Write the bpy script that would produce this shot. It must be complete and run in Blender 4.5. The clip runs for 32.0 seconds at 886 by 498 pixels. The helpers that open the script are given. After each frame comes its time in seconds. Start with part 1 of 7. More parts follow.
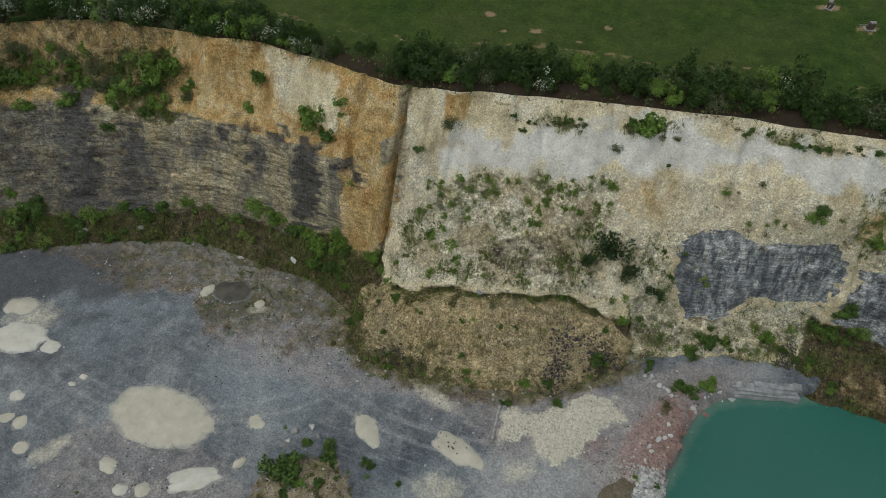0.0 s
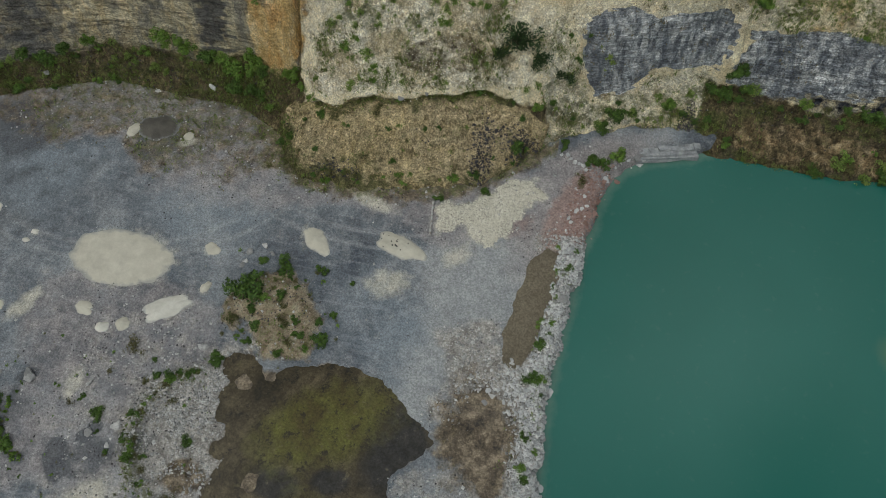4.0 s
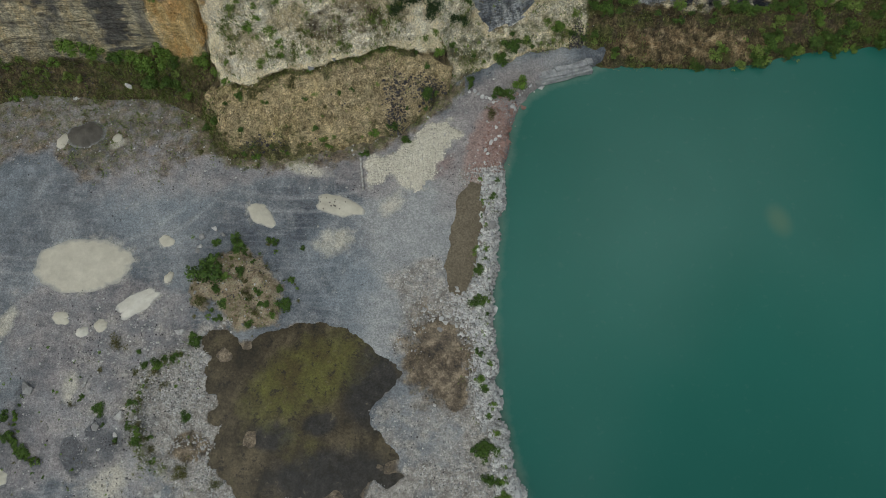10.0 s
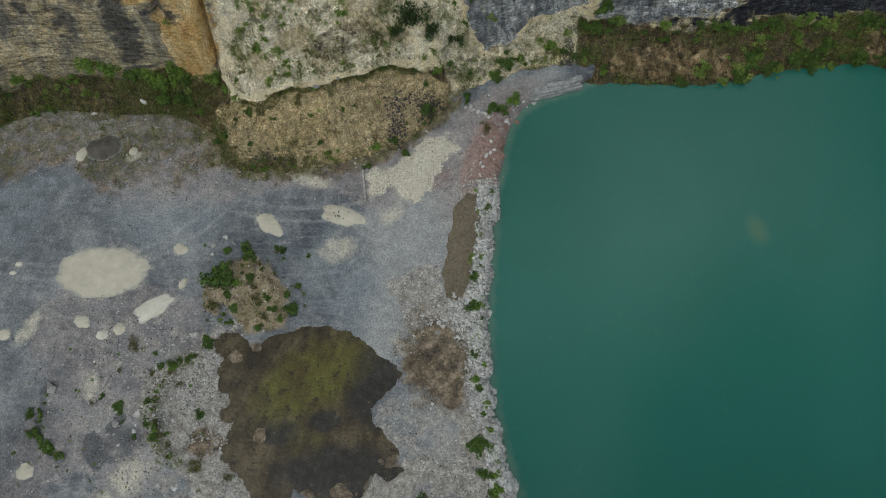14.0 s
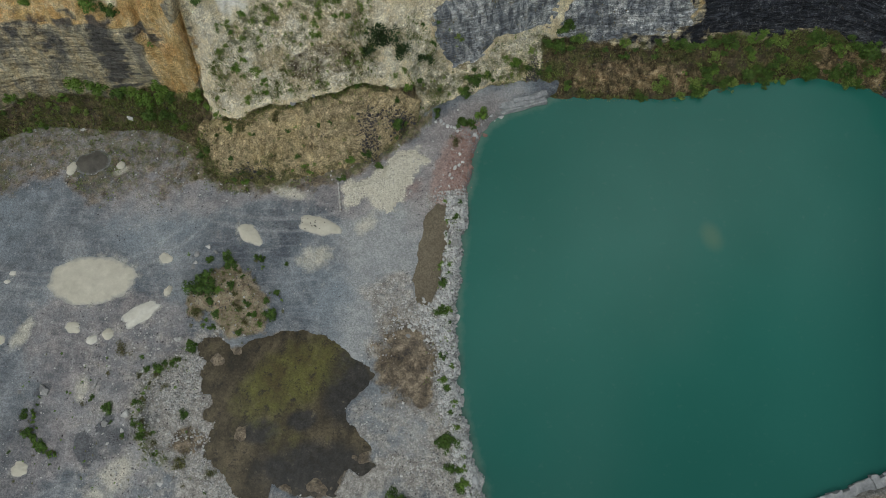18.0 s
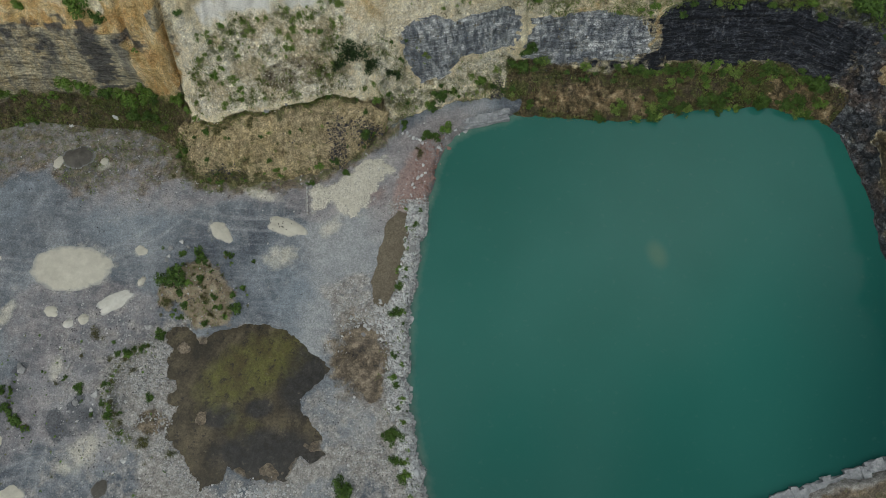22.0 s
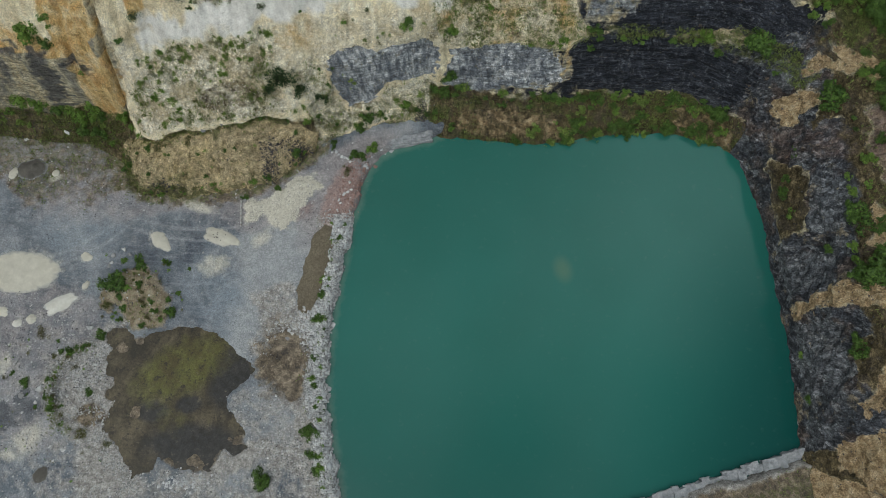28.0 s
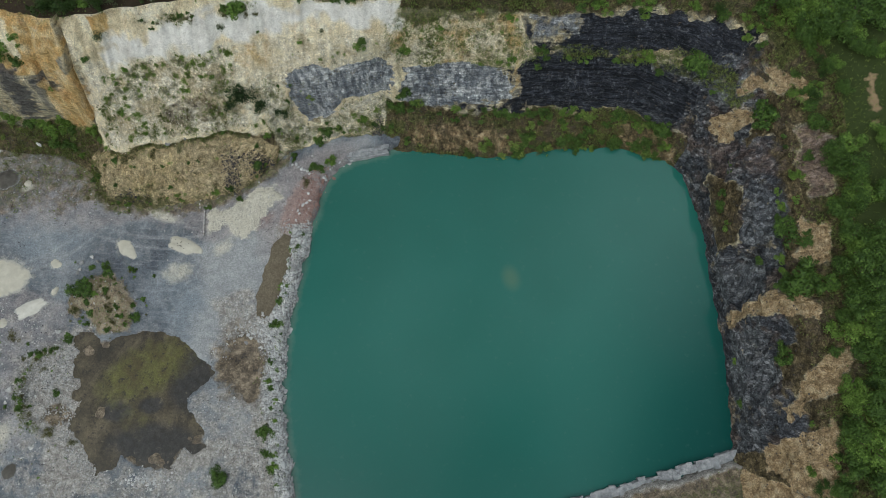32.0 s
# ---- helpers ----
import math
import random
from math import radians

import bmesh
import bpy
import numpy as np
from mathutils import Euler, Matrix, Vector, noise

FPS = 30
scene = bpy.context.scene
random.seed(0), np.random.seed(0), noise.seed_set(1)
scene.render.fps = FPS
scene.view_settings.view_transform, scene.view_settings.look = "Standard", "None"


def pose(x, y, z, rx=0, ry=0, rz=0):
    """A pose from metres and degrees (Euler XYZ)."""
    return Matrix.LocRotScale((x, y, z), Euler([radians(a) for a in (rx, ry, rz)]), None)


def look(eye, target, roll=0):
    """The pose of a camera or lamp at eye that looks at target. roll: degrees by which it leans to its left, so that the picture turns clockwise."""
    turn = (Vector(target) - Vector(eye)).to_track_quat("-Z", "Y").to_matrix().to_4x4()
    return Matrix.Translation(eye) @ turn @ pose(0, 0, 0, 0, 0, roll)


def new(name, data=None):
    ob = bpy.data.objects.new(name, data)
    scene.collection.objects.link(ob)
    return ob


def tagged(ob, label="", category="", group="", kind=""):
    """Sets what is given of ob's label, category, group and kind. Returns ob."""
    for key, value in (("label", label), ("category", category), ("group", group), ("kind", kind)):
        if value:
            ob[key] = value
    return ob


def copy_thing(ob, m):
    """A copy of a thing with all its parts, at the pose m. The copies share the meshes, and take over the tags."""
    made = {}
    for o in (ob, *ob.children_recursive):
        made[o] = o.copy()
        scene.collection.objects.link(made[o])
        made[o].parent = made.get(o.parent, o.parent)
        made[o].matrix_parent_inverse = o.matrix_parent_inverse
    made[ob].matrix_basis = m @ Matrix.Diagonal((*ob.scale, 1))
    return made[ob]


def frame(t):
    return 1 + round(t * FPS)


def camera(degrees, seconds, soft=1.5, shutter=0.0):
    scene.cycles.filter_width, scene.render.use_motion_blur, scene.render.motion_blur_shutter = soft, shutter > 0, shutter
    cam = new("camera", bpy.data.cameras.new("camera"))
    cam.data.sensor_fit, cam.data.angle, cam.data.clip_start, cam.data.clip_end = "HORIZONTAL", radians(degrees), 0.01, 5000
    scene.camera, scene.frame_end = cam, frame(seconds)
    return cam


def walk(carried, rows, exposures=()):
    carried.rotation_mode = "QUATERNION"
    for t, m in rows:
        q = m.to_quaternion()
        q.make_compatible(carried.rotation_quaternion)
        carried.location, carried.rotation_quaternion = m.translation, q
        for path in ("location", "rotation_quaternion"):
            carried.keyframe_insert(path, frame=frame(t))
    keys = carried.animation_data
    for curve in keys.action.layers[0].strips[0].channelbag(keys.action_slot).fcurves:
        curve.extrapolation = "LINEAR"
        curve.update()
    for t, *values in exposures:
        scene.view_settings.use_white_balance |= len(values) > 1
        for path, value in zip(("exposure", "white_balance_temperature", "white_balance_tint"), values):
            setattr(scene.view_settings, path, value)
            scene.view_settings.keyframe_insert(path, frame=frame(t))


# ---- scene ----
# ---------------------------------------------------------------- camera and path
cam = camera(63.4, 32.0, soft=0.5)
PATH = [
    (0.0, 7.60, -34.25, 70.64, 41.74, 20.89),
    (0.5, 7.84, -34.19, 71.38, 39.45, 20.86),
    (1.0, 8.01, -34.16, 72.13, 37.00, 20.81),
    (1.5, 8.18, -34.09, 72.87, 34.71, 20.47),
    (2.0, 8.28, -34.05, 73.64, 32.23, 19.55),
    (2.5, 8.31, -34.02, 74.46, 29.94, 17.65),
    (3.0, 8.34, -33.97, 75.28, 27.51, 15.53),
    (3.5, 8.36, -33.87, 76.09, 25.34, 13.62),
    (5.5, 8.62, -33.31, 79.34, 19.87, 5.91),
    (6.0, 8.80, -33.18, 80.15, 18.62, 4.85),
    (6.5, 9.03, -33.05, 80.91, 17.61, 4.02),
    (7.0, 9.24, -32.94, 81.68, 16.94, 3.13),
    (7.5, 9.37, -32.80, 82.41, 16.74, 2.17),
    (8.0, 9.52, -32.69, 83.12, 16.63, 1.23),
    (8.5, 9.66, -32.62, 83.86, 16.53, 0.32),
    (9.0, 9.76, -32.59, 84.65, 16.43, -0.08),
    (9.5, 9.85, -32.55, 85.40, 16.36, -0.07),
    (10.0, 9.91, -32.51, 86.14, 16.29, -0.07),
    (10.5, 9.99, -32.48, 86.88, 16.23, -0.01),
    (11.0, 10.05, -32.45, 87.64, 16.16, -0.03),
    (11.5, 10.09, -32.43, 88.42, 16.09, -0.04),
    (12.0, 10.06, -32.41, 89.18, 16.01, -0.07),
    (13.0, 10.12, -32.34, 90.64, 15.90, 0.00),
    (15.5, 10.90, -32.15, 94.10, 15.59, -0.31),
    (16.0, 11.39, -32.15, 94.80, 15.59, -0.50),
    (16.5, 12.18, -32.19, 95.49, 15.57, -0.40),
    (17.0, 12.95, -32.26, 96.20, 15.59, -0.37),
    (17.5, 13.57, -32.35, 96.92, 15.59, -0.36),
    (18.0, 14.16, -32.47, 97.67, 15.60, -0.35),
    (18.5, 14.82, -32.64, 98.46, 15.63, -0.39),
    (19.0, 15.61, -32.81, 99.24, 15.68, -0.36),
    (19.5, 16.49, -32.94, 99.99, 15.68, 0.14),
    (20.0, 17.44, -33.02, 100.76, 15.69, 0.56),
    (20.5, 18.43, -33.03, 101.52, 15.64, 1.02),
    (21.0, 19.50, -32.99, 102.29, 15.60, 1.52),
    (21.5, 20.59, -32.91, 103.06, 15.50, 2.03),
    (22.0, 21.63, -32.80, 103.83, 15.44, 2.44),
    (22.5, 22.57, -32.67, 104.62, 15.34, 2.90),
    (23.0, 23.55, -32.55, 105.44, 15.26, 3.30),
    (23.5, 24.49, -32.43, 106.23, 15.18, 3.63),
    (24.0, 25.49, -32.35, 106.99, 15.13, 3.62),
    (24.5, 26.42, -32.29, 107.73, 15.09, 3.61),
    (25.0, 27.49, -32.21, 108.46, 15.06, 3.59),
    (25.5, 28.68, -32.11, 109.24, 15.02, 3.53),
    (27.5, 33.57, -31.60, 112.43, 14.89, 3.60),
    (28.0, 34.80, -31.46, 113.22, 14.89, 3.59),
    (28.5, 36.06, -31.30, 114.00, 14.86, 3.61),
    (29.0, 37.43, -31.15, 114.80, 14.83, 3.64),
    (29.5, 38.62, -31.04, 115.56, 14.84, 3.72),
    (30.0, 39.64, -30.96, 116.28, 14.84, 3.73),
    (30.5, 40.51, -30.89, 116.98, 14.84, 3.78),
    (31.0, 41.32, -30.82, 117.70, 14.84, 3.80),
    (31.5, 42.05, -30.74, 118.37, 14.84, 3.83),
    (32.0, 42.79, -30.63, 118.96, 14.78, 3.88),
]
walk(cam, [(t, pose(x, y, z, tilt, 0, yaw)) for t, x, y, z, tilt, yaw in PATH], exposures=[(0.0, 0.08, 6500, 3), (13.0, 0.1, 6500, 3), (23.0, 0.13, 6400, 3), (32.0, 0.33, 6250, 3)])

# ---------------------------------------------------------------- sky and sun (bright overcast)
SUN_ELEV, SUN_AZ = radians(56), radians(212)
DRIFT = (13.0, -17.5, -16.3)
world = bpy.data.worlds.new("sky")
scene.world = world
world.use_nodes = True
wn = world.node_tree
wn.nodes.clear()
sky = wn.nodes.new("ShaderNodeTexSky")
sky.sky_type, sky.sun_disc = "NISHITA", False
sky.sun_elevation, sky.sun_rotation = SUN_ELEV, SUN_AZ
sky.air_density, sky.dust_density = 1.0, 3.0
veil = wn.nodes.new("ShaderNodeHueSaturation")
veil.inputs["Saturation"].default_value = 0.6
back = wn.nodes.new("ShaderNodeBackground")
back.inputs["Strength"].default_value = 0.039
wout = wn.nodes.new("ShaderNodeOutputWorld")
wn.links.new(sky.outputs[0], veil.inputs["Color"])
coord = wn.nodes.new("ShaderNodeTexCoord")
cloud = wn.nodes.new("ShaderNodeTexNoise")
cloud.inputs["Scale"].default_value, cloud.inputs["Detail"].default_value = 1.5, 4.0
tone = wn.nodes.new("ShaderNodeValToRGB")
tone.color_ramp.elements[0].position, tone.color_ramp.elements[0].color = 0.4, (0.25, 0.27, 0.3, 1)
tone.color_ramp.elements[1].position, tone.color_ramp.elements[1].color = 0.63, (3.2, 3.16, 3.12, 1)
cover = wn.nodes.new("ShaderNodeMix")
cover.data_type, cover.blend_type = "RGBA", "MULTIPLY"
cover.inputs[0].default_value = 1.0
drift = wn.nodes.new("ShaderNodeMapping")
drift.inputs["Location"].default_value = DRIFT
wn.links.new(coord.outputs["Generated"], drift.inputs["Vector"])
wn.links.new(drift.outputs[0], cloud.inputs["Vector"])
wn.links.new(cloud.outputs["Fac"], tone.inputs[0])
layer = wn.nodes.new("ShaderNodeMix")
layer.data_type = "RGBA"
layer.inputs[0].default_value = 0.65
layer.inputs[7].default_value = (6.0, 6.2, 6.6, 1)
wn.links.new(veil.outputs[0], layer.inputs[6])
wn.links.new(layer.outputs[2], cover.inputs[6])
wn.links.new(tone.outputs[0], cover.inputs[7])
split = wn.nodes.new("ShaderNodeSeparateXYZ")
dome = wn.nodes.new("ShaderNodeValToRGB")
dome.color_ramp.elements[0].position, dome.color_ramp.elements[0].color = 0.0, (0.8, 0.8, 0.81, 1)
dome.color_ramp.elements[1].position, dome.color_ramp.elements[1].color = 0.95, (2.3, 2.28, 2.22, 1)
arch = wn.nodes.new("ShaderNodeMix")
arch.data_type, arch.blend_type = "RGBA", "MULTIPLY"
arch.inputs[0].default_value = 1.0
wn.links.new(coord.outputs["Generated"], split.inputs[0])
wn.links.new(split.outputs[2], dome.inputs[0])
wn.links.new(cover.outputs[2], arch.inputs[6])
wn.links.new(dome.outputs[0], arch.inputs[7])
wn.links.new(arch.outputs[2], back.inputs["Color"])
wn.links.new(back.outputs[0], wout.inputs["Surface"])
sun = new("sun", bpy.data.lights.new("sun", "SUN"))
sun.data.energy, sun.data.angle, sun.data.color = 0.34, radians(32), (1.0, 0.97, 0.91)
sd = Vector((math.sin(SUN_AZ) * math.cos(SUN_ELEV), math.cos(SUN_AZ) * math.cos(SUN_ELEV), math.sin(SUN_ELEV)))
sun.matrix_world = look(sd * 200, (0, 0, 0))


# ---------------------------------------------------------------- number helpers
def hash3(i, j, k, seed=0):
    h = (i.astype(np.int64) * 374761393 + j.astype(np.int64) * 668265263 + k.astype(np.int64) * 2147483647 + seed * 974634777)
    h = (h ^ (h >> 13)) * 1274126177 & 0x7FFFFFFF
    h = (h ^ (h >> 16)) * 73856093 & 0x7FFFFFFF
    return ((h ^ (h >> 11)) & 0xFFFFF) / float(0xFFFFF)


def vnoise(x, y, z, seed=0):
    """Smooth value noise, 0 to 1."""
    x, y, z = np.broadcast_arrays(np.asarray(x, float), np.asarray(y, float), np.asarray(z, float))
    i, j, k = np.floor(x), np.floor(y), np.floor(z)
    u, v, w = x - i, y - j, z - k
    u, v, w = u * u * (3 - 2 * u), v * v * (3 - 2 * v), w * w * (3 - 2 * w)
    total = 0
    for a in (0, 1):
        for b in (0, 1):
            for c in (0, 1):
                total = total + (u if a else 1 - u) * (v if b else 1 - v) * (w if c else 1 - w) * hash3(i + a, j + b, k + c, seed)
    return total


def fbm(x, y, z=0.0, octaves=4, seed=0):
    total, amp, norm, f = 0, 1.0, 0.0, 1.0
    for o in range(octaves):
        total = total + amp * vnoise(np.asarray(x) * f, np.asarray(y) * f, np.asarray(z) * f, seed + o * 17)
        norm += amp
        amp, f = amp * 0.5, f * 2.03
    return total / norm


def sstep(a, b, x):
    t = np.clip((np.asarray(x, float) - a) / (b - a), 0, 1)
    return t * t * (3 - 2 * t)


def band(x, a, b, soft):
    """1 between a and b, fading over soft outside."""
    return sstep(a - soft, a, x) * (1 - sstep(b, b + soft, x))


def outline_distance(x, y, outline):
    """Signed distance to a closed outline: below 0 inside."""
    best = np.full(x.shape, 1e9)
    inside = np.zeros(x.shape, bool)
    n = len(outline)
    for a in range(n):
        (x0, y0), (x1, y1) = outline[a], outline[(a + 1) % n]
        dx, dy = x1 - x0, y1 - y0
        t = np.clip(((x - x0) * dx + (y - y0) * dy) / (dx * dx + dy * dy), 0, 1)
        best = np.minimum(best, np.hypot(x - x0 - t * dx, y - y0 - t * dy))
        if y1 != y0:
            inside ^= ((y0 > y) != (y1 > y)) & (x < dx * (y - y0) / dy + x0)
    return np.where(inside, -best, best)


def grid_mesh(name, P, attrs=None, closed=False):
    """A mesh over an array of points [rows, columns, 3]; closed joins the last column to the first."""
    r, c = P.shape[:2]
    me = bpy.data.meshes.new(name)
    idx = np.arange(r * c).reshape(r, c)
    if closed:
        idx = np.concatenate([idx, idx[:, :1]], 1)
    q = np.stack([idx[:-1, :-1], idx[:-1, 1:], idx[1:, 1:], idx[1:, :-1]], -1).reshape(-1, 4)
    me.vertices.add(r * c)
    me.vertices.foreach_set("co", P.reshape(-1).astype(np.float32))
    me.loops.add(q.size)
    me.loops.foreach_set("vertex_index", q.reshape(-1).astype(np.int32))
    me.polygons.add(len(q))
    me.polygons.foreach_set("loop_start", (np.arange(len(q)) * 4).astype(np.int32))
    me.polygons.foreach_set("loop_total", np.full(len(q), 4, np.int32))
    me.update(calc_edges=True)
    for key, value in (attrs or {}).items():
        at = me.attributes.new(key, "FLOAT_COLOR", "POINT")
        v = np.ones((r * c, 4), np.float32)
        v[:, : value.shape[-1]] = value.reshape(r * c, -1)
        at.data.foreach_set("color", v.reshape(-1))
    me.polygons.foreach_set("use_smooth", np.ones(len(q), bool))
    return me


# ---------------------------------------------------------------- materials
class Nodes:
    """Short-hand to write a node material."""

    def __init__(self, name, rough=0.9):
        self.mat = bpy.data.materials.new(name)
        self.mat.use_nodes = True
        self.t = self.mat.node_tree
        self.bsdf = self.t.nodes["Principled BSDF"]
        self.bsdf.inputs["Roughness"].default_value = rough
        self.bsdf.inputs["Specular IOR Level"].default_value = 0.25
        geo = self.t.nodes.new("ShaderNodeNewGeometry")
        self.pos, self.island = geo.outputs["Position"], geo.outputs["Random Per Island"]
        self.rand = self.t.nodes.new("ShaderNodeObjectInfo").outputs["Random"]

    def put(self, value, socket):
        if hasattr(value, "is_linked"):
            self.t.links.new(value, socket)
        else:
            socket.default_value = value

    def noise(self, scale, detail=4.0, rough=0.6, where=None, stretch=None, colour=False, turn=None):
        n = self.t.nodes.new("ShaderNodeTexNoise")
        n.inputs["Scale"].default_value, n.inputs["Detail"].default_value, n.inputs["Roughness"].default_value = scale, detail, rough
        src = where or self.pos
        if turn:
            m = self.t.nodes.new("ShaderNodeVectorRotate")
            m.rotation_type = "EULER_XYZ"
            m.inputs["Rotation"].default_value = turn
            self.t.links.new(src, m.inputs["Vector"])
            src = m.outputs[0]
        if stretch:
            m = self.t.nodes.new("ShaderNodeMapping")
            m.inputs["Scale"].default_value = stretch
            self.t.links.new(src, m.inputs["Vector"])
            src = m.outputs[0]
        self.t.links.new(src, n.inputs["Vector"])
        return n.outputs["Color" if colour else "Fac"]

    def warped(self, scale, amount):
        """Positions pushed about by noise."""
        n = self.noise(scale, 3.0, 0.6, colour=True)
        a = self.t.nodes.new("ShaderNodeVectorMath")
        a.operation = "MULTIPLY_ADD"
        self.t.links.new(n, a.inputs[0])
        a.inputs[1].default_value = (amount, amount, amount)
        self.t.links.new(self.pos, a.inputs[2])
        return a.outputs[0]

    def chips(self, scale, low, high, stretch=None, where=None):
        """A tone for each broken piece, with a dark gap round it."""
        split = self.t.nodes.new("ShaderNodeSeparateColor")
        self.t.links.new(self.cells(scale, "F1", "Color", stretch, where), split.inputs[0])
        gap = self.ramp(self.cells(scale, "DISTANCE_TO_EDGE", "Distance", stretch, where), (0.0, low * 0.8), (0.11, 1.0))
        return self.mix(1.0, self.ramp(split.outputs[0], (0.0, low), (1.0, high)), gap, "MULTIPLY")

    def cells(self, scale, feature="F1", out="Distance", stretch=None, where=None):
        n = self.t.nodes.new("ShaderNodeTexVoronoi")
        n.feature = feature
        n.inputs["Scale"].default_value = scale
        src = where or self.pos
        if stretch:
            m = self.t.nodes.new("ShaderNodeMapping")
            m.inputs["Scale"].default_value = stretch
            self.t.links.new(src, m.inputs["Vector"])
            src = m.outputs[0]
        self.t.links.new(src, n.inputs["Vector"])
        return n.outputs[out]

    def ramp(self, value, *stops):
        n = self.t.nodes.new("ShaderNodeValToRGB")
        e = n.color_ramp.elements
        while len(e) < len(stops):
            e.new(0.5)
        for el, (p, c) in zip(e, stops):
            el.position = p
            el.color = (c, c, c, 1) if isinstance(c, (int, float)) else (*c, 1)
        self.put(value, n.inputs[0])
        return n.outputs[0]

    def mix(self, fac, a, b, mode="MIX"):
        n = self.t.nodes.new("ShaderNodeMix")
        n.data_type, n.blend_type = "RGBA", mode
        self.put(fac, n.inputs[0])
        for v, s in ((a, n.inputs[6]), (b, n.inputs[7])):
            self.put((*v, 1) if isinstance(v, tuple) else v, s)
        return n.outputs[2]

    def math(self, op, a, b=0.0, clamp=False):
        n = self.t.nodes.new("ShaderNodeMath")
        n.operation, n.use_clamp = op, clamp
        self.put(a, n.inputs[0])
        self.put(b, n.inputs[1])
        return n.outputs[0]

    def attr(self, name):
        """The red, green and blue of a point attribute."""
        n = self.t.nodes.new("ShaderNodeAttribute")
        n.attribute_name = name
        s = self.t.nodes.new("ShaderNodeSeparateColor")
        self.t.links.new(n.outputs["Color"], s.inputs[0])
        return s.outputs[0], s.outputs[1], s.outputs[2]

    def mask(self, weight, scale=1.2, soft=0.12, amount=0.6):
        """A weight with an edge broken up by noise."""
        n = self.noise(scale, 5.0, 0.65)
        v = self.math("ADD", weight, self.math("MULTIPLY", self.math("SUBTRACT", n, 0.5), amount * 2))
        return self.ramp(v, (0.5 - soft, 0.0), (0.5 + soft, 1.0))

    def bump(self, height, strength=0.5, distance=0.1):
        n = self.t.nodes.new("ShaderNodeBump")
        n.inputs["Strength"].default_value, n.inputs["Distance"].default_value = strength, distance
        self.put(height, n.inputs["Height"])
        self.t.links.new(n.outputs[0], self.bsdf.inputs["Normal"])

    def done(self, colour, rough=None):
        self.put((*colour, 1) if isinstance(colour, tuple) else colour, self.bsdf.inputs["Base Color"])
        if rough is not None:
            self.put(rough, self.bsdf.inputs["Roughness"])
        return self.mat


def speckle(m, colour, low=0.55, high=1.45, scale=7.0, amount=1.0):
    """Grain at two sizes over a colour."""
    a = m.ramp(m.noise(scale, 4, 0.8), (0.38, low), (0.5, 1.0), (0.62, high))
    b = m.ramp(m.noise(scale * 0.2, 5, 0.7), (0.36, 1 - (1 - low) * 0.3), (0.5, 1.0), (0.64, 1 + (high - 1) * 0.3))
    return m.mix(amount, colour, m.mix(1.0, m.mix(1.0, colour, a, "MULTIPLY"), b, "MULTIPLY"))


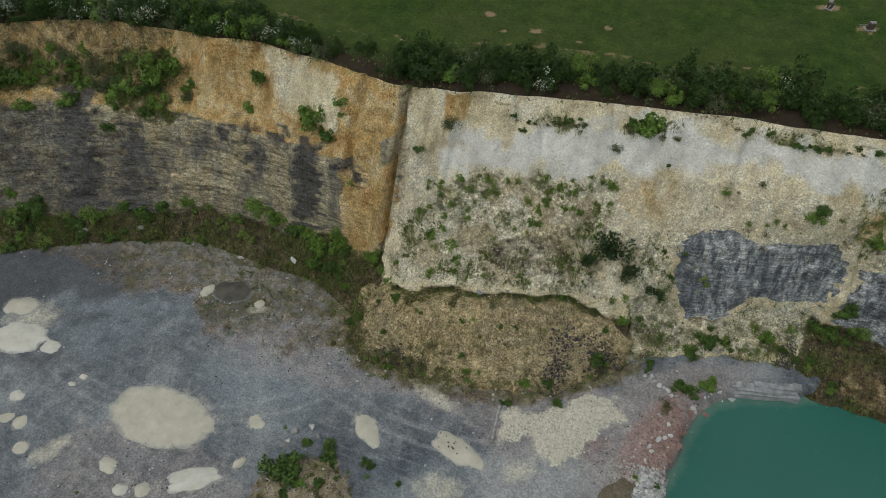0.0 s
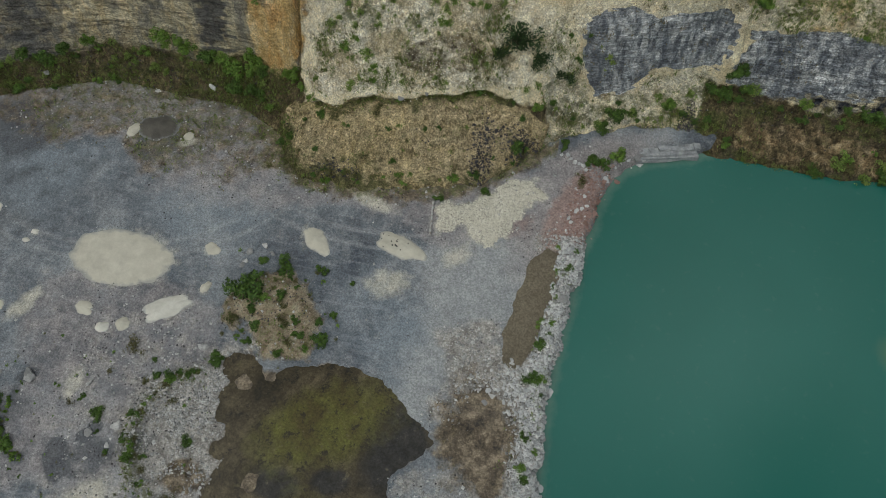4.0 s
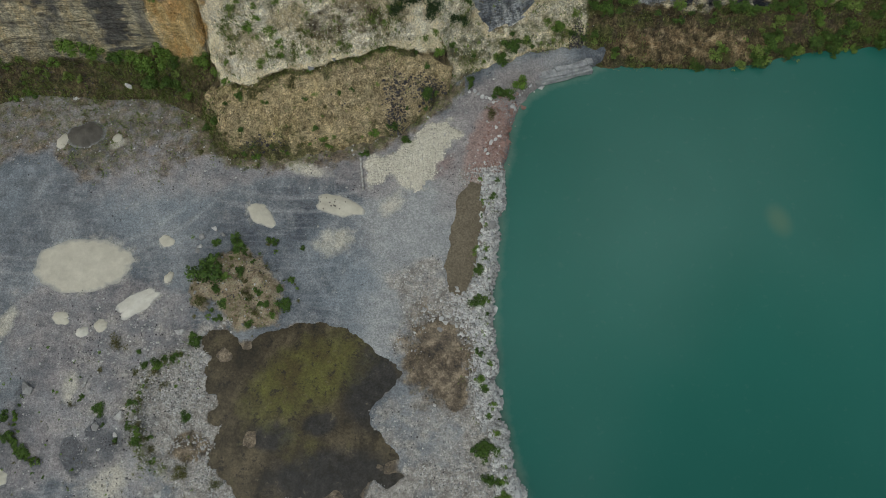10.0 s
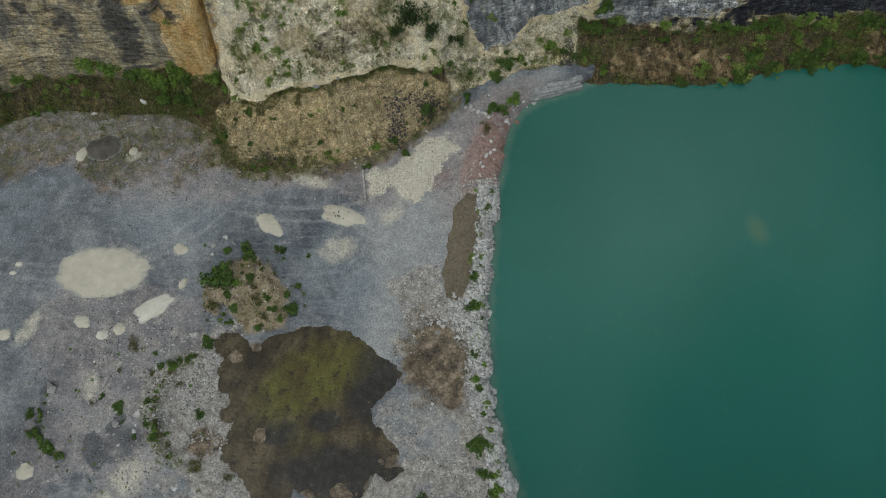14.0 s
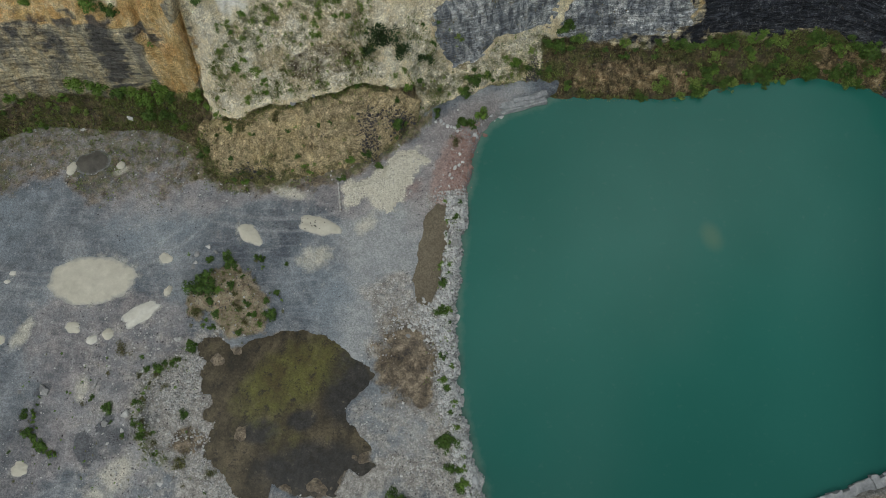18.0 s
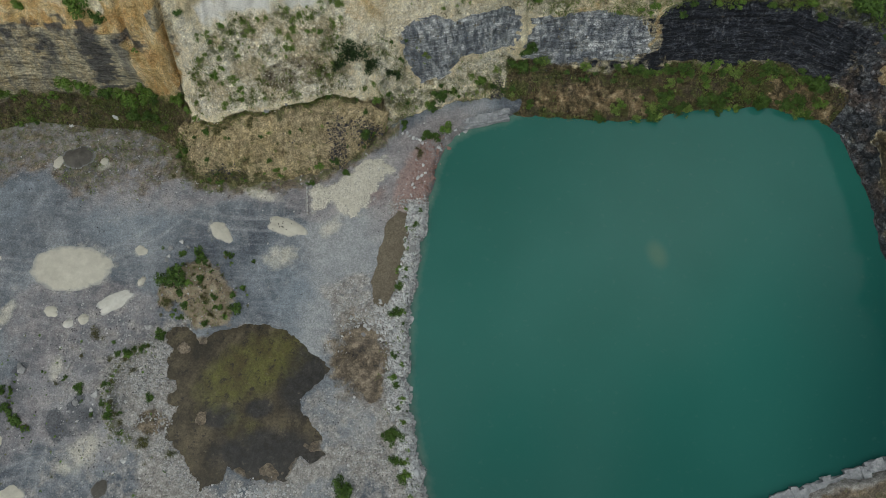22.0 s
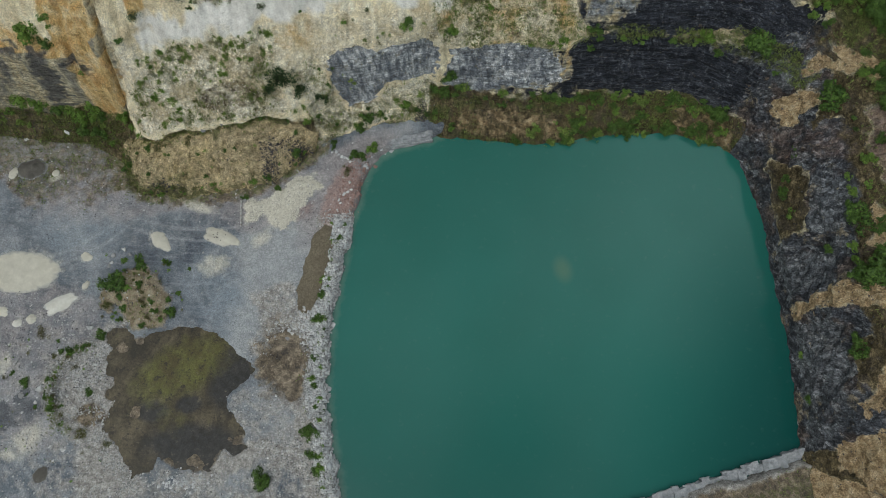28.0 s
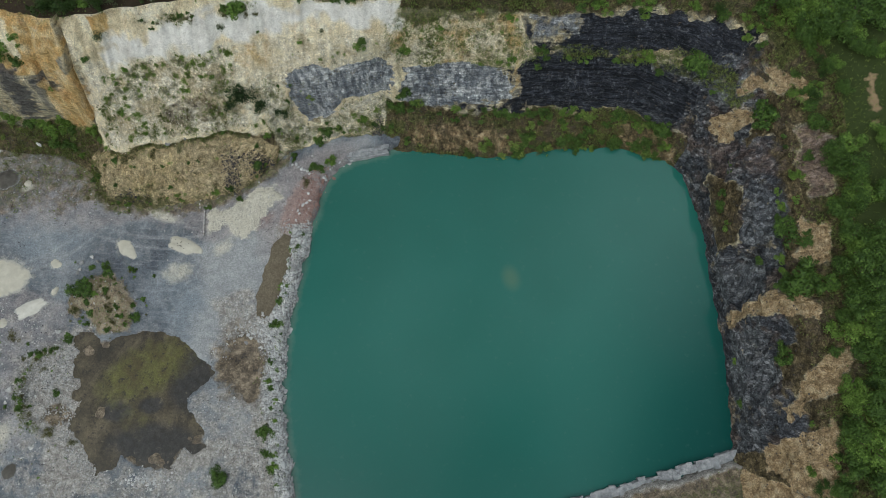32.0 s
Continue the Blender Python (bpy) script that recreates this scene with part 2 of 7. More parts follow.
def floor_material():
    m = Nodes("quarry_floor", 0.92)
    sand, brown, dark = m.attr("zone_a")
    rubble, pink, green = m.attr("zone_b")
    pale, red, damp = m.attr("zone_c")
    ledge, heap, _ = m.attr("zone_d")
    big, mid, fine = m.noise(0.09, 6, 0.65), m.noise(0.5, 7, 0.72), m.noise(6.0, 6, 0.75)
    base = m.ramp(big, (0.37, (0.085, 0.099, 0.12)), (0.5, (0.165, 0.184, 0.205)), (0.61, (0.285, 0.303, 0.318)))
    base = m.mix(m.ramp(mid, (0.46, 0.0), (0.66, 0.6)), base, (0.265, 0.272, 0.275))
    base = m.mix(m.ramp(m.noise(0.3, 6, 0.7), (0.48, 0.0), (0.6, 0.65)), base, (0.12, 0.13, 0.148))
    streak = m.noise(0.6, 6, 0.7, stretch=(0.25, 2.4, 1))
    base = m.mix(m.ramp(streak, (0.52, 0.0), (0.68, 0.45)), base, (0.32, 0.325, 0.34))
    base = m.mix(m.math("MULTIPLY", m.mask(pale, 0.4, 0.4), 0.7), base, m.mix(mid, (0.33, 0.34, 0.345), (0.42, 0.425, 0.42)))
    base = m.mix(m.math("MULTIPLY", m.mask(pink, 0.5, 0.35), 0.6), base, m.mix(mid, (0.27, 0.235, 0.228), (0.42, 0.37, 0.35)))
    broken = m.warped(1.2, 0.5)
    stones = m.ramp(m.cells(3.4, "F1", "Distance", None, broken), (0.16, 1.0), (0.26, 0.0))
    rub = m.ramp(m.noise(1.1, 7, 0.8), (0.37, (0.18, 0.168, 0.152)), (0.5, (0.32, 0.302, 0.278)), (0.62, (0.49, 0.467, 0.435)))
    rub = m.mix(m.math("MULTIPLY", stones, m.ramp(m.noise(0.8, 5, 0.7), (0.45, 0.0), (0.6, 0.8))), rub, (0.6, 0.585, 0.56))
    rub = m.mix(m.ramp(m.noise(4.0, 5, 0.8), (0.37, 0.7), (0.43, 0.0)), rub, (0.1, 0.09, 0.08))
    base = m.mix(m.mask(rubble, 0.5, 0.2, 0.9), base, rub)
    pebble = m.math("MULTIPLY", m.ramp(m.cells(1.7, "F1", "Distance", None, broken), (0.07, 1.0), (0.11, 0.0)), m.ramp(m.noise(0.35, 4, 0.7), (0.5, 0.0), (0.6, 0.7)))
    base = m.mix(pebble, base, (0.55, 0.54, 0.52))
    # wet mud, with the blue sky it mirrors put into its colour
    base = m.mix(m.math("MULTIPLY", m.mask(damp, 0.3, 0.3, 0.7), 0.75), base, m.mix(mid, (0.18, 0.215, 0.245), (0.29, 0.325, 0.355)))
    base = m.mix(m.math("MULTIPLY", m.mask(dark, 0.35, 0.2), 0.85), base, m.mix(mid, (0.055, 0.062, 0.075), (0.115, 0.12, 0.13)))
    base = m.mix(m.math("MULTIPLY", m.mask(red, 0.7, 0.25, 0.6), 0.85), base, m.mix(mid, (0.2, 0.13, 0.115), (0.42, 0.31, 0.28)))
    mud = m.ramp(m.noise(0.7, 7, 0.75), (0.36, (0.04, 0.032, 0.024)), (0.5, (0.14, 0.108, 0.07)), (0.63, (0.33, 0.265, 0.185)))
    base = m.mix(m.math("MULTIPLY", m.mask(brown, 0.6, 0.2, 0.7), 0.9), base, mud)
    base = m.mix(m.math("MULTIPLY", m.mask(sand, 0.8, 0.3, 0.7), 0.85), base, m.mix(mid, (0.42, 0.395, 0.33), (0.64, 0.61, 0.52)))
    rock = m.mix(1.0, m.mix(m.ramp(mid, (0.4, 0.0), (0.6, 1.0)), (0.44, 0.41, 0.4), (0.68, 0.66, 0.64)), m.chips(1.5, 0.6, 1.15, None, broken), "MULTIPLY")
    base = m.mix(m.mask(ledge, 0.9, 0.1, 0.5), base, rock)
    tan = m.ramp(m.noise(0.8, 7, 0.78), (0.37, (0.13, 0.1, 0.065)), (0.5, (0.32, 0.255, 0.175)), (0.62, (0.5, 0.43, 0.33)))
    base = m.mix(m.math("MULTIPLY", m.mask(heap, 0.6, 0.2, 0.6), 0.85), base, tan)
    base = m.mix(m.math("MULTIPLY", m.mask(green, 1.6, 0.2, 0.9), 0.7), base, m.mix(fine, (0.07, 0.09, 0.03), (0.14, 0.15, 0.055)))
    base = speckle(m, base, 0.68, 1.34, 5.0)
    m.bump(m.math("ADD", fine, m.math("MULTIPLY", stones, rubble)), 0.6, 0.15)
    return m.done(base, m.mix(m.math("MAXIMUM", m.mask(dark, 0.3, 0.3), m.mask(damp, 0.3, 0.3)), (0.92, 0.92, 0.92), (0.45, 0.45, 0.45)))


def blocks(m, stretch):
    """Beds broken into blocks: a tone for each block."""
    tone = m.t.nodes.new("ShaderNodeSeparateColor")
    m.t.links.new(m.cells(1.0, "F1", "Color", stretch), tone.inputs[0])
    return tone.outputs[0]


def cliff_material():
    m = Nodes("cliff_rock", 0.95)
    white, orange, dark = m.attr("zone_a")
    slate, brown, grass = m.attr("zone_b")
    shale, seep, scree = m.attr("zone_c")
    scar, bench, rust = m.attr("zone_d")
    pale_shale, mound, _ = m.attr("zone_e")
    big, mid, fine = m.noise(0.12, 6, 0.65), m.noise(0.8, 7, 0.75), m.noise(5.0, 6, 0.78)
    tone = blocks(m, (0.55, 0.55, 2.2))
    tone2 = blocks(m, (1.5, 1.5, 4.5))
    bed = m.math("ADD", m.math("MULTIPLY", m.noise(1.0, 7, 0.8, stretch=(0.3, 0.3, 1.1)), 0.75), m.math("ADD", m.math("MULTIPLY", tone, 0.12), m.math("MULTIPLY", tone2, 0.13)))
    seam = m.ramp(m.noise(1.0, 6, 0.72, stretch=(0.3, 0.3, 3.6)), (0.4, 1.0), (0.46, 0.0))
    seam = m.math("MULTIPLY", seam, m.ramp(m.noise(0.5, 4, 0.6), (0.4, 0.0), (0.55, 1.0)))
    drip = m.noise(1.0, 6, 0.7, stretch=(0.7, 0.7, 0.05))
    run = m.noise(1.0, 7, 0.75, stretch=(2.0, 2.0, 0.2))
    # tan-grey bedded limestone
    broken = m.warped(0.9, 0.9)
    tilted = m.warped(0.5, 0.2)
    line = m.ramp(m.noise(1.0, 2, 0.6, stretch=(0.06, 0.06, 3.0)), (0.38, 1.0), (0.41, 0.0))
    line = m.math("MULTIPLY", line, m.ramp(m.noise(0.45, 4, 0.65), (0.36, 0.15), (0.55, 1.0)))
    base = m.ramp(bed, (0.34, (0.36, 0.32, 0.22)), (0.5, (0.5, 0.45, 0.31)), (0.66, (0.63, 0.56, 0.39)))
    stain = m.noise(1.0, 5, 0.7, stretch=(0.45, 0.45, 0.04))
    base = m.mix(m.ramp(stain, (0.47, 0.0), (0.53, 0.75)), base, m.ramp(bed, (0.36, (0.17, 0.16, 0.135)), (0.62, (0.34, 0.32, 0.255))))
    base = m.mix(m.ramp(drip, (0.42, 0.85), (0.52, 0.0)), base, m.mix(m.ramp(bed, (0.4, 0.0), (0.6, 1.0)), (0.42, 0.33, 0.18), (0.66, 0.55, 0.34)))
    base = m.mix(m.ramp(drip, (0.55, 0.0), (0.62, 0.6)), base, (0.2, 0.195, 0.18))
    base = m.mix(1.0, base, m.chips(1.0, 0.8, 1.14, (0.5, 0.5, 2.2), tilted), "MULTIPLY")
    base = m.mix(m.math("MULTIPLY", line, 0.6), base, (0.08, 0.072, 0.06))
    # cream chalk: soft vertical washes, bluish-white scars, tan runs
    chalk = m.ramp(m.noise(0.3, 6, 0.68, stretch=(1, 1, 0.6)), (0.36, (0.6, 0.51, 0.33)), (0.5, (0.78, 0.695, 0.48)), (0.62, (0.86, 0.81, 0.65)))
    chalk = m.mix(m.ramp(drip, (0.5, 0.0), (0.62, 0.6)), chalk, (0.56, 0.44, 0.27))
    chalk = m.mix(m.ramp(run, (0.52, 0.0), (0.66, 0.5)), chalk, (0.4, 0.355, 0.265))
    bright = m.ramp(m.noise(0.45, 6, 0.7, stretch=(1, 1, 0.5)), (0.38, (0.68, 0.66, 0.61)), (0.5, (0.78, 0.765, 0.715)), (0.62, (0.87, 0.855, 0.805)))
    chalk = m.mix(m.math("MULTIPLY", m.mask(scar, 0.35, 0.3, 0.5), 0.92), chalk, bright)
    stone = blocks(m, (2.3, 2.3, 2.6))
    rough = m.ramp(m.noise(1.6, 7, 0.8), (0.37, (0.54, 0.475, 0.32)), (0.5, (0.75, 0.685, 0.52)), (0.62, (0.86, 0.82, 0.69)))
    rough = m.mix(m.ramp(stone, (0.6, 0.0), (0.9, 0.35)), rough, (0.78, 0.75, 0.66))
    rough = m.mix(m.ramp(m.noise(0.22, 6, 0.68), (0.47, 0.0), (0.58, 0.75)), rough, m.mix(m.ramp(mid, (0.4, 0.0), (0.6, 1.0)), (0.33, 0.265, 0.145), (0.6, 0.5, 0.31)))
    rough = m.mix(1.0, rough, m.chips(2.6, 0.72, 1.2, None, broken), "MULTIPLY")
    chalk = m.mix(m.mask(scree, 0.5, 0.2, 0.7), chalk, rough)
    pocket = m.ramp(m.noise(1.0, 7, 0.82, stretch=(1.4, 1.4, 2.4)), (0.36, 0.55), (0.42, 0.0))
    chalk = m.mix(pocket, chalk, (0.3, 0.265, 0.19))
    base = m.mix(m.mask(white, 0.6, 0.15, 0.6), base, chalk)
    ochre = m.ramp(m.noise(0.5, 6, 0.7, stretch=(1, 1, 0.5)), (0.36, (0.42, 0.28, 0.11)), (0.5, (0.62, 0.45, 0.205)), (0.63, (0.74, 0.62, 0.38)))
    ochre = m.mix(m.ramp(drip, (0.48, 0.0), (0.6, 0.65)), ochre, (0.52, 0.29, 0.1))
    ochre = m.mix(m.ramp(run, (0.55, 0.0), (0.68, 0.5)), ochre, (0.25, 0.19, 0.11))
    base = m.mix(m.mask(orange, 0.5, 0.2, 0.65), base, ochre)
    thin = m.math("ADD", m.math("MULTIPLY", m.noise(1.0, 8, 0.85, stretch=(0.4, 0.4, 1.7)), 0.8), m.math("MULTIPLY", fine, 0.2))
    char = m.ramp(thin, (0.36, (0.008, 0.009, 0.013)), (0.5, (0.024, 0.027, 0.036)), (0.64, (0.07, 0.076, 0.092)))
    char = m.mix(m.ramp(run, (0.57, 0.0), (0.67, 0.6)), char, (0.2, 0.208, 0.222))
    wash = m.noise(1.0, 6, 0.7, stretch=(1.3, 1.3, 0.07))
    char = m.mix(m.math("MULTIPLY", m.ramp(wash, (0.54, 0.0), (0.66, 0.7)), m.ramp(fine, (0.4, 0.2), (0.6, 1.0))), char, (0.2, 0.208, 0.224))
    char = m.mix(m.ramp(mid, (0.6, 0.0), (0.7, 0.4)), char, (0.13, 0.105, 0.075))
    char = m.mix(1.0, char, m.chips(1.0, 0.6, 1.5, (0.5, 0.5, 3.4), tilted), "MULTIPLY")
    scratch = m.ramp(m.noise(1.0, 5, 0.75, stretch=(0.25, 0.25, 3.2), turn=(0.0, 0.12, 0.0)), (0.61, 0.0), (0.65, 0.4))
    char = m.mix(scratch, char, (0.2, 0.205, 0.215))
    char = m.mix(m.math("MULTIPLY", line, 0.8), char, (0.008, 0.008, 0.01))
    base = m.mix(m.mask(dark, 0.6, 0.1, 0.7), base, char)
    wet = m.ramp(bed, (0.36, (0.03, 0.031, 0.033)), (0.62, (0.12, 0.122, 0.124)))
    base = m.mix(m.math("MULTIPLY", m.mask(seep, 0.9, 0.3, 0.55), 0.9), base, wet)
    slab = m.ramp(wash, (0.4, (0.13, 0.14, 0.158)), (0.5, (0.36, 0.38, 0.395)), (0.6, (0.6, 0.605, 0.6)))
    slab = m.mix(m.ramp(m.noise(0.3, 5, 0.7, stretch=(1, 1, 0.35)), (0.42, 0.7), (0.52, 0.0)), slab, m.mix(fine, (0.07, 0.08, 0.1), (0.2, 0.22, 0.25)))
    slab = m.mix(m.ramp(m.noise(1.0, 6, 0.8, stretch=(0.9, 0.9, 3.2)), (0.56, 0.0), (0.66, 0.45)), slab, (0.46, 0.475, 0.49))
    slab = m.mix(1.0, slab, m.chips(1.0, 0.7, 1.3, (0.8, 0.8, 4.0), tilted), "MULTIPLY")
    slab = m.mix(m.math("MULTIPLY", line, 0.4), slab, (0.05, 0.055, 0.065))
    base = m.mix(m.mask(slate, 0.8, 0.1, 0.45), base, slab)
    # contorted slaty rock: two dips of thin splintered leaves
    one = m.noise(1.0, 7, 0.82, stretch=(0.3, 0.75, 1.2), turn=(0.5, 0.3, 0.5))
    two = m.noise(1.0, 7, 0.82, stretch=(0.35, 1.1, 0.7), turn=(-0.5, -0.5, -0.7))
    leaf = m.math("ADD", m.math("MULTIPLY", m.mix(m.ramp(m.noise(0.13, 4, 0.6), (0.46, 0.0), (0.54, 1.0)), one, two), 0.85), m.math("MULTIPLY", fine, 0.15))
    slaty = m.ramp(leaf, (0.36, (0.017, 0.018, 0.022)), (0.45, (0.042, 0.045, 0.053)), (0.55, (0.09, 0.096, 0.11)), (0.66, (0.4, 0.41, 0.42)))
    slaty = m.mix(m.ramp(m.noise(0.17, 5, 0.65), (0.5, 0.0), (0.6, 0.7)), slaty, m.ramp(leaf, (0.4, (0.045, 0.034, 0.03)), (0.6, (0.21, 0.155, 0.125))))
    slaty = m.mix(m.ramp(m.noise(0.3, 7, 0.72, stretch=(0.5, 1.2, 1.2), turn=(0.4, 0.2, 0.6)), (0.53, 0.0), (0.6, 0.7)), slaty, m.ramp(leaf, (0.38, (0.07, 0.074, 0.084)), (0.6, (0.38, 0.39, 0.4))))
    slaty = m.mix(m.ramp(m.noise(0.24, 6, 0.7), (0.36, 0.8), (0.43, 0.0)), slaty, m.ramp(leaf, (0.38, (0.13, 0.105, 0.07)), (0.6, (0.4, 0.33, 0.22))))
    slaty = m.mix(m.math("MULTIPLY", m.mask(pale_shale, 0.6, 0.2, 0.8), 0.85), slaty, m.ramp(leaf, (0.38, (0.045, 0.049, 0.057)), (0.5, (0.13, 0.138, 0.15)), (0.63, (0.36, 0.37, 0.38))))
    slaty = m.mix(m.math("MULTIPLY", m.mask(rust, 0.6, 0.3, 0.8), 0.85), slaty, m.ramp(leaf, (0.38, (0.045, 0.032, 0.03)), (0.5, (0.105, 0.078, 0.07)), (0.64, (0.28, 0.225, 0.195))))
    slaty = m.mix(1.0, slaty, m.chips(1.8, 0.55, 1.45, (0.6, 1.0, 1.0), broken), "MULTIPLY")
    base = m.mix(m.mask(shale, 0.6, 0.1, 1.1), base, slaty)
    soil = m.ramp(m.noise(1.0, 7, 0.8, stretch=(1.2, 0.6, 0.6)), (0.36, (0.032, 0.026, 0.014)), (0.5, (0.1, 0.078, 0.04)), (0.63, (0.23, 0.185, 0.105)))
    soil = m.mix(m.ramp(m.noise(0.35, 6, 0.7), (0.5, 0.0), (0.6, 0.8)), soil, m.mix(fine, (0.05, 0.04, 0.03), (0.13, 0.105, 0.075)))
    clay = m.ramp(m.noise(1.0, 7, 0.8, stretch=(0.85, 0.6, 0.6)), (0.35, (0.11, 0.08, 0.037)), (0.5, (0.32, 0.245, 0.12)), (0.63, (0.52, 0.43, 0.255)))
    clay = m.mix(m.ramp(m.noise(0.4, 6, 0.7), (0.54, 0.0), (0.63, 0.7)), clay, m.mix(fine, (0.06, 0.055, 0.03), (0.15, 0.13, 0.075)))
    soil = m.mix(m.ramp(orange, (0.5, 0.0), (0.9, 1.0)), soil, clay)
    furrow = m.ramp(m.noise(1.0, 7, 0.8, stretch=(1.2, 0.5, 0.5)), (0.35, (0.3, 0.225, 0.11)), (0.48, (0.47, 0.37, 0.2)), (0.62, (0.62, 0.51, 0.3)))
    furrow = m.mix(m.ramp(m.noise(0.28, 7, 0.75), (0.5, 0.0), (0.62, 0.6)), furrow, m.mix(m.ramp(fine, (0.4, 0.0), (0.6, 1.0)), (0.17, 0.15, 0.06), (0.36, 0.31, 0.15)))
    furrow = m.mix(m.ramp(m.noise(0.1, 4, 0.6), (0.45, 0.0), (0.6, 0.45)), furrow, m.mix(m.ramp(mid, (0.38, 0.0), (0.62, 1.0)), (0.36, 0.29, 0.185), (0.6, 0.51, 0.36)))
    soil = m.mix(m.ramp(mound, (0.4, 0.0), (0.6, 0.9)), soil, furrow)
    soil = m.mix(1.0, soil, m.chips(2.6, 0.75, 1.25, None, broken), "MULTIPLY")
    base = m.mix(m.mask(brown, 0.6, 0.2, 0.85), base, soil)
    red = m.ramp(leaf, (0.38, (0.055, 0.036, 0.03)), (0.5, (0.15, 0.1, 0.082)), (0.62, (0.36, 0.28, 0.24)))
    base = m.mix(m.math("MULTIPLY", m.mask(m.math("SUBTRACT", rust, 0.2), 0.7, 0.2, 0.8), 0.85), base, red)
    sandy = m.ramp(m.noise(0.9, 7, 0.75), (0.36, (0.17, 0.11, 0.055)), (0.5, (0.36, 0.255, 0.14)), (0.63, (0.55, 0.44, 0.28)))
    base = m.mix(m.math("MULTIPLY", m.mask(bench, 0.7, 0.2, 1.0), 0.9), base, sandy)
    turf = m.ramp(m.noise(1.3, 6, 0.75), (0.38, (0.018, 0.025, 0.008)), (0.5, (0.062, 0.074, 0.021)), (0.63, (0.155, 0.15, 0.058)))
    base = m.mix(m.math("MULTIPLY", m.mask(grass, 0.8, 0.15, 1.0), 0.8), base, turf)
    base = speckle(m, base, 0.45, 1.5, 5.5, m.math("SUBTRACT", 1.0, m.math("ADD", m.math("MULTIPLY", white, 0.3), m.math("MULTIPLY", scar, 0.35)), True))
    crack = m.math("MULTIPLY", seam, m.math("SUBTRACT", 0.6, m.math("MULTIPLY", white, 0.55)))
    m.bump(m.math("SUBTRACT", m.math("ADD", m.math("MULTIPLY", fine, 0.8), m.math("MULTIPLY", mid, m.math("SUBTRACT", 0.8, m.math("MULTIPLY", white, 0.5)))), crack), 0.9, 0.28)
    return m.done(base)


def field_material():
    m = Nodes("meadow", 0.95)
    bare, rank, earth = m.attr("zone_a")
    big, mid, fine = m.noise(0.05, 4), m.noise(0.5, 5), m.noise(5, 6, 0.7)
    g = m.ramp(mid, (0.32, (0.02, 0.046, 0.005)), (0.52, (0.038, 0.073, 0.009)), (0.7, (0.064, 0.095, 0.016)))
    g = m.mix(m.ramp(big, (0.42, 0.0), (0.62, 0.6)), g, (0.085, 0.095, 0.028))
    g = m.mix(m.ramp(fine, (0.3, 0.5), (0.55, 0.0)), g, (0.03, 0.055, 0.012))
    g = speckle(m, g, 0.75, 1.3, 3.0)
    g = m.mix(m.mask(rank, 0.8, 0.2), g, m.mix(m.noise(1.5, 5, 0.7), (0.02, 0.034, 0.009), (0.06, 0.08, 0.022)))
    # dark brown earth, with the shade under the hedge put into its colour
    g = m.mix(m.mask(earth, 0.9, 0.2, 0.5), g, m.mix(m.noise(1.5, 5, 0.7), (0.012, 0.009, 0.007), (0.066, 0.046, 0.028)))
    g = m.mix(m.mask(bare, 0.8, 0.12), g, m.mix(mid, (0.17, 0.12, 0.07), (0.4, 0.29, 0.17)))
    m.bump(fine, 0.6, 0.2)
    return m.done(g)


def water_material():
    m = Nodes("lake_water", 0.07)
    m.bsdf.inputs["IOR"].default_value = 1.33
    m.bsdf.inputs["Specular IOR Level"].default_value = 0.5
    big = m.noise(0.02, 3, 0.5)
    c = m.ramp(big, (0.35, (0.018, 0.118, 0.092)), (0.65, (0.028, 0.148, 0.12)))
    shoal, painted_dim, edge = m.attr("zone_a")
    # the wall's dark reflection and the southward fall-off painted as a darker teal
    c = m.mix(painted_dim, c, (0.008, 0.06, 0.054))
    c = m.mix(m.math("MULTIPLY", shoal, 0.5), c, (0.13, 0.19, 0.11))
    c = m.mix(m.math("MULTIPLY", m.mask(edge, 0.8, 0.4, 0.5), 0.6), c, (0.16, 0.24, 0.19))
    m.bump(m.noise(2.2, 4, 0.6, stretch=(0.7, 1.4, 1)), 0.06, 0.1)
    return m.done(c)


def puddle_material():
    m = Nodes("muddy_water", 0.15)
    m.bsdf.inputs["IOR"].default_value = 1.33
    m.bsdf.inputs["Specular IOR Level"].default_value = 0.5
    n, mid, fine = m.noise(0.22, 7, 0.75), m.noise(0.9, 6, 0.75), m.noise(5, 5, 0.7)
    moss, silt, clear = m.attr("zone_a")
    c = m.ramp(n, (0.36, (0.027, 0.022, 0.013)), (0.5, (0.064, 0.051, 0.029)), (0.62, (0.115, 0.092, 0.054)))
    c = m.mix(m.math("MULTIPLY", m.mask(silt, 0.3, 0.3, 0.7), 0.85), c, m.mix(m.ramp(mid, (0.35, 0.0), (0.65, 1.0)), (0.012, 0.012, 0.013), (0.042, 0.041, 0.039)))
    c = m.mix(m.math("MULTIPLY", m.mask(moss, 0.35, 0.35, 0.75), 0.85), c, m.mix(m.ramp(n, (0.4, 0.0), (0.6, 1.0)), (0.075, 0.06, 0.018), (0.12, 0.125, 0.024)))
    c = m.mix(m.ramp(m.noise(0.9, 7, 0.8), (0.4, 0.85), (0.45, 0.0)), c, (0.024, 0.021, 0.016))
    c = m.mix(m.ramp(mid, (0.6, 0.0), (0.7, 0.5)), c, (0.2, 0.165, 0.1))
    c = m.mix(clear, c, m.ramp(n, (0.36, (0.1, 0.083, 0.055)), (0.64, (0.17, 0.142, 0.098))))
    c = m.mix(1.0, c, m.ramp(fine, (0.36, 0.68), (0.64, 1.3)), "MULTIPLY")
    m.bump(m.noise(1.2, 5), 0.1, 0.05)
    return m.done(c)


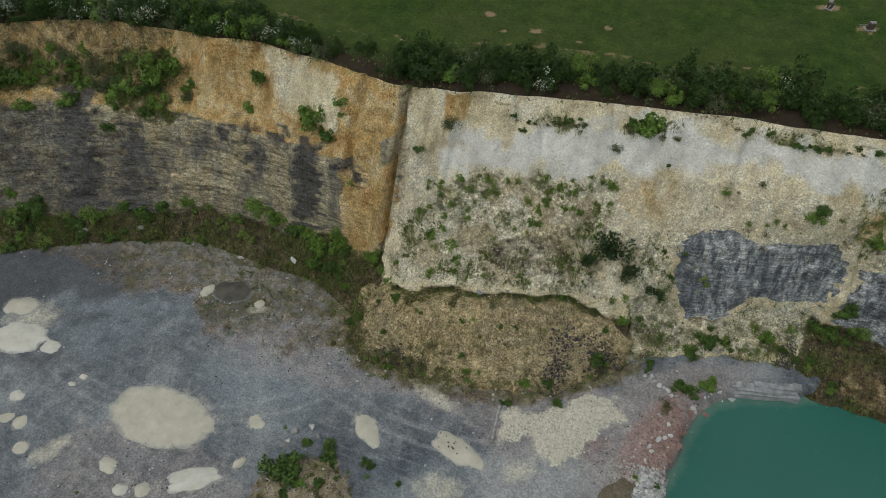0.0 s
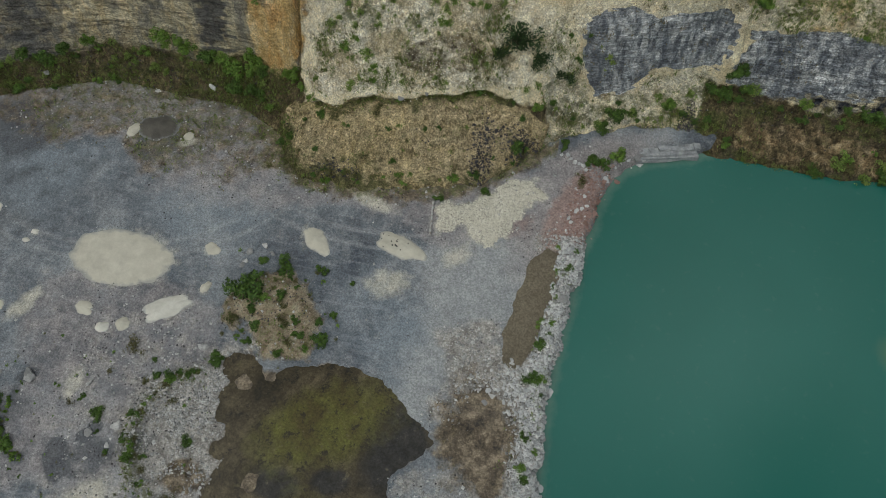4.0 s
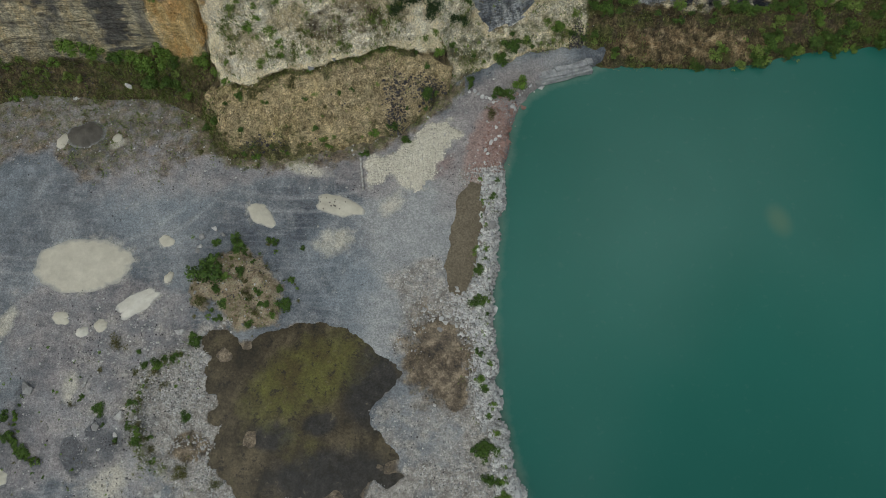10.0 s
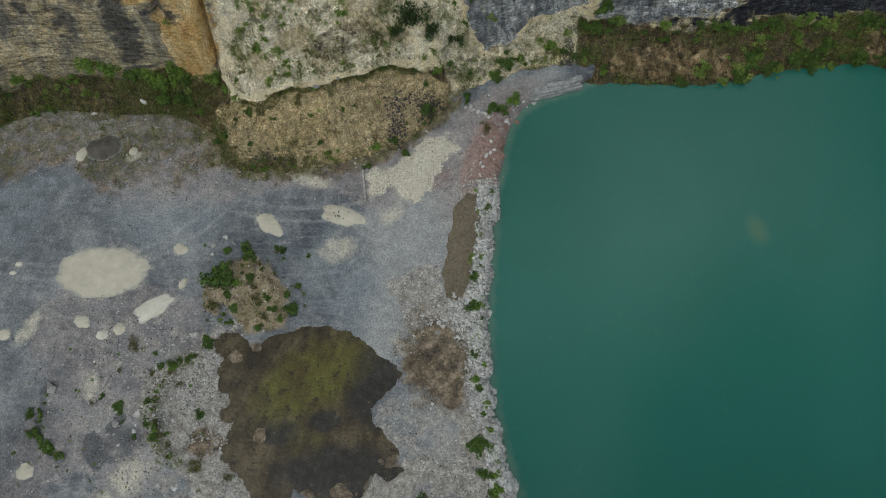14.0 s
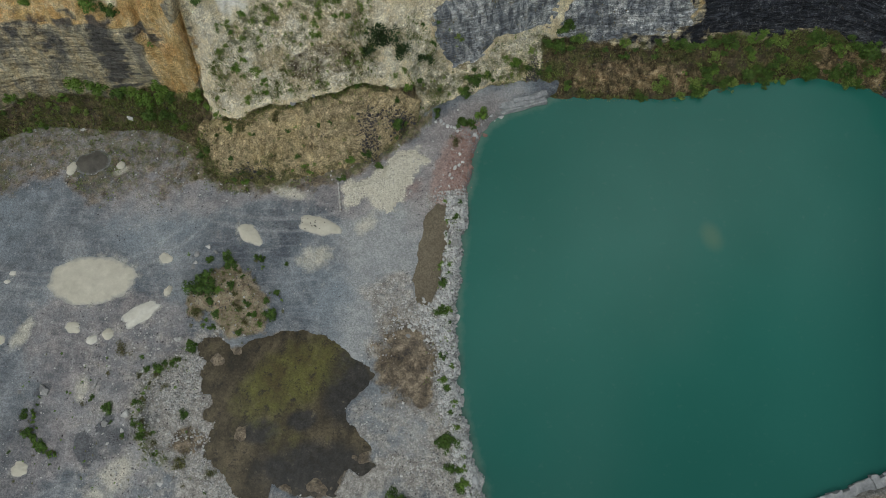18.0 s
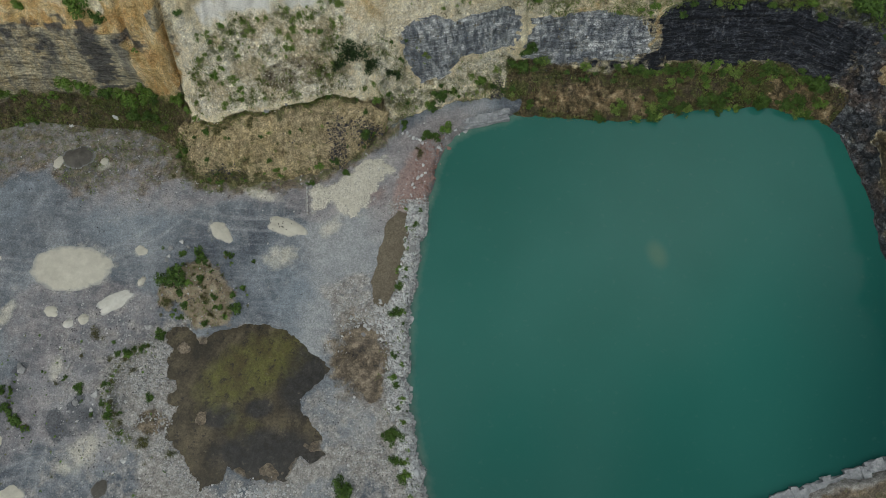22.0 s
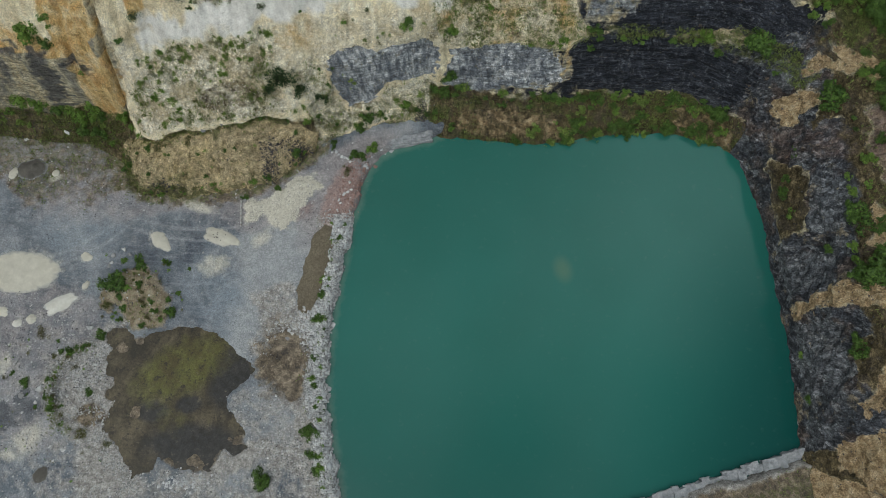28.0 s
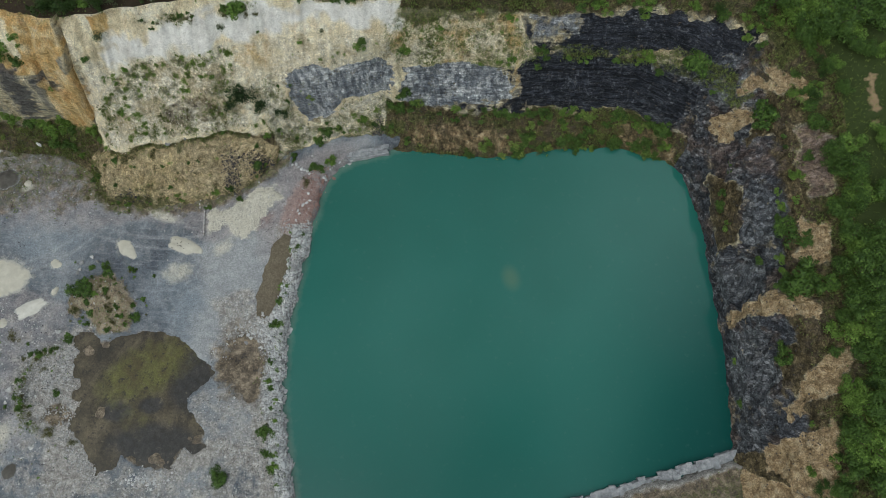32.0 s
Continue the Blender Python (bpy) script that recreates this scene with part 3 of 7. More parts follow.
PILES = [(-33.4, -9.9, 6.3, 3.9, 6, 0.5, 0), (-24.2, -6.7, 1.15, 1.1, 0, 0.2, 0), (-26.7, -14.4, 2.9, 1.4, 35, 0.6, 1), (-35.7, -16.3, 1.4, 1.0, 0, 0.3, 0), (-33, -18, 0.95, 0.8, 20, 0.35, 1),
         (-30.9, -17.3, 1.1, 0.9, 30, 0.5, 0), (-23.4, -11.4, 0.7, 1.1, -20, 0.45, 0), (-12.8, -3.2, 2.2, 1.3, -38, 0.55, 0), (-55.5, -7, 3.4, 2.1, 15, 0.7, 1), (-58.8, -3.4, 2.1, 1.5, 20, 0.6, 0)]
PILES += [(-51.2, -6.8, 1.4, 1.1, 0, 0.3, 1), (-50.2, -13.3, 1.0, 1.0, 0, 0.3, 1), (-47.6, -15.7, 0.9, 1.2, 20, 0.2, 0), (-49.4, -15.8, 1.1, 0.7, 30, 0.2, 0), (-45.4, -18, 1.2, 1.0, 0, 0.25, 0),
          (-45, -8.7, 0.62, 0.45, 0, 0.3, 1), (-45.6, -9.9, 0.55, 0.38, 0, 0.3, 1), (-38.9, 6.7, 0.9, 1.3, -15, 0.5, 0), (-32, 7.1, 0.75, 0.8, 0, 0.35, 0), (-36.4, -41.6, 1.7, 1.4, 0, 0.4, 0)]
PILES += [(-3, -2.1, 3.2, 1.5, -15, 0.6, 0), (-35.9, 7.6, 2.5, 1.9, -10, 0.8, 2), (-24.7, -40.4, 1.5, 1.7, 0, 0.4, 2), (-40.2, -34.5, 1.5, 1.2, 10, 0.4, 0)]
PILES = [(px, py, rx * 0.82, ry * 0.82, *rest) if rx < 1.6 else (px, py, rx, ry, *rest) for px, py, rx, ry, *rest in PILES]

MAT_FLOOR, MAT_CLIFF, MAT_FIELD, MAT_WATER, MAT_PUDDLE = floor_material(), cliff_material(), field_material(), water_material(), puddle_material()

# ---------------------------------------------------------------- plan of the pit
SHORE = [(29.6, 17.6), (24.2, 15.8), (21.2, 13.8), (19.5, 11.2), (18.6, 7.8), (18.0, 3.8), (17.3, 2.0), (17.2, -1.8), (16.8, -6), (16.4, -9.7),
         (16.0, -14), (16.0, -19), (16.1, -23.5), (16.8, -28), (17.7, -31.7), (20, -41), (23, -55), (63.5, -38.2), (70, -35.6), (77, -33), (83, -31.3),
         (88.6, -29.4), (90, -20), (89, -12), (88, 0), (86, 10), (82, 22), (60, 24), (48, 22), (36, 22)]
PUDDLE = [(-17.8, -22.7), (-17.5, -21.1), (-18.6, -19.2), (-17.9, -17.9), (-15.9, -17.6), (-14.1, -19.3), (-12, -18.5), (-9.4, -17.7), (-6.7, -17.1), (-4.5, -17.1), (-1.6, -17.7), (0.1, -19),
          (1.7, -20.6), (4.3, -22), (5.1, -22.8), (4.4, -24.2), (2.4, -25.9), (1.4, -27.2), (1.7, -28.7), (3.5, -30.6), (4.7, -32.2), (5.1, -34.4), (3.4, -35.7), (2.1, -34.9),
          (1, -36.4), (0.7, -38.1), (-1.9, -38.3), (-5.2, -38.1), (-7.6, -36.6), (-8.6, -38.9), (-10.8, -39.5), (-12.4, -37.5), (-13.6, -35.5), (-16, -33.5), (-16.5, -31.9), (-16.4, -31),
          (-15.5, -29.8), (-15.7, -29), (-17, -28.4), (-16.9, -27.3), (-16, -26.6), (-16.4, -25.3), (-17.4, -25.1)]
POOL_A = [(14.7, 0.6), (15, -3), (14.3, -8), (13.9, -10.8), (12.6, -13.2), (11, -12.9), (10.3, -10.8), (10.6, -8.4), (11.3, -4.4), (12.1, -0.3), (13.5, 0.8)]
POOL_B = [(8, -17.2), (11, -16.7), (12.2, -19.7), (12.5, -22.3), (13.2, -25.5), (12.5, -27.2), (10.3, -27), (9, -24.9), (8.4, -21.7), (7.5, -19)]
APRON = [(0.2, 3.9), (3.9, 5.1), (8.1, 9), (11, 9.5), (12.3, 7.5), (9.6, 4.8), (9.2, 2.5), (7.1, 0.2), (5.4, 0.5), (3.2, 2.2), (0.6, 0.3)]
ISLET = [(-20.7, -12.3), (-18.4, -8.8), (-15.1, -7), (-11, -7.3), (-9.4, -10.2), (-8.1, -14.3), (-9.6, -17.1), (-13.5, -18.4), (-17.6, -17.1), (-20.4, -15)]
RUBBLE = [(-25.9, -24), (-23.2, -21.8), (-19, -20.5), (-18.2, -18), (-16, -16.8), (-17.5, -22), (-15.8, -26), (-15, -30), (-16, -34), (-12, -37.5), (-10.5, -41.5), (-13, -41.5), (-17, -36.5), (-21.5, -33.5), (-24.5, -31), (-25.9, -27.5)]
MOUND_FOOT = [(-26, 11), (-21, 8.2), (-17, 4.2), (-9.5, 3.8), (-2.5, 5.2), (4, 7.6), (9.5, 12.2), (13, 15.2), (13, 22), (-26, 22)]
FLOOR_Z = 1.5


def floor_parts(x, y):
    """Height of the pit floor and the ground's make-up at x, y."""
    lake = outline_distance(x, y, SHORE) + (fbm(x * 0.5, y * 0.5, 3.0, 3) - 0.5) * 1.6
    pud = outline_distance(x, y, PUDDLE) + (fbm(x * 0.9, y * 0.9, 9.0, 4) - 0.5) * 1.1
    pa = outline_distance(x, y, POOL_A) + (fbm(x * 0.8, y * 0.8, 5.0, 3) - 0.5) * 1.0
    pb = outline_distance(x, y, POOL_B) + (fbm(x * 0.8, y * 0.8, 6.0, 3) - 0.5) * 1.4
    islet = outline_distance(x, y, ISLET) + (fbm(x * 0.35, y * 0.35, 8.0, 4) - 0.5) * 4.0
    apron = outline_distance(x, y, APRON) + (fbm(x * 0.9, y * 0.9, 2.0, 3) - 0.5) * 1.6
    rough = fbm(x * 0.9, y * 0.9, 1.0, 4, 5) - 0.5
    z = FLOOR_Z + 0.18 * (fbm(x * 0.08, y * 0.08, 0.0, 3) - 0.5)
    heap = np.clip(-islet / 2.5, 0, 1)
    z = z + heap * (0.5 + 1.2 * fbm(x * 0.5, y * 0.5, 4.0, 3))
    ring = np.abs(np.hypot((x + 20.2) / 1.0, (y + 27.5) / 1.25) - 5.2)
    west_bank = np.exp(-(ring / 0.9) ** 2) * sstep(0, -3, x + 19) * sstep(-38, -34, y)
    z = z + west_bank * 0.9
    wx_ = x + (fbm(x * 0.12, y * 0.12, 7.0, 4, 61) - 0.5) * 11
    wy_ = y + (fbm(x * 0.12, y * 0.12, 17.0, 4, 62) - 0.5) * 11
    west_rubble = np.clip(0.5 - (outline_distance(x, y, RUBBLE) + (fbm(x * 0.4, y * 0.4, 3.0, 4, 68) - 0.5) * 3.0) / 2.4, 0, 1)
    rub = np.clip(west_rubble * 0.95 + band(wx_, -32, -16, 2.0) * band(wy_, -40, -19, 3.0) * 0.35 + band(lake, -0.5, 4.0, 1.5) * band(y, -60, 2, 3)
                  + band(wx_, 4, 11, 3.0) * band(wy_, -19, -10, 3.0) * 0.75 + heap * 0.22 + band(wx_, -18, 20, 3.0) * band(wy_, -60, -36, 2.0) * 0.5 + band(wx_, 2, 14, 3.0) * band(wy_, -37, -26, 3.0) * 0.45, 0, 1)
    z = z + rough * (0.1 + 0.45 * rub)
    levee = band(lake, 0.5, 2.2, 1.2) * sstep(3.5, 0.5, y)
    z = z + levee * (0.45 + 0.6 * rough)
    z = z + np.clip(-apron / 1.2, 0, 1) * (0.35 + 0.9 * np.abs(rough))
    wet = np.minimum(np.minimum(pud, pa), pb)
    z = np.where(wet < 1.0, z - (z - 1.12) * sstep(1.0, -0.6, wet), z)
    for hx, hy, hr, hh in ((-12, -30.4, 1.2, 0.32), (-16, -20.8, 1.3, 0.3), (-2, -37, 1.6, 0.3), (1.5, -36.2, 1.3, 0.32), (-13.5, -19.6, 1.0, 0.25), (-6, -37.5, 1.0, 0.28), (3.6, -33.5, 1.2, 0.3)):
        z = z + hh * np.clip(1.3 - np.hypot(x - hx, y - hy) / hr + rough * 1.6, 0, 1)
    z = z - sstep(1.0, -2.2, lake) * 5.5
    z = z - 2.6 * sstep(2.3, 1.2, lake) * sstep(-24, -30, y) * sstep(58, 62, x)
    z = z - 1.0 * np.clip(1.4 - np.hypot((x - 26.8) / 3.8, (y - 17.6) / 1.3), 0, 1)
    # the south bank rises behind its ledge
    south = sstep(-24, -30, y) * sstep(60, 64, x)
    z = z + south * sstep(0.5, 12, lake) * 1.6
    return z, dict(lake=lake, pud=pud, pa=pa, pb=pb, islet=islet, apron=apron, rub=rub, rough=rough, ring=west_bank, wet=wet, south=south)


xs = np.concatenate([np.arange(-140, -78, 2.0), np.arange(-78, 21, 0.33), np.arange(21, 104, 0.6)])
ys = np.concatenate([np.arange(-110, -46, 2.0), np.arange(-46, 22, 0.33), np.arange(22, 30, 1.0)])
GX, GY = np.meshgrid(xs, ys)
GZ, F = floor_parts(GX, GY)


def blob(x, y, cx, cy, rx, ry, turn=0.0):
    c, s = math.cos(radians(turn)), math.sin(radians(turn))
    u, v = (x - cx) * c + (y - cy) * s, -(x - cx) * s + (y - cy) * c
    return 1 - np.sqrt((u / rx) ** 2 + (v / ry) ** 2)


def near(x, y, cx, cy, rx, ry, turn=0.0, soft=0.5):
    return np.clip(blob(x, y, cx, cy, rx, ry, turn) / soft + 0.5, 0, 1)


WX = GX + (fbm(GX * 0.12, GY * 0.12, 7.0, 4, 63) - 0.5) * 12
WY = GY + (fbm(GX * 0.12, GY * 0.12, 17.0, 4, 64) - 0.5) * 12
sand = np.zeros_like(GX)
for stain in ((-3.6, -6.8, 2.6, 1.5, 30), (3.5, -1.8, 2.0, 1.2, 50), (-27.3, -35.2, 3.2, 1.8, 50), (-42.3, -17.4, 2.2, 1.0, 60), (-7, 2.6, 3, 1, -10), (-34, -24, 0.8, 1.8, 0),
              (-56, -4.2, 3, 2, 20), (-32, 6.8, 1.0, 0.7, 0), (-30, -38, 1.2, 0.8, 0)):
    sand = np.maximum(sand, near(WX * 0.2 + GX * 0.8, WY * 0.2 + GY * 0.8, *stain, 1.0) * 0.75)
for px, py, rx, ry, turn, _, tone in PILES:
    if tone < 2:
        sand = np.maximum(sand, near(WX * 0.08 + GX * 0.92, WY * 0.08 + GY * 0.92, px, py, rx, ry, turn, 0.5) * 0.4)
sand = np.maximum(sand, np.clip(0.7 - F["apron"] / 0.9, 0, 1.2))
brown = np.clip(np.maximum(0.5 - F["wet"] / 1.2, near(WX * 0.4 + GX * 0.6, WY * 0.4 + GY * 0.6, 9.2, -20.5, 4.4, 6.5, 20, 0.9) * 0.8), 0, 1)
brown = np.maximum(brown, np.clip(-F["islet"] / 2, 0, 0.6))
brown = np.maximum(brown, near(WX * 0.2 + GX * 0.8, WY * 0.2 + GY * 0.8, -18.4, -31.2, 2.2, 1.6, 0, 0.5))
brown = np.maximum(brown, band(WY, 6, 22, 2.5) * band(WX, -24, -13, 3) * 0.75)
brown = np.maximum(brown, band(WY, 4.5, 14, 2.5) * band(WX, -78, -26, 4) * 0.5)
toe_gap = np.abs(outline_distance(GX, GY, MOUND_FOOT))
brown = np.maximum(brown, sstep(2.6, 0.2, toe_gap + (fbm(GX * 0.5, GY * 0.5, 3.0, 4, 67) - 0.5) * 3) * (GX > -24) * (GX < 13) * 0.75)
brown = np.maximum(brown, F["south"] * sstep(1.6, 3.5, F["lake"]))
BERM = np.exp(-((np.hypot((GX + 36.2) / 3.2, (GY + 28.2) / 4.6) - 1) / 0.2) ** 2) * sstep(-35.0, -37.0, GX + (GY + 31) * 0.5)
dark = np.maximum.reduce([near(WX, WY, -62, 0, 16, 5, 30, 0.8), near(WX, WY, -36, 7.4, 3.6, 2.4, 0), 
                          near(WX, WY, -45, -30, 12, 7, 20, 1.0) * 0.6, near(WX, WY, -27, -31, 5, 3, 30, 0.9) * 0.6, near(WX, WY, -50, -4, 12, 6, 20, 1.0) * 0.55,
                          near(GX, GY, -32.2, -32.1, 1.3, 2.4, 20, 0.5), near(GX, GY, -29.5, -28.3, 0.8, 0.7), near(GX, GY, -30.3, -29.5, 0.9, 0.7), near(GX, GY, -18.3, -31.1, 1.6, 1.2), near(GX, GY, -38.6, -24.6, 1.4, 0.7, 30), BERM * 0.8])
pink = np.maximum.reduce([band(WX, -40, -22, 4) * band(WY, -34, -14, 4) * 0.62, band(WX, -30, 16, 4) * band(WY, 1.5, 9, 2.5) * 0.65, near(GX, GY, 13.5, 3.5, 4, 7, -15, 0.8) * 0.9, near(GX, GY, 17, 12.5, 9, 3.4, 35, 0.8) * 0.95,
                          band(WX, -70, -28, 4) * band(WY, 5, 13, 3) * 0.6])
green = np.maximum(np.clip(-F["islet"] / 4, 0, 0.36), F["ring"] * 0.55)
green = np.maximum(green, F["south"] * sstep(2.0, 5, F["lake"]) * 0.45)
green = np.maximum(green, sstep(1.6, 0.2, toe_gap + (fbm(GX * 0.5, GY * 0.5, 5.0, 4, 69) - 0.5) * 4) * (GX > -24) * (GX < 13) * 0.5)
green = np.maximum(green, band(WY, 6, 20, 3) * band(WX, -50, -14, 6) * 0.42)
pale = np.maximum(band(WX, 2, 14, 4) * band(WY, -17, 1, 4), near(WX, WY, 8, -30, 6, 5, 0, 0.8) * 0.6) * 0.85
wheel = np.zeros_like(GX)
for turn_x, turn_y, rad, a0, a1 in ((-36.5, -30, 60, -0.25, 0.15), (-34, -48, 9, 0.4, 2.6), (-30, -52, 16, 0.5, 2.2), (-40, 18, 27, 4.0, 5.6), (-8, 30, 31, 4.0, 5.2), (-45, -55, 38, 0.5, 1.4)):
    if rad == 60:
        turn_x -= 58
    d, a = np.hypot(GX - turn_x, GY - turn_y), np.arctan2(GY - turn_y, GX - turn_x) % 6.2832
    span = band((a - a0) % 6.2832, 0, a1 - a0, 0.06)
    wheel = np.maximum(wheel, span * np.maximum(np.exp(-((d - rad) / 0.3) ** 2), np.exp(-((d - rad - 1.9) / 0.3) ** 2)))
pale = np.maximum(pale, wheel * 0.6)
islet_soil = np.clip(-F["islet"] / 2, 0, 1)
shelf_edge = band(F["lake"], -1.0, 1.5, 0.5) * (GY < 3.5) * (GX < 40)
red = np.maximum(near(WX * 0.2 + GX * 0.8, WY * 0.2 + GY * 0.8, 15.2, 6.5, 2.4, 5.5, -18, 0.7), near(GX, GY, 9.5, 3.0, 3.0, 1.6, 30, 0.9) * 0.5)
damp = np.maximum.reduce([near(WX, WY, -49, -1.5, 9, 4.5, 10, 0.9), near(WX, WY, -25, -1, 8, 4, 0, 0.9) * 0.6, near(WX, WY, -3, -11, 5, 5, 0, 0.9) * 0.65])
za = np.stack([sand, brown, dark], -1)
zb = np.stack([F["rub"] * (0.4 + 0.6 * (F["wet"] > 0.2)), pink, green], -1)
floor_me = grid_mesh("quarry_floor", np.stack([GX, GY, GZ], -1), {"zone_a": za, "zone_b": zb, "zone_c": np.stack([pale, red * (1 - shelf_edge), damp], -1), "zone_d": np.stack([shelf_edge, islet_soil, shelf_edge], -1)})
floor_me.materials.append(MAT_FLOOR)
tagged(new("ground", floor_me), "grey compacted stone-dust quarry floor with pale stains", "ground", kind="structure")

# water sheets
wx, wy = np.meshgrid(np.linspace(14, 93, 160), np.linspace(-58, 27, 171))
shoal = near(wx, wy, 52.5, -3.6, 1.2, 1.8, 20, 1.0) * 0.8
lake_in = -outline_distance(wx, wy, SHORE)
# painted darkening: along the east wall as its reflection, and toward the south
painted_dim = np.clip(0.35 * sstep(-10, -44, wy) + 0.7 * sstep(62, 91, wx) * sstep(14, -14, wy), 0, 1)
edge = np.where(wx < 40, sstep(1.6, 0.0, lake_in), sstep(1.0, -0.5, lake_in) * (wy > 0)) * 0.8
lake_me = grid_mesh("lake", np.stack([wx, wy, wx * 0], -1), {"zone_a": np.stack([shoal, painted_dim, edge], -1)})
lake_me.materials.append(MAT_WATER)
tagged(new("water", lake_me), "still turquoise-green water of the flooded quarry pit", "water", kind="structure")


def pool(label, x0, x1, y0, y1, z):
    px, py = np.meshgrid(np.linspace(x0, x1, 60), np.linspace(y0, y1, 60))
    moss = np.maximum(near(px, py, -6.2, -23.6, 7.2, 3.8, 32, 0.9), near(px, py, -6.5, -31.5, 3, 2.4, 0, 0.9) * 0.45) * (1 - near(px, py, -4.3, -28.7, 1.9, 1.2, 10, 0.6))
    silt = np.maximum.reduce([near(px, py, -2, -35, 8, 3.6, 0, 0.8), near(px, py, 1.6, -24.5, 3.4, 5, 0, 0.8), near(px, py, -9.6, -30, 2.6, 1.6, 0, 0.8), near(px, py, -4.3, -28.7, 2.0, 1.3, 10, 0.6)])
    me = grid_mesh("puddle", np.stack([px, py, px * 0 + z], -1), {"zone_a": np.stack([moss, silt, sstep(8, 9, px)], -1)})
    me.materials.append(MAT_PUDDLE)
    return tagged(new("puddle", me), label, "puddle", kind="structure")


pool("shallow brown rainwater puddle with a mossy green bed", -19, 6.5, -40.5, -16, 1.3)
pool("narrow muddy brown pool beside the lakeside stones", 9.8, 15.3, -13.8, 1.4, 1.3)

# ---------------------------------------------------------------- the walls of the pit: five lines round it, from toe to crest
TOE = [(-115, -16, 0.9), (-72, -1, 0.9), (-62, 5, 0.9), (-54, 9, 0.9), (-44, 12.5, 0.9), (-34, 11.5, 0.9), (-27, 11.5, 0.9), (-21, 8.2, 0.9), (-17, 4.2, 0.9),
       (-9.5, 3.8, 0.9), (-2.5, 5.2, 0.9), (4, 7.4, 0.9), (9.6, 12.2, 0.9), (14.2, 16, 0.9), (21.2, 18.8, 0.9), (28, 19.2, 0.7), (36, 16.6, -1), (48, 16.2, -1),
       (60, 19.2, -1), (70, 20.2, -1), (78.5, 18.4, -1), (81.2, 16.5, -2), (84.4, 8, -2), (85.9, -2, -2), (88, -15, -2), (88.6, -26, -2), (88.2, -31, 0.5),
       (85, -42, 1.2), (84, -76, 1.2), (0, -104, 1.2), (-118, -80, 1.2)]
BASE = [(-117, -10, 4), (-73, 5, 4), (-62.5, 9, 4), (-54.5, 12.6, 4), (-44, 16.6, 4), (-34, 17, 4), (-27, 18, 4.2), (-20.5, 17, 4.6), (-15.5, 11, 6),
        (-8.5, 12, 7), (-3, 14, 7.6), (3, 15.5, 7), (9.5, 17.5, 5.5), (14.5, 20.7, 4.6), (20.8, 22.4, 4.6), (28, 25.3, 4.8), (36, 25.2, 4.3), (48, 25.2, 4.2),
        (60, 26.2, 4.5), (71, 26.4, 4.5), (80, 23.2, 4), (83.2, 18.5, 5), (86, 8, 4.5), (87.3, -2, 4.5), (89.3, -15, 4.5), (90, -27, 4.5), (91.5, -34, 3.5),
        (90, -43, 3), (90, -78, 3), (0, -108, 4), (-121, -82, 4)]
MIDL = [(-119, -5, 14.5), (-76, 10.5, 14.5), (-65, 17, 14.5), (-56.5, 19.5, 14.5), (-45, 21.3, 14.5), (-35, 21, 14.8), (-27.5, 20, 14), (-20.5, 19.4, 10), (-14.5, 16.5, 9),
        (-8.5, 17.5, 9.6), (-3, 18, 10.2), (4, 20, 11), (9.8, 22.3, 10.8), (15, 24.4, 13), (20.5, 25.8, 12.5), (28.2, 27.8, 12), (36, 29.2, 11), (48, 30, 10.6),
        (59.5, 31, 10.6), (72, 31.5, 11), (83.5, 25.8, 12.8), (87.2, 19.2, 12.5), (89.3, 8, 12), (90.2, -2, 11.5), (91.8, -15, 11), (93, -27.5, 11), (95, -36, 8),
        (95, -45, 8), (96, -80, 8), (0, -112, 9), (-124, -84, 9)]
UPPL = [(-120, -3, 17), (-78, 13, 17), (-67, 20.5, 17), (-57.5, 22.5, 17), (-45.5, 24.5, 17), (-35.5, 24, 17.3), (-27.5, 22.8, 17.6), (-20.3, 22, 17), (-14.5, 22.8, 14.8),
        (-9.5, 23.8, 15.5), (-2.5, 25.3, 16), (4, 26.2, 17), (10, 27.5, 17), (15.5, 28.3, 17.5), (21, 29, 17), (28.5, 30.3, 17), (36.5, 32.5, 15.5), (48, 34.2, 15.8),
        (58.5, 35, 16.6), (72, 36.2, 16.8), (88, 32, 17.3), (92, 21.5, 16.5), (93.2, 8.5, 16), (93.7, -2, 15.3), (95.3, -15, 14.8), (96.5, -28, 14.8), (98.5, -38, 13),
        (99, -47, 13), (100, -84, 13), (0, -116, 14), (-127, -86, 14)]
CREST = [(-122, 2, 23), (-82, 14, 23), (-69.5, 22.5, 23), (-60, 26.4, 23), (-48, 27.5, 23), (-39, 28.7, 23), (-29, 27.6, 23), (-21.5, 26.7, 23), (-16.5, 27.5, 23),
         (-9.5, 29.2, 23), (-2.8, 30.8, 23), (3.2, 31.9, 23), (9, 33, 23), (15, 34.3, 23), (21, 34.6, 23), (30, 35.8, 23), (37, 37, 22.8), (48.5, 38.5, 22.4),
         (59, 40, 22), (73, 42, 21.5), (93, 40, 20.5), (100, 26, 19), (101, 10, 18.5), (101, -1.5, 18), (102, -15, 17.5), (103, -28, 17), (104, -38, 16.5),
         (106, -48, 16.3), (108, -88, 16), (0, -122, 17), (-132, -88, 18)]
SPINE = (10, -20)


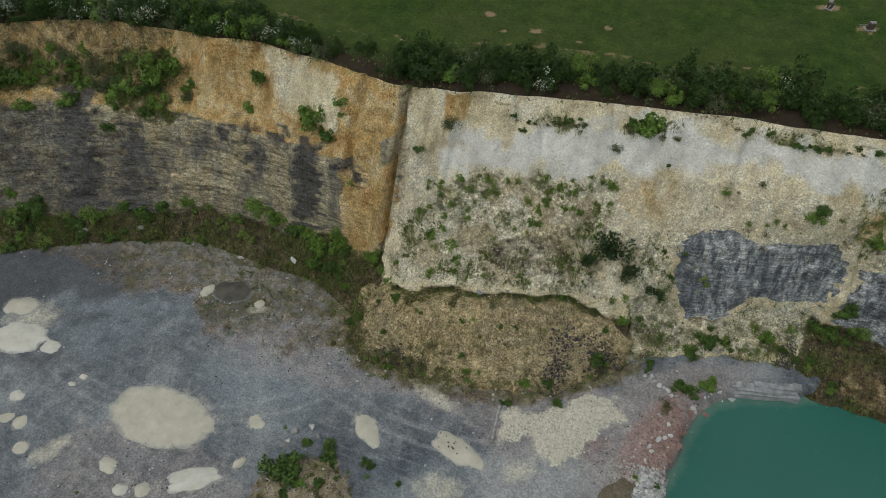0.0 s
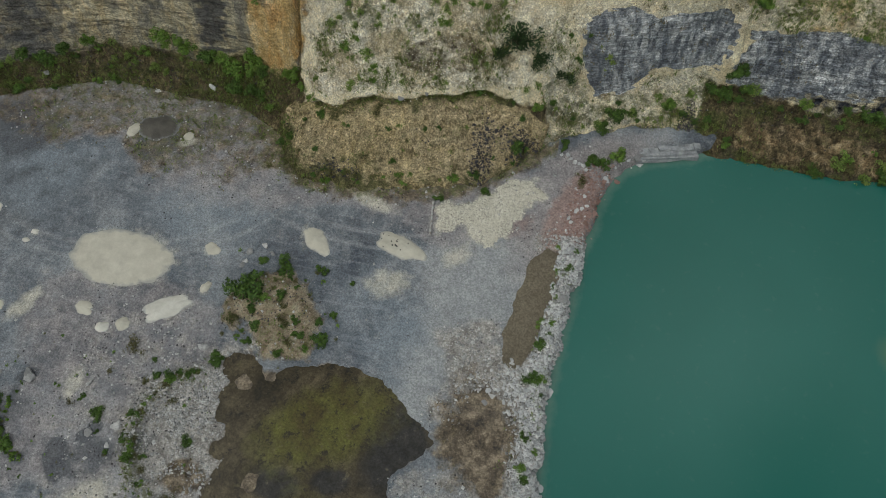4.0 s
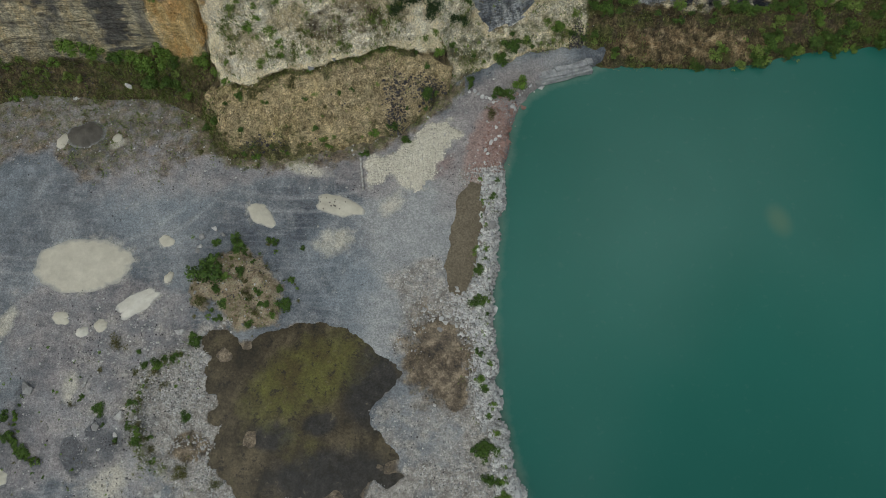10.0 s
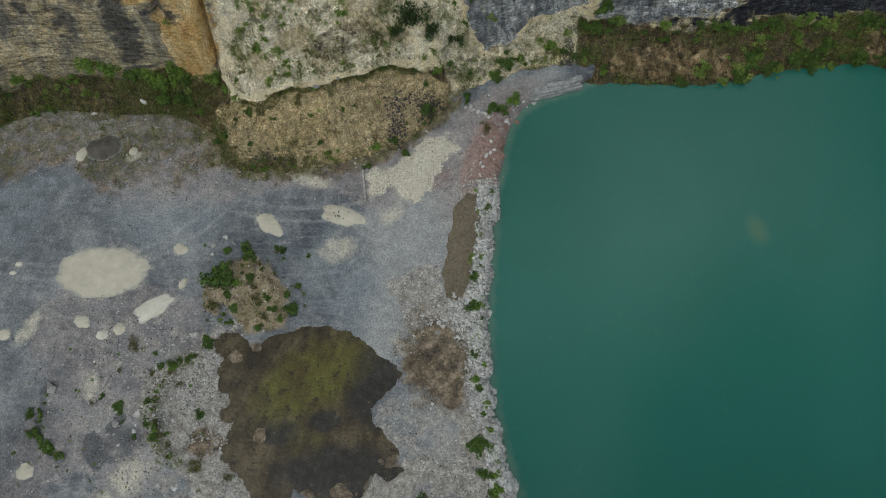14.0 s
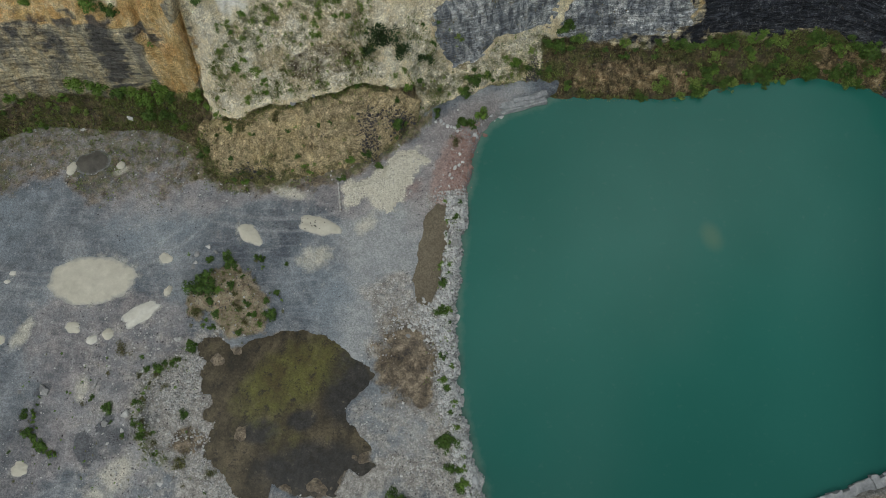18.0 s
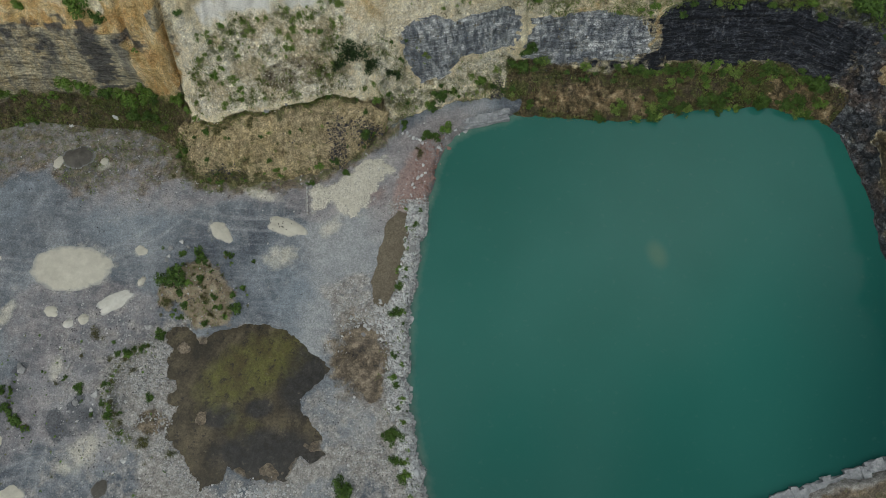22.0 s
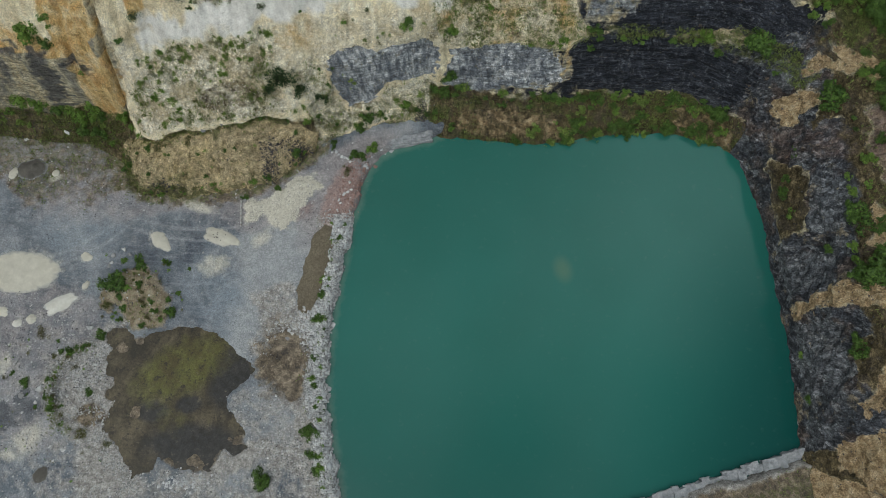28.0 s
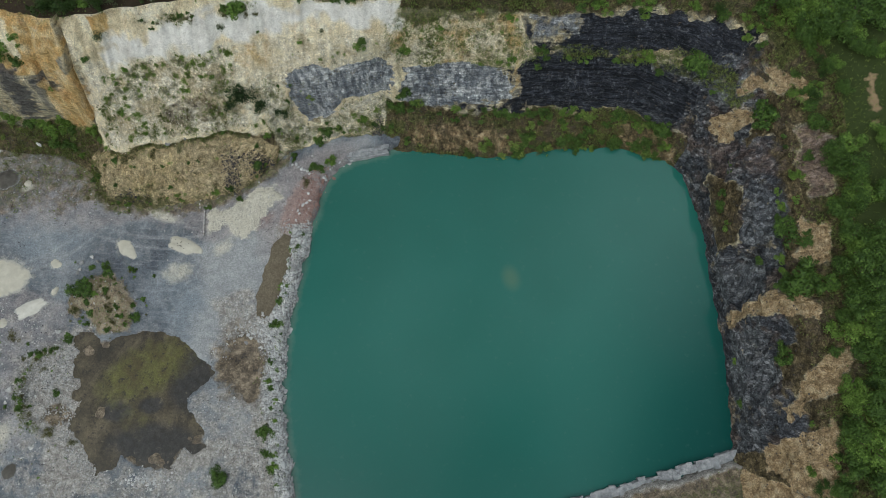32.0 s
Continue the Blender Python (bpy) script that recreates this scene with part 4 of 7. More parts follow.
def station_lines():
    """The five lines, resampled to even steps, closer where the camera looks."""
    lines = [np.array(l, float) for l in (TOE, BASE, MIDL, UPPL, CREST)]
    n = len(TOE)
    where = []
    for a in range(n):
        gap = np.linalg.norm(lines[2][(a + 1) % n] - lines[2][a])
        step = 0.25 if 1 <= a < 26 else 4.0
        k = max(2, int(gap / step))
        where += [a + j / k for j in range(k)]
    u = np.array(where)
    out = []
    for l in lines:
        a = np.floor(u).astype(int)
        f = (u - a)[:, None]
        p0, p1, p2, p3 = (l[(a + d) % n] for d in (-1, 0, 1, 2))
        lin = p1 + (p2 - p1) * f
        m1, m2 = (p2 - p0) * 0.25, (p3 - p1) * 0.25
        h = p1 * (2 * f**3 - 3 * f**2 + 1) + m1 * (f**3 - 2 * f**2 + f) + p2 * (3 * f**2 - 2 * f**3) + m2 * (f**3 - f**2)
        out.append(0.5 * lin + 0.5 * h)
    return u, out


U, LINES = station_lines()
KROWS = (40, 62, 44, 50)
rows = []
for (a, b), k in zip(zip(LINES[:-1], LINES[1:]), KROWS):
    for j in range(k):
        rows.append(a + (b - a) * (j / k))
rows.append(LINES[-1])
CP = np.stack(rows)
LEVEL = np.concatenate([i + np.arange(k) / k for i, k in enumerate(KROWS)] + [[4.0]])[:, None] * np.ones((1, CP.shape[1]))
STA = np.ones((CP.shape[0], 1)) * U[None, :]


def surface_normals(P):
    du = np.roll(P, -1, 1) - np.roll(P, 1, 1)
    dv = np.gradient(P, axis=0)
    n = np.cross(du, dv)
    return n / (np.linalg.norm(n, axis=-1, keepdims=True) + 1e-9)


N = surface_normals(CP)
N = N * np.where((N[..., 2:3] < 0), -1, 1)
x, y, z = CP[..., 0], CP[..., 1], CP[..., 2]
steep = 1 - np.abs(N[..., 2])
ALONG = np.where(STA < 20.3, x, 80 - y)
# what each part of the walls is made of
north = (STA > 0.5) & (STA < 20.5)
wob = (fbm(x * 0.22, y * 0.22, z * 0.22, 5) - 0.5) * 1.5
SIDE = ALONG
ALONG = ALONG + (fbm(x * 0.3, y * 0.3, z * 0.3, 5, 141) - 0.5) * 5.0
TRUE_LEVEL = LEVEL
LEVEL = np.where(LEVEL < 3.9, LEVEL + (fbm(x * 0.25, y * 0.25, z * 0.2, 5, 143) - 0.5) * 0.45 * sstep(0.15, 0.9, LEVEL), LEVEL)
is_west = 1 - sstep(-25, -20.5, ALONG + wob * 5)
is_chalk = sstep(-22, -18, ALONG + wob * 4) * (1 - sstep(31, 45, ALONG + wob * 10)) * north
is_dark = np.where(north, sstep(31.6, 32.6, ALONG), 1.0)
is_east = sstep(19.6, 20.6, STA)
wall = sstep(0.9, 1.05, LEVEL)
upper = np.where(SIDE < -24, sstep(14.7, 15.3, z + wob * 0.8), sstep(1.95, 2.15, LEVEL + wob * 0.4))
# relief: beds and joints on rock, gullies on the soft upper slopes, hummocks on the screes
bed = np.floor((z + 0.9 * fbm(SIDE * 0.04, z * 0 + 2, 0, 2) + is_east * 0.35 * SIDE) / 0.5)
step_out = hash3(bed, np.floor(SIDE / 6 + hash3(bed, bed, bed, 2) * 7), bed * 0, 3)
block = hash3(np.floor(SIDE / 1.7 + hash3(bed, bed * 0, bed, 8) * 5), bed, bed * 0, 4)
calm = 1 - 0.7 * band(SIDE, 14, 30.5, 0.8) * north
hard = wall * np.clip(is_west * (1 - upper) + is_dark * wall + band(ALONG, 15.2, 28, 0.6) * (1 - upper) * north, 0, 1) * sstep(0.12, 0.4, steep)
gully = fbm(SIDE * 0.55, z * 0.06, 4.0, 4, 11) - 0.5
rib = fbm(SIDE * 0.16, z * 0.03, 8.0, 3, 21) - 0.5
soft = wall * (1 - hard)
runnel = fbm(SIDE * 1.1 + 0.6 * fbm(SIDE * 0.3, z * 0.3, 1.0, 2, 5), z * 0.10, 6.0, 4, 13) - 0.5
swell = fbm(x * 0.16, y * 0.16, z * 0.12, 4, 33) - 0.5
push = calm * hard * (1 - 0.75 * is_west) * ((step_out - 0.5) * 0.22 + (block - 0.5) * 0.22 + 0.12 * (fbm(SIDE * 0.9, z * 2.2, 3.0, 4, 35) - 0.5))
firm = np.clip(is_west * 0.8 + hard * (1 - is_east), 0, 1)
push = push + swell * (3.2 - 2.6 * firm) * wall * (1 + 0.5 * is_east) + (fbm(x * 0.7, y * 0.7, z * 0.5, 4, 31) - 0.5) * (0.5 + 0.5 * is_east - 0.3 * firm)
push = push + soft * (gully * 2.0 + runnel * 1.1) + rib * (2.0 - 1.5 * firm) * wall * sstep(0, 0.5, 4 - LEVEL)
push = push + (1 - wall) * is_chalk * (gully * 1.5 + runnel * 0.9)
push = push + (hash3(np.floor(SIDE / 2.6 + z * 0.35), np.floor(z / 1.9 + SIDE * 0.2), bed * 0, 9) - 0.5) * 1.1 * is_east * wall
push = push * sstep(0.0, 0.12, LEVEL) * sstep(4.0, 3.85, LEVEL) * np.where((STA > 0.8) & (STA < 27), 1, 0.2)
jag = (fbm(SIDE * 0.35, z * 0 + 3.0, 1.0, 5, 211) - 0.5) * 1.6 * sstep(3.3, 3.9, TRUE_LEVEL) * north
push = push + jag
flat = N.copy()
flat[..., 2] *= 0.4 - 0.35 * hard
CP = CP + flat * push[..., None]
# two clefts in the clay beside the chalk
cut = 1.3 * np.exp(-(((SIDE + 19.9 + wob * 0.5) / 0.3) ** 2)) * band(z, 5, 22.4, 1.0) * north
cut = cut + 0.6 * np.exp(-(((SIDE + 25.4 + wob * 0.6) / 0.4) ** 2)) * band(z, 13, 22.5, 1.0) * north
CP[..., 1] += cut * 1.5

# patches of the walls on their chart: metres along the wall, and seven to each of the four rises
CS = np.interp(STA, np.arange(len(MIDL) + 1), np.concatenate([[0], np.cumsum(np.linalg.norm(np.diff(np.array(MIDL + MIDL[:1]), axis=0), axis=1))]))
CV = TRUE_LEVEL * 7
warp_s = (fbm(x * 0.5, y * 0.5, z * 0.5, 5, 301) - 0.5)
warp_v = (fbm(x * 0.5, y * 0.5, z * 0.5, 5, 302) - 0.5)


def patch(outline, soft=0.6, ragged=3.0, jag=0.0):
    """1 inside a patch, with a frayed edge, which may step from block to block."""
    xs_ = [q_[0] for q_ in outline]
    cols = np.where((CS[0] > min(xs_) - 5) & (CS[0] < max(xs_) + 5))[0]
    got = np.zeros_like(CS)
    sub = np.s_[:, cols[0]:cols[-1] + 1]
    got[sub] = sstep(soft, -soft, outline_distance(CS[sub] + warp_s[sub] * ragged + (block[sub] - 0.5) * jag, CV[sub] + warp_v[sub] * ragged + (step_out[sub] - 0.5) * jag * 0.6, outline))
    return got


scar = patch([(110.1, 22.7), (113, 23.9), (119.1, 24.4), (123.9, 25.9), (133.8, 26.7), (142.7, 26.6), (152.2, 26.5), (157.5, 26.7), (159, 22.8), (152.2, 23.4), (146.3, 23.8), (137.9, 22.5), (130.4, 22.1), (125.4, 21.6), (119.3, 21.6), (111.4, 21.1)], 1.3, 5.0)
scar = np.maximum(scar, patch([(102.7, 21.7), (105.2, 23), (105.7, 20.5), (103.7, 19.7)], 0.5, 1.5))
orange_face = patch([(97.4, 27.3), (105.2, 27.6), (105.7, 19.2), (106, 11.1), (102.9, 5.4), (98.9, 6.1), (98.4, 15.1)], 0.8)
orange_top = patch([(112.2, 27.9), (114.5, 27.7), (114.5, 25.3), (112.2, 24.6)], 0.5, 1.5)
cream_tan = patch([(130.4, 22.4), (137.9, 22.8), (139.9, 16.9), (134.1, 16.1), (132.2, 17.7)], 1.5, 4.0)
cream_west = patch([(88, 27.9), (97.4, 27.3), (98.1, 23.5), (95.6, 20.5), (88.5, 22)], 1.5, 4.0)
grass_slope = patch([(106.8, 8.2), (109.9, 20.2), (117, 21.3), (125.4, 21.6), (131.2, 21.1), (132.2, 15.9), (133.5, 8.8), (129.9, 8.5), (116.3, 9.6), (109.9, 8.4)], 0.9)
brown_rock = patch([(120.6, 15.8), (127.6, 16.4), (129.7, 11.7), (122.3, 10.3), (117.8, 14.2)], 0.6)
mound = patch([(105.2, 2.6), (107, 5.5), (110.6, 7.7), (116.3, 8.8), (121.6, 7.4), (129.9, 8.1), (135.1, 6.8), (138.4, 4.5), (138.4, -2), (105, -2)], 0.4, 1.6)
mound_rim = patch([(109, 7.3), (116.3, 8.9), (121.6, 7.5), (130, 8.2), (134, 7.2), (134, 6.7), (129.9, 7.4), (121.6, 6.6), (116.3, 7.9), (110, 6.6)], 0.35, 1.4)
slab_mask = patch([(141.4, 10.3), (140.4, 15), (145.8, 16.2), (149.9, 15.3), (157.1, 16.8), (158.9, 13.2), (158.2, 9), (153.3, 8.9), (151, 9.6), (148.4, 8), (144.5, 6.6)], 0.2, 0.9, 0.9)
cream_low = patch([(133.5, 16.1), (137.9, 15.6), (140.9, 10.6), (145.8, 4.2), (143.7, 0.9), (137.7, 4.7), (136.4, 9.4)], 0.8)
under_slab = patch([(146.1, 6.6), (153, 8.6), (159.7, 8.8), (156.9, 2.1), (145.8, 1.4)], 0.6)
grey_wall = patch([(160.2, 6.5), (160.5, 14.2), (169.4, 14.3), (177.6, 14.3), (179.9, 9.5), (175.4, 8.2), (168.1, 7.2)], 0.5, 2.2, 1.2)
black_wall = np.maximum(patch([(180.1, 14.3), (183.9, 15.8), (200.9, 14.2), (210, 13.8), (211, 8), (197.4, 7.6), (182.1, 7.4)], 0.6, 3.0, 1.5), patch([(187.4, 22.2), (200.7, 22.4), (213, 23), (212.1, 19.6), (205.5, 17.7), (195.4, 16.9), (187.7, 17.6)], 0.6, 3.0, 1.5))
grey_up = patch([(180.4, 23.2), (190, 23), (191, 18.5), (182, 19.4)], 0.9, 3.0, 1.5)
tan_face = patch([(156.4, 24.8), (179.4, 23.2), (180.6, 19.6), (183.9, 16.5), (178.9, 14.2), (159.7, 14.3)], 0.5, 2.0)
yellow = patch([(175.6, 23), (178.4, 23), (180.9, 18.8), (180.6, 14.3), (179.7, 8.6), (179, 9.4), (179.7, 14.8), (176.4, 18.8)], 0.6, 3.5)
ledge_scree = patch([(201.5, 17.2), (205, 17.7), (207, 16.3), (202.5, 15.1)], 0.5)
bench = np.maximum.reduce([patch(q_, 0.4, 3.2) for q_ in (
    [(215.8, 11.6), (217.7, 16.7), (219.6, 15.6), (220.9, 11.4), (218.4, 10.6)],
    [(215.7, 21.3), (217.9, 23.8), (221.2, 25.6), (221, 24.2), (218.4, 22.1), (215.2, 15.8), (214.4, 16.2), (217.7, 21.4)],
    [(246.7, 15.4), (248, 23.1), (250.6, 22.4), (249.6, 14), (250, 4.9), (248.5, 5.2)],
    [(263.3, 14.6), (257.5, 21.4), (254.4, 25.5), (258, 25.5), (261.6, 22.3), (264.8, 15.6)],
    [(270.4, 9.4), (266.3, 16.9), (264.8, 22.4), (268.9, 22.8), (275, 21), (275.8, 14.8), (274.2, 7.9)],
    [(236, 21.8), (237, 25.5), (243, 24.8), (241, 20.5)], [(276, 14), (276, 4), (281, 2), (286, 4), (286, 20), (279, 21)])])
rust = patch([(223, 22.1), (226.8, 26.6), (233.4, 25.3), (233.6, 23.1), (227.6, 21.8)], 0.8)
purple = patch([(218.4, 8.5), (223.2, 16.2), (225.8, 22.4), (230.3, 21.1), (225.8, 8.4)], 1.0, 4.0)
soil_east = np.maximum.reduce([patch(q_, 0.7, 3.5) for q_ in (
    [(225.5, 7.5), (228.8, 12.6), (238.2, 10.4), (238.2, 5.8), (231.1, 5.6)], [(273.7, 1.9), (270.9, 9), (276.3, 13.7), (279, 12), (279, 1.4)],
    [(253.5, 14.2), (255, 21.6), (261.1, 20.7), (261.3, 15.3), (257.3, 14.2)], [(219, 16), (220, 21), (224, 22), (223, 15)])])
grey_shale = np.maximum.reduce([patch(q_, 0.6, 3.0) for q_ in (
    [(230.1, 13.8), (233.1, 22.5), (235.9, 22), (238.4, 19.7), (238.4, 10.7)], [(240, 4), (241, 12), (246, 14), (247, 4)], [(251, 4), (251, 13), (263, 13), (264, 4)], [(212, 13), (216, 22), (218, 22), (216, 14)], [(266, 5), (266, 12), (269.5, 9), (271, 3)])])
bank = (1 - wall) * north * (CS > 157.5)
bank_tan = np.maximum(patch([(160, 2.2), (163, 4.4), (171.6, 4.9), (183.1, 3.6), (182.6, 1.6), (172.1, 2.0)], 0.5, 2.5), patch([(198.7, 6), (211.1, 6), (216.9, 2.3), (208.8, 0.2), (199.2, 2.4)], 0.6, 2.5))
brush = patch([(46, 23), (59.5, 21.6), (66.3, 23.8), (75.7, 26.6), (74.7, 21), (73.9, 14.4), (67.3, 14.2), (65.1, 18.8), (59.5, 18.8), (46, 18.6)], 1.0, 4.0)

top_scrub = np.maximum.reduce([patch(q_, 0.4, 2.0) for q_ in ([(120, 26.4), (126.5, 26.4), (126.5, 25.2), (121, 25.2)], [(130.5, 26.6), (138, 27), (138, 25.4), (131, 25.4)], [(144, 27.3), (154, 27.3), (153, 26.2), (145, 26.2)])])
# seepage and shale columns on the west face
w_seep = np.maximum.reduce([patch(q_, soft_ + 0.5, 3.0, 1.8) * amount_ for q_, soft_, amount_ in (
    ([(59.5, 19.4), (64, 19.8), (64, 10), (66, 5.2), (59.5, 5.2), (59.3, 10.2)], 0.7, 1.0), ([(67.1, 13.7), (70.6, 14), (71.5, 4), (67.1, 4)], 0.8, 0.85), ([(40, 17.5), (58, 17.5), (66, 14), (74, 13), (74, 5), (40, 4)], 2.0, 0.62),
    ([(92.1, 16.9), (94.8, 18), (94.6, 7.3), (90.9, 7)], 0.5, 1.0), ([(96.9, 16.7), (100.6, 18.5), (101.2, 15.9), (98.4, 13.5)], 0.6, 0.85), ([(81.3, 15.4), (82.6, 15.6), (83, 12.6), (82, 12.4)], 0.4, 0.9),
    ([(83.7, 15.8), (85.4, 16.5), (86.9, 10.5), (84.5, 10)], 0.6, 0.75), ([(88, 18.4), (89.4, 18.6), (90.3, 14.6), (88.8, 13.4)], 0.4, 0.9), ([(72.5, 14), (80, 14), (80, 11.5), (73, 10.5)], 1.6, 0.55), ([(76, 8), (84, 9), (84, 7.2), (75, 6.8)], 1.2, 0.5))])
w_seep = w_seep * north

w_white = np.clip(is_chalk * (0.35 + 0.65 * sstep(0.85, 1.2, LEVEL)) * (1 - mound) + cream_west * 0.75 + scar + grass_slope + cream_low + under_slab + is_west * upper * 0.3, 0, 1)
w_white = np.maximum(w_white, tan_face * 0.85) * (1 - orange_face * 0.9) * (1 - np.maximum(grey_wall, black_wall))
w_orange = np.clip(is_west * upper * (0.75 + 0.25 * sstep(3.2, 3.8, LEVEL)) * (1 - 0.75 * cream_west) + orange_face * 1.0 + orange_top + cream_tan * 0.42 + yellow * 0.55 + mound * 0.9 * (CS < 142), 0, 1)
w_orange = np.maximum(w_orange, tan_face * (0.3 + wob * 0.8))
w_orange = w_orange * (1 - scar) * (1 - is_east)
w_dark = np.clip(is_dark * wall * (1 - is_east) * (1 - tan_face) * (0.6 - 0.35 * sstep(2.95, 3.2, LEVEL)) + black_wall, 0, 1) * (1 - 0.5 * yellow) * (1 - ledge_scree)
w_slate = np.clip(np.maximum.reduce([slab_mask, grey_wall * 0.95, grey_up * 0.55]), 0, 1) * (1 - 0.6 * yellow)
w_brown = np.clip((1 - wall) * north * (0.95 - 0.9 * band(CS, 139, 157, 1.5)), 0, 1)
w_brown = np.maximum.reduce([w_brown, mound, brown_rock * 0.5, soil_east, brush * 0.6, (1 - sstep(70, 80, CS)) * sstep(2.6, 3.0, LEVEL) * north * 0.62, tan_face * 0.25, is_east * sstep(2.4, 2.9, LEVEL) * (0.95 + 0.5 * (fbm(x * 0.2, y * 0.2, z * 0.2, 4, 171) - 0.5))])
w_brown = np.maximum(w_brown, is_dark * north * sstep(3.1, 3.4, LEVEL) * 0.9 * (1 - tan_face) * (1 - black_wall)) * (1 - bench) * (1 - rust)
tuft = sstep(0.5, 0.62, fbm(x * 0.45, y * 0.45, z * 0.45, 4, 41))
w_grass = np.clip((1 - wall) * north * 0.3 * (1 - mound * 0.55) + bank * (0.3 * tuft + 0.08) + grass_slope * (0.1 + 0.34 * tuft) + cream_low * 0.24 + under_slab * 0.16 + brush * 0.55 + (1 - wall) * is_west * 0.16
                  + is_dark * band(LEVEL, 2.1, 2.45, 0.08) * 0.5 * north * (1 - tan_face) + tan_face * 0.36 + sstep(2.8, 3.5, LEVEL) * is_east * 0.5 + is_dark * north * sstep(3.1, 3.5, LEVEL) * 0.5, 0, 1)
w_grass = np.maximum(w_grass, mound_rim * 0.75)
w_grass = np.maximum(w_grass, mound * (0.42 * sstep(124, 112, CS) * sstep(6.5, 1.5, CV) + 0.3 * sstep(2.2, 0.8, CV) + 0.16))
w_grass = np.maximum(w_grass, top_scrub * 0.6)
w_grass = w_grass * (1 - bank_tan * 0.8) * (1 - bench) * (1 - rust * 0.8) * (1 - w_slate) * (1 - black_wall) * (1 - scar)
w_shale = is_east * sstep(0.02, 0.1, TRUE_LEVEL) * np.clip(1.15 - 0.75 * sstep(2.7, 3.3, LEVEL + 0.25 * wob), 0, 1)
w_shale = np.maximum(w_shale, band(CS, 203, 222, 2) * wall * (1 - sstep(2.9, 3.3, LEVEL)) * (1 - black_wall) * north * 0.9)
w_shale = w_shale * (1 - bench) * (1 - soil_east * 0.9) * (1 - rust) * (1 - ledge_scree)
w_scree = np.clip(np.maximum.reduce([grass_slope * 0.8, cream_low * 0.75, under_slab * 0.7, tan_face * 0.55, is_chalk * band(CV, 14, 21.5, 1.5) * 0.55, ledge_scree]), 0, 1) * (1 - scar)
w_bench = np.maximum.reduce([bench, bank_tan * 0.42 * bank])
za = np.stack([w_white, w_orange, w_dark * (1 - w_slate)], -1)
zb = np.stack([w_slate, w_brown * (1 - slab_mask), w_grass], -1)
zc = np.stack([w_shale, w_seep, w_scree], -1)
zd = np.stack([scar, w_bench, np.maximum(rust, 0.5 * purple)], -1)
ze = np.stack([grey_shale, mound, ledge_scree], -1)
# the mound swells outward between its furrows and is torn loose along its rim
swelling = mound * np.sin(np.clip(CV / 8.5, 0, 1) * np.pi) ** 0.8
fan = (CS - 121) / (0.55 + 0.06 * (9 - CV))
furrow = fbm(fan * 0.75, CV * 0.08, 2.0, 4, 311) - 0.5
CP = CP + flat * (swelling * 1.3 + mound * furrow * 1.9 - mound_rim * 1.4)[..., None]
cliff_me = grid_mesh("cliff", CP, {"zone_a": za, "zone_b": zb, "zone_c": zc, "zone_d": zd, "zone_e": ze}, closed=True)
cliff_me.materials.append(MAT_CLIFF)
soft_face = (np.maximum(hard, is_east) < 0.5)[:-1]
cliff_me.polygons.foreach_set("use_smooth", soft_face.reshape(-1))
tagged(new("wall_cliff", cliff_me), "quarry cliff of cream chalk, ochre clay and dark bedded rock", "cliff", kind="structure")

# ---------------------------------------------------------------- the land above the pit, out to the horizon
crest = CP[-1]
out = crest[:, :2] - np.array(SPINE)
out /= np.linalg.norm(out, axis=1, keepdims=True)
rings = [0, 0.6, 1.2, 1.8, 2.5, 3.2, 4, 5, 6, 7, 8, 9, 10, 10.7, 11.4, 12, 13, 14, 15.5, 17, 18.5, 20, 22, 24, 26, 28, 30, 32, 34, 37, 40, 44, 50, 60, 75, 100, 150, 250, 500, 1000, 2500]
FP = []
for d in rings:
    p = crest.copy()
    p[:, :2] += out * d
    p[:, 2] += 0.35 * sstep(0, 2, d) + (fbm(p[:, 0] * 0.1, p[:, 1] * 0.1, 1.0, 3, 51) - 0.5) * min(d * 0.1, 1.0) + 0.02 * min(d, 200) * 0.6
    FP.append(p)
FP = np.stack(FP)
fx, fy = FP[..., 0], FP[..., 1]
DIST = np.array(rings)[:, None] * np.ones((1, FP.shape[1]))
FST = np.ones((len(rings), 1)) * U[None, :]
bare = np.maximum.reduce([near(fx + (fbm(fx * 0.9, fy * 0.9, 2.0, 3, 57) - 0.5) * 2, fy, *s, 1.0) * 0.75 for s in ((-9, 42.1, 1.7, 0.6, 20), (-1.2, 45.8, 1.3, 0.5, 20), (-15.8, 43.9, 1.1, 0.5, 0), (-4.1, 41.5, 0.8, 0.4, 20), (-13, 40.8, 1.0, 0.5, 20), (28, 57, 1.6, 1.1, 20), (23.5, 60.7, 1.6, 1.1, 20), (104.6, 24, 0.9, 5.5, 0), (100.5, -21, 2.2, 6, 0))])
# strip along the rim: bare earth with the hedge's shade painted in
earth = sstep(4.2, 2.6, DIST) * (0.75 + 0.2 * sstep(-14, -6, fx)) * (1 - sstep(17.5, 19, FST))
bare = np.maximum(bare, sstep(19.5, 21, FST) * (1 - sstep(26, 27, FST)) * sstep(4, 0, DIST) * 0.25)
path = band(DIST + (fbm(fx * 0.15, fy * 0.15, 3.0, 3, 53) - 0.5) * 3, 8.3, 9.0, 0.6) * (FST < 18)
bare = np.maximum(bare, path * 0.45)
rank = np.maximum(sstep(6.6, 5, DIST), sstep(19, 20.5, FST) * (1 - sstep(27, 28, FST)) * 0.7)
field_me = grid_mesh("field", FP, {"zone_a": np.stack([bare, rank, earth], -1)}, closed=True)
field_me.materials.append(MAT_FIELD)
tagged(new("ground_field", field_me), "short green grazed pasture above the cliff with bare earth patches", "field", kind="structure")

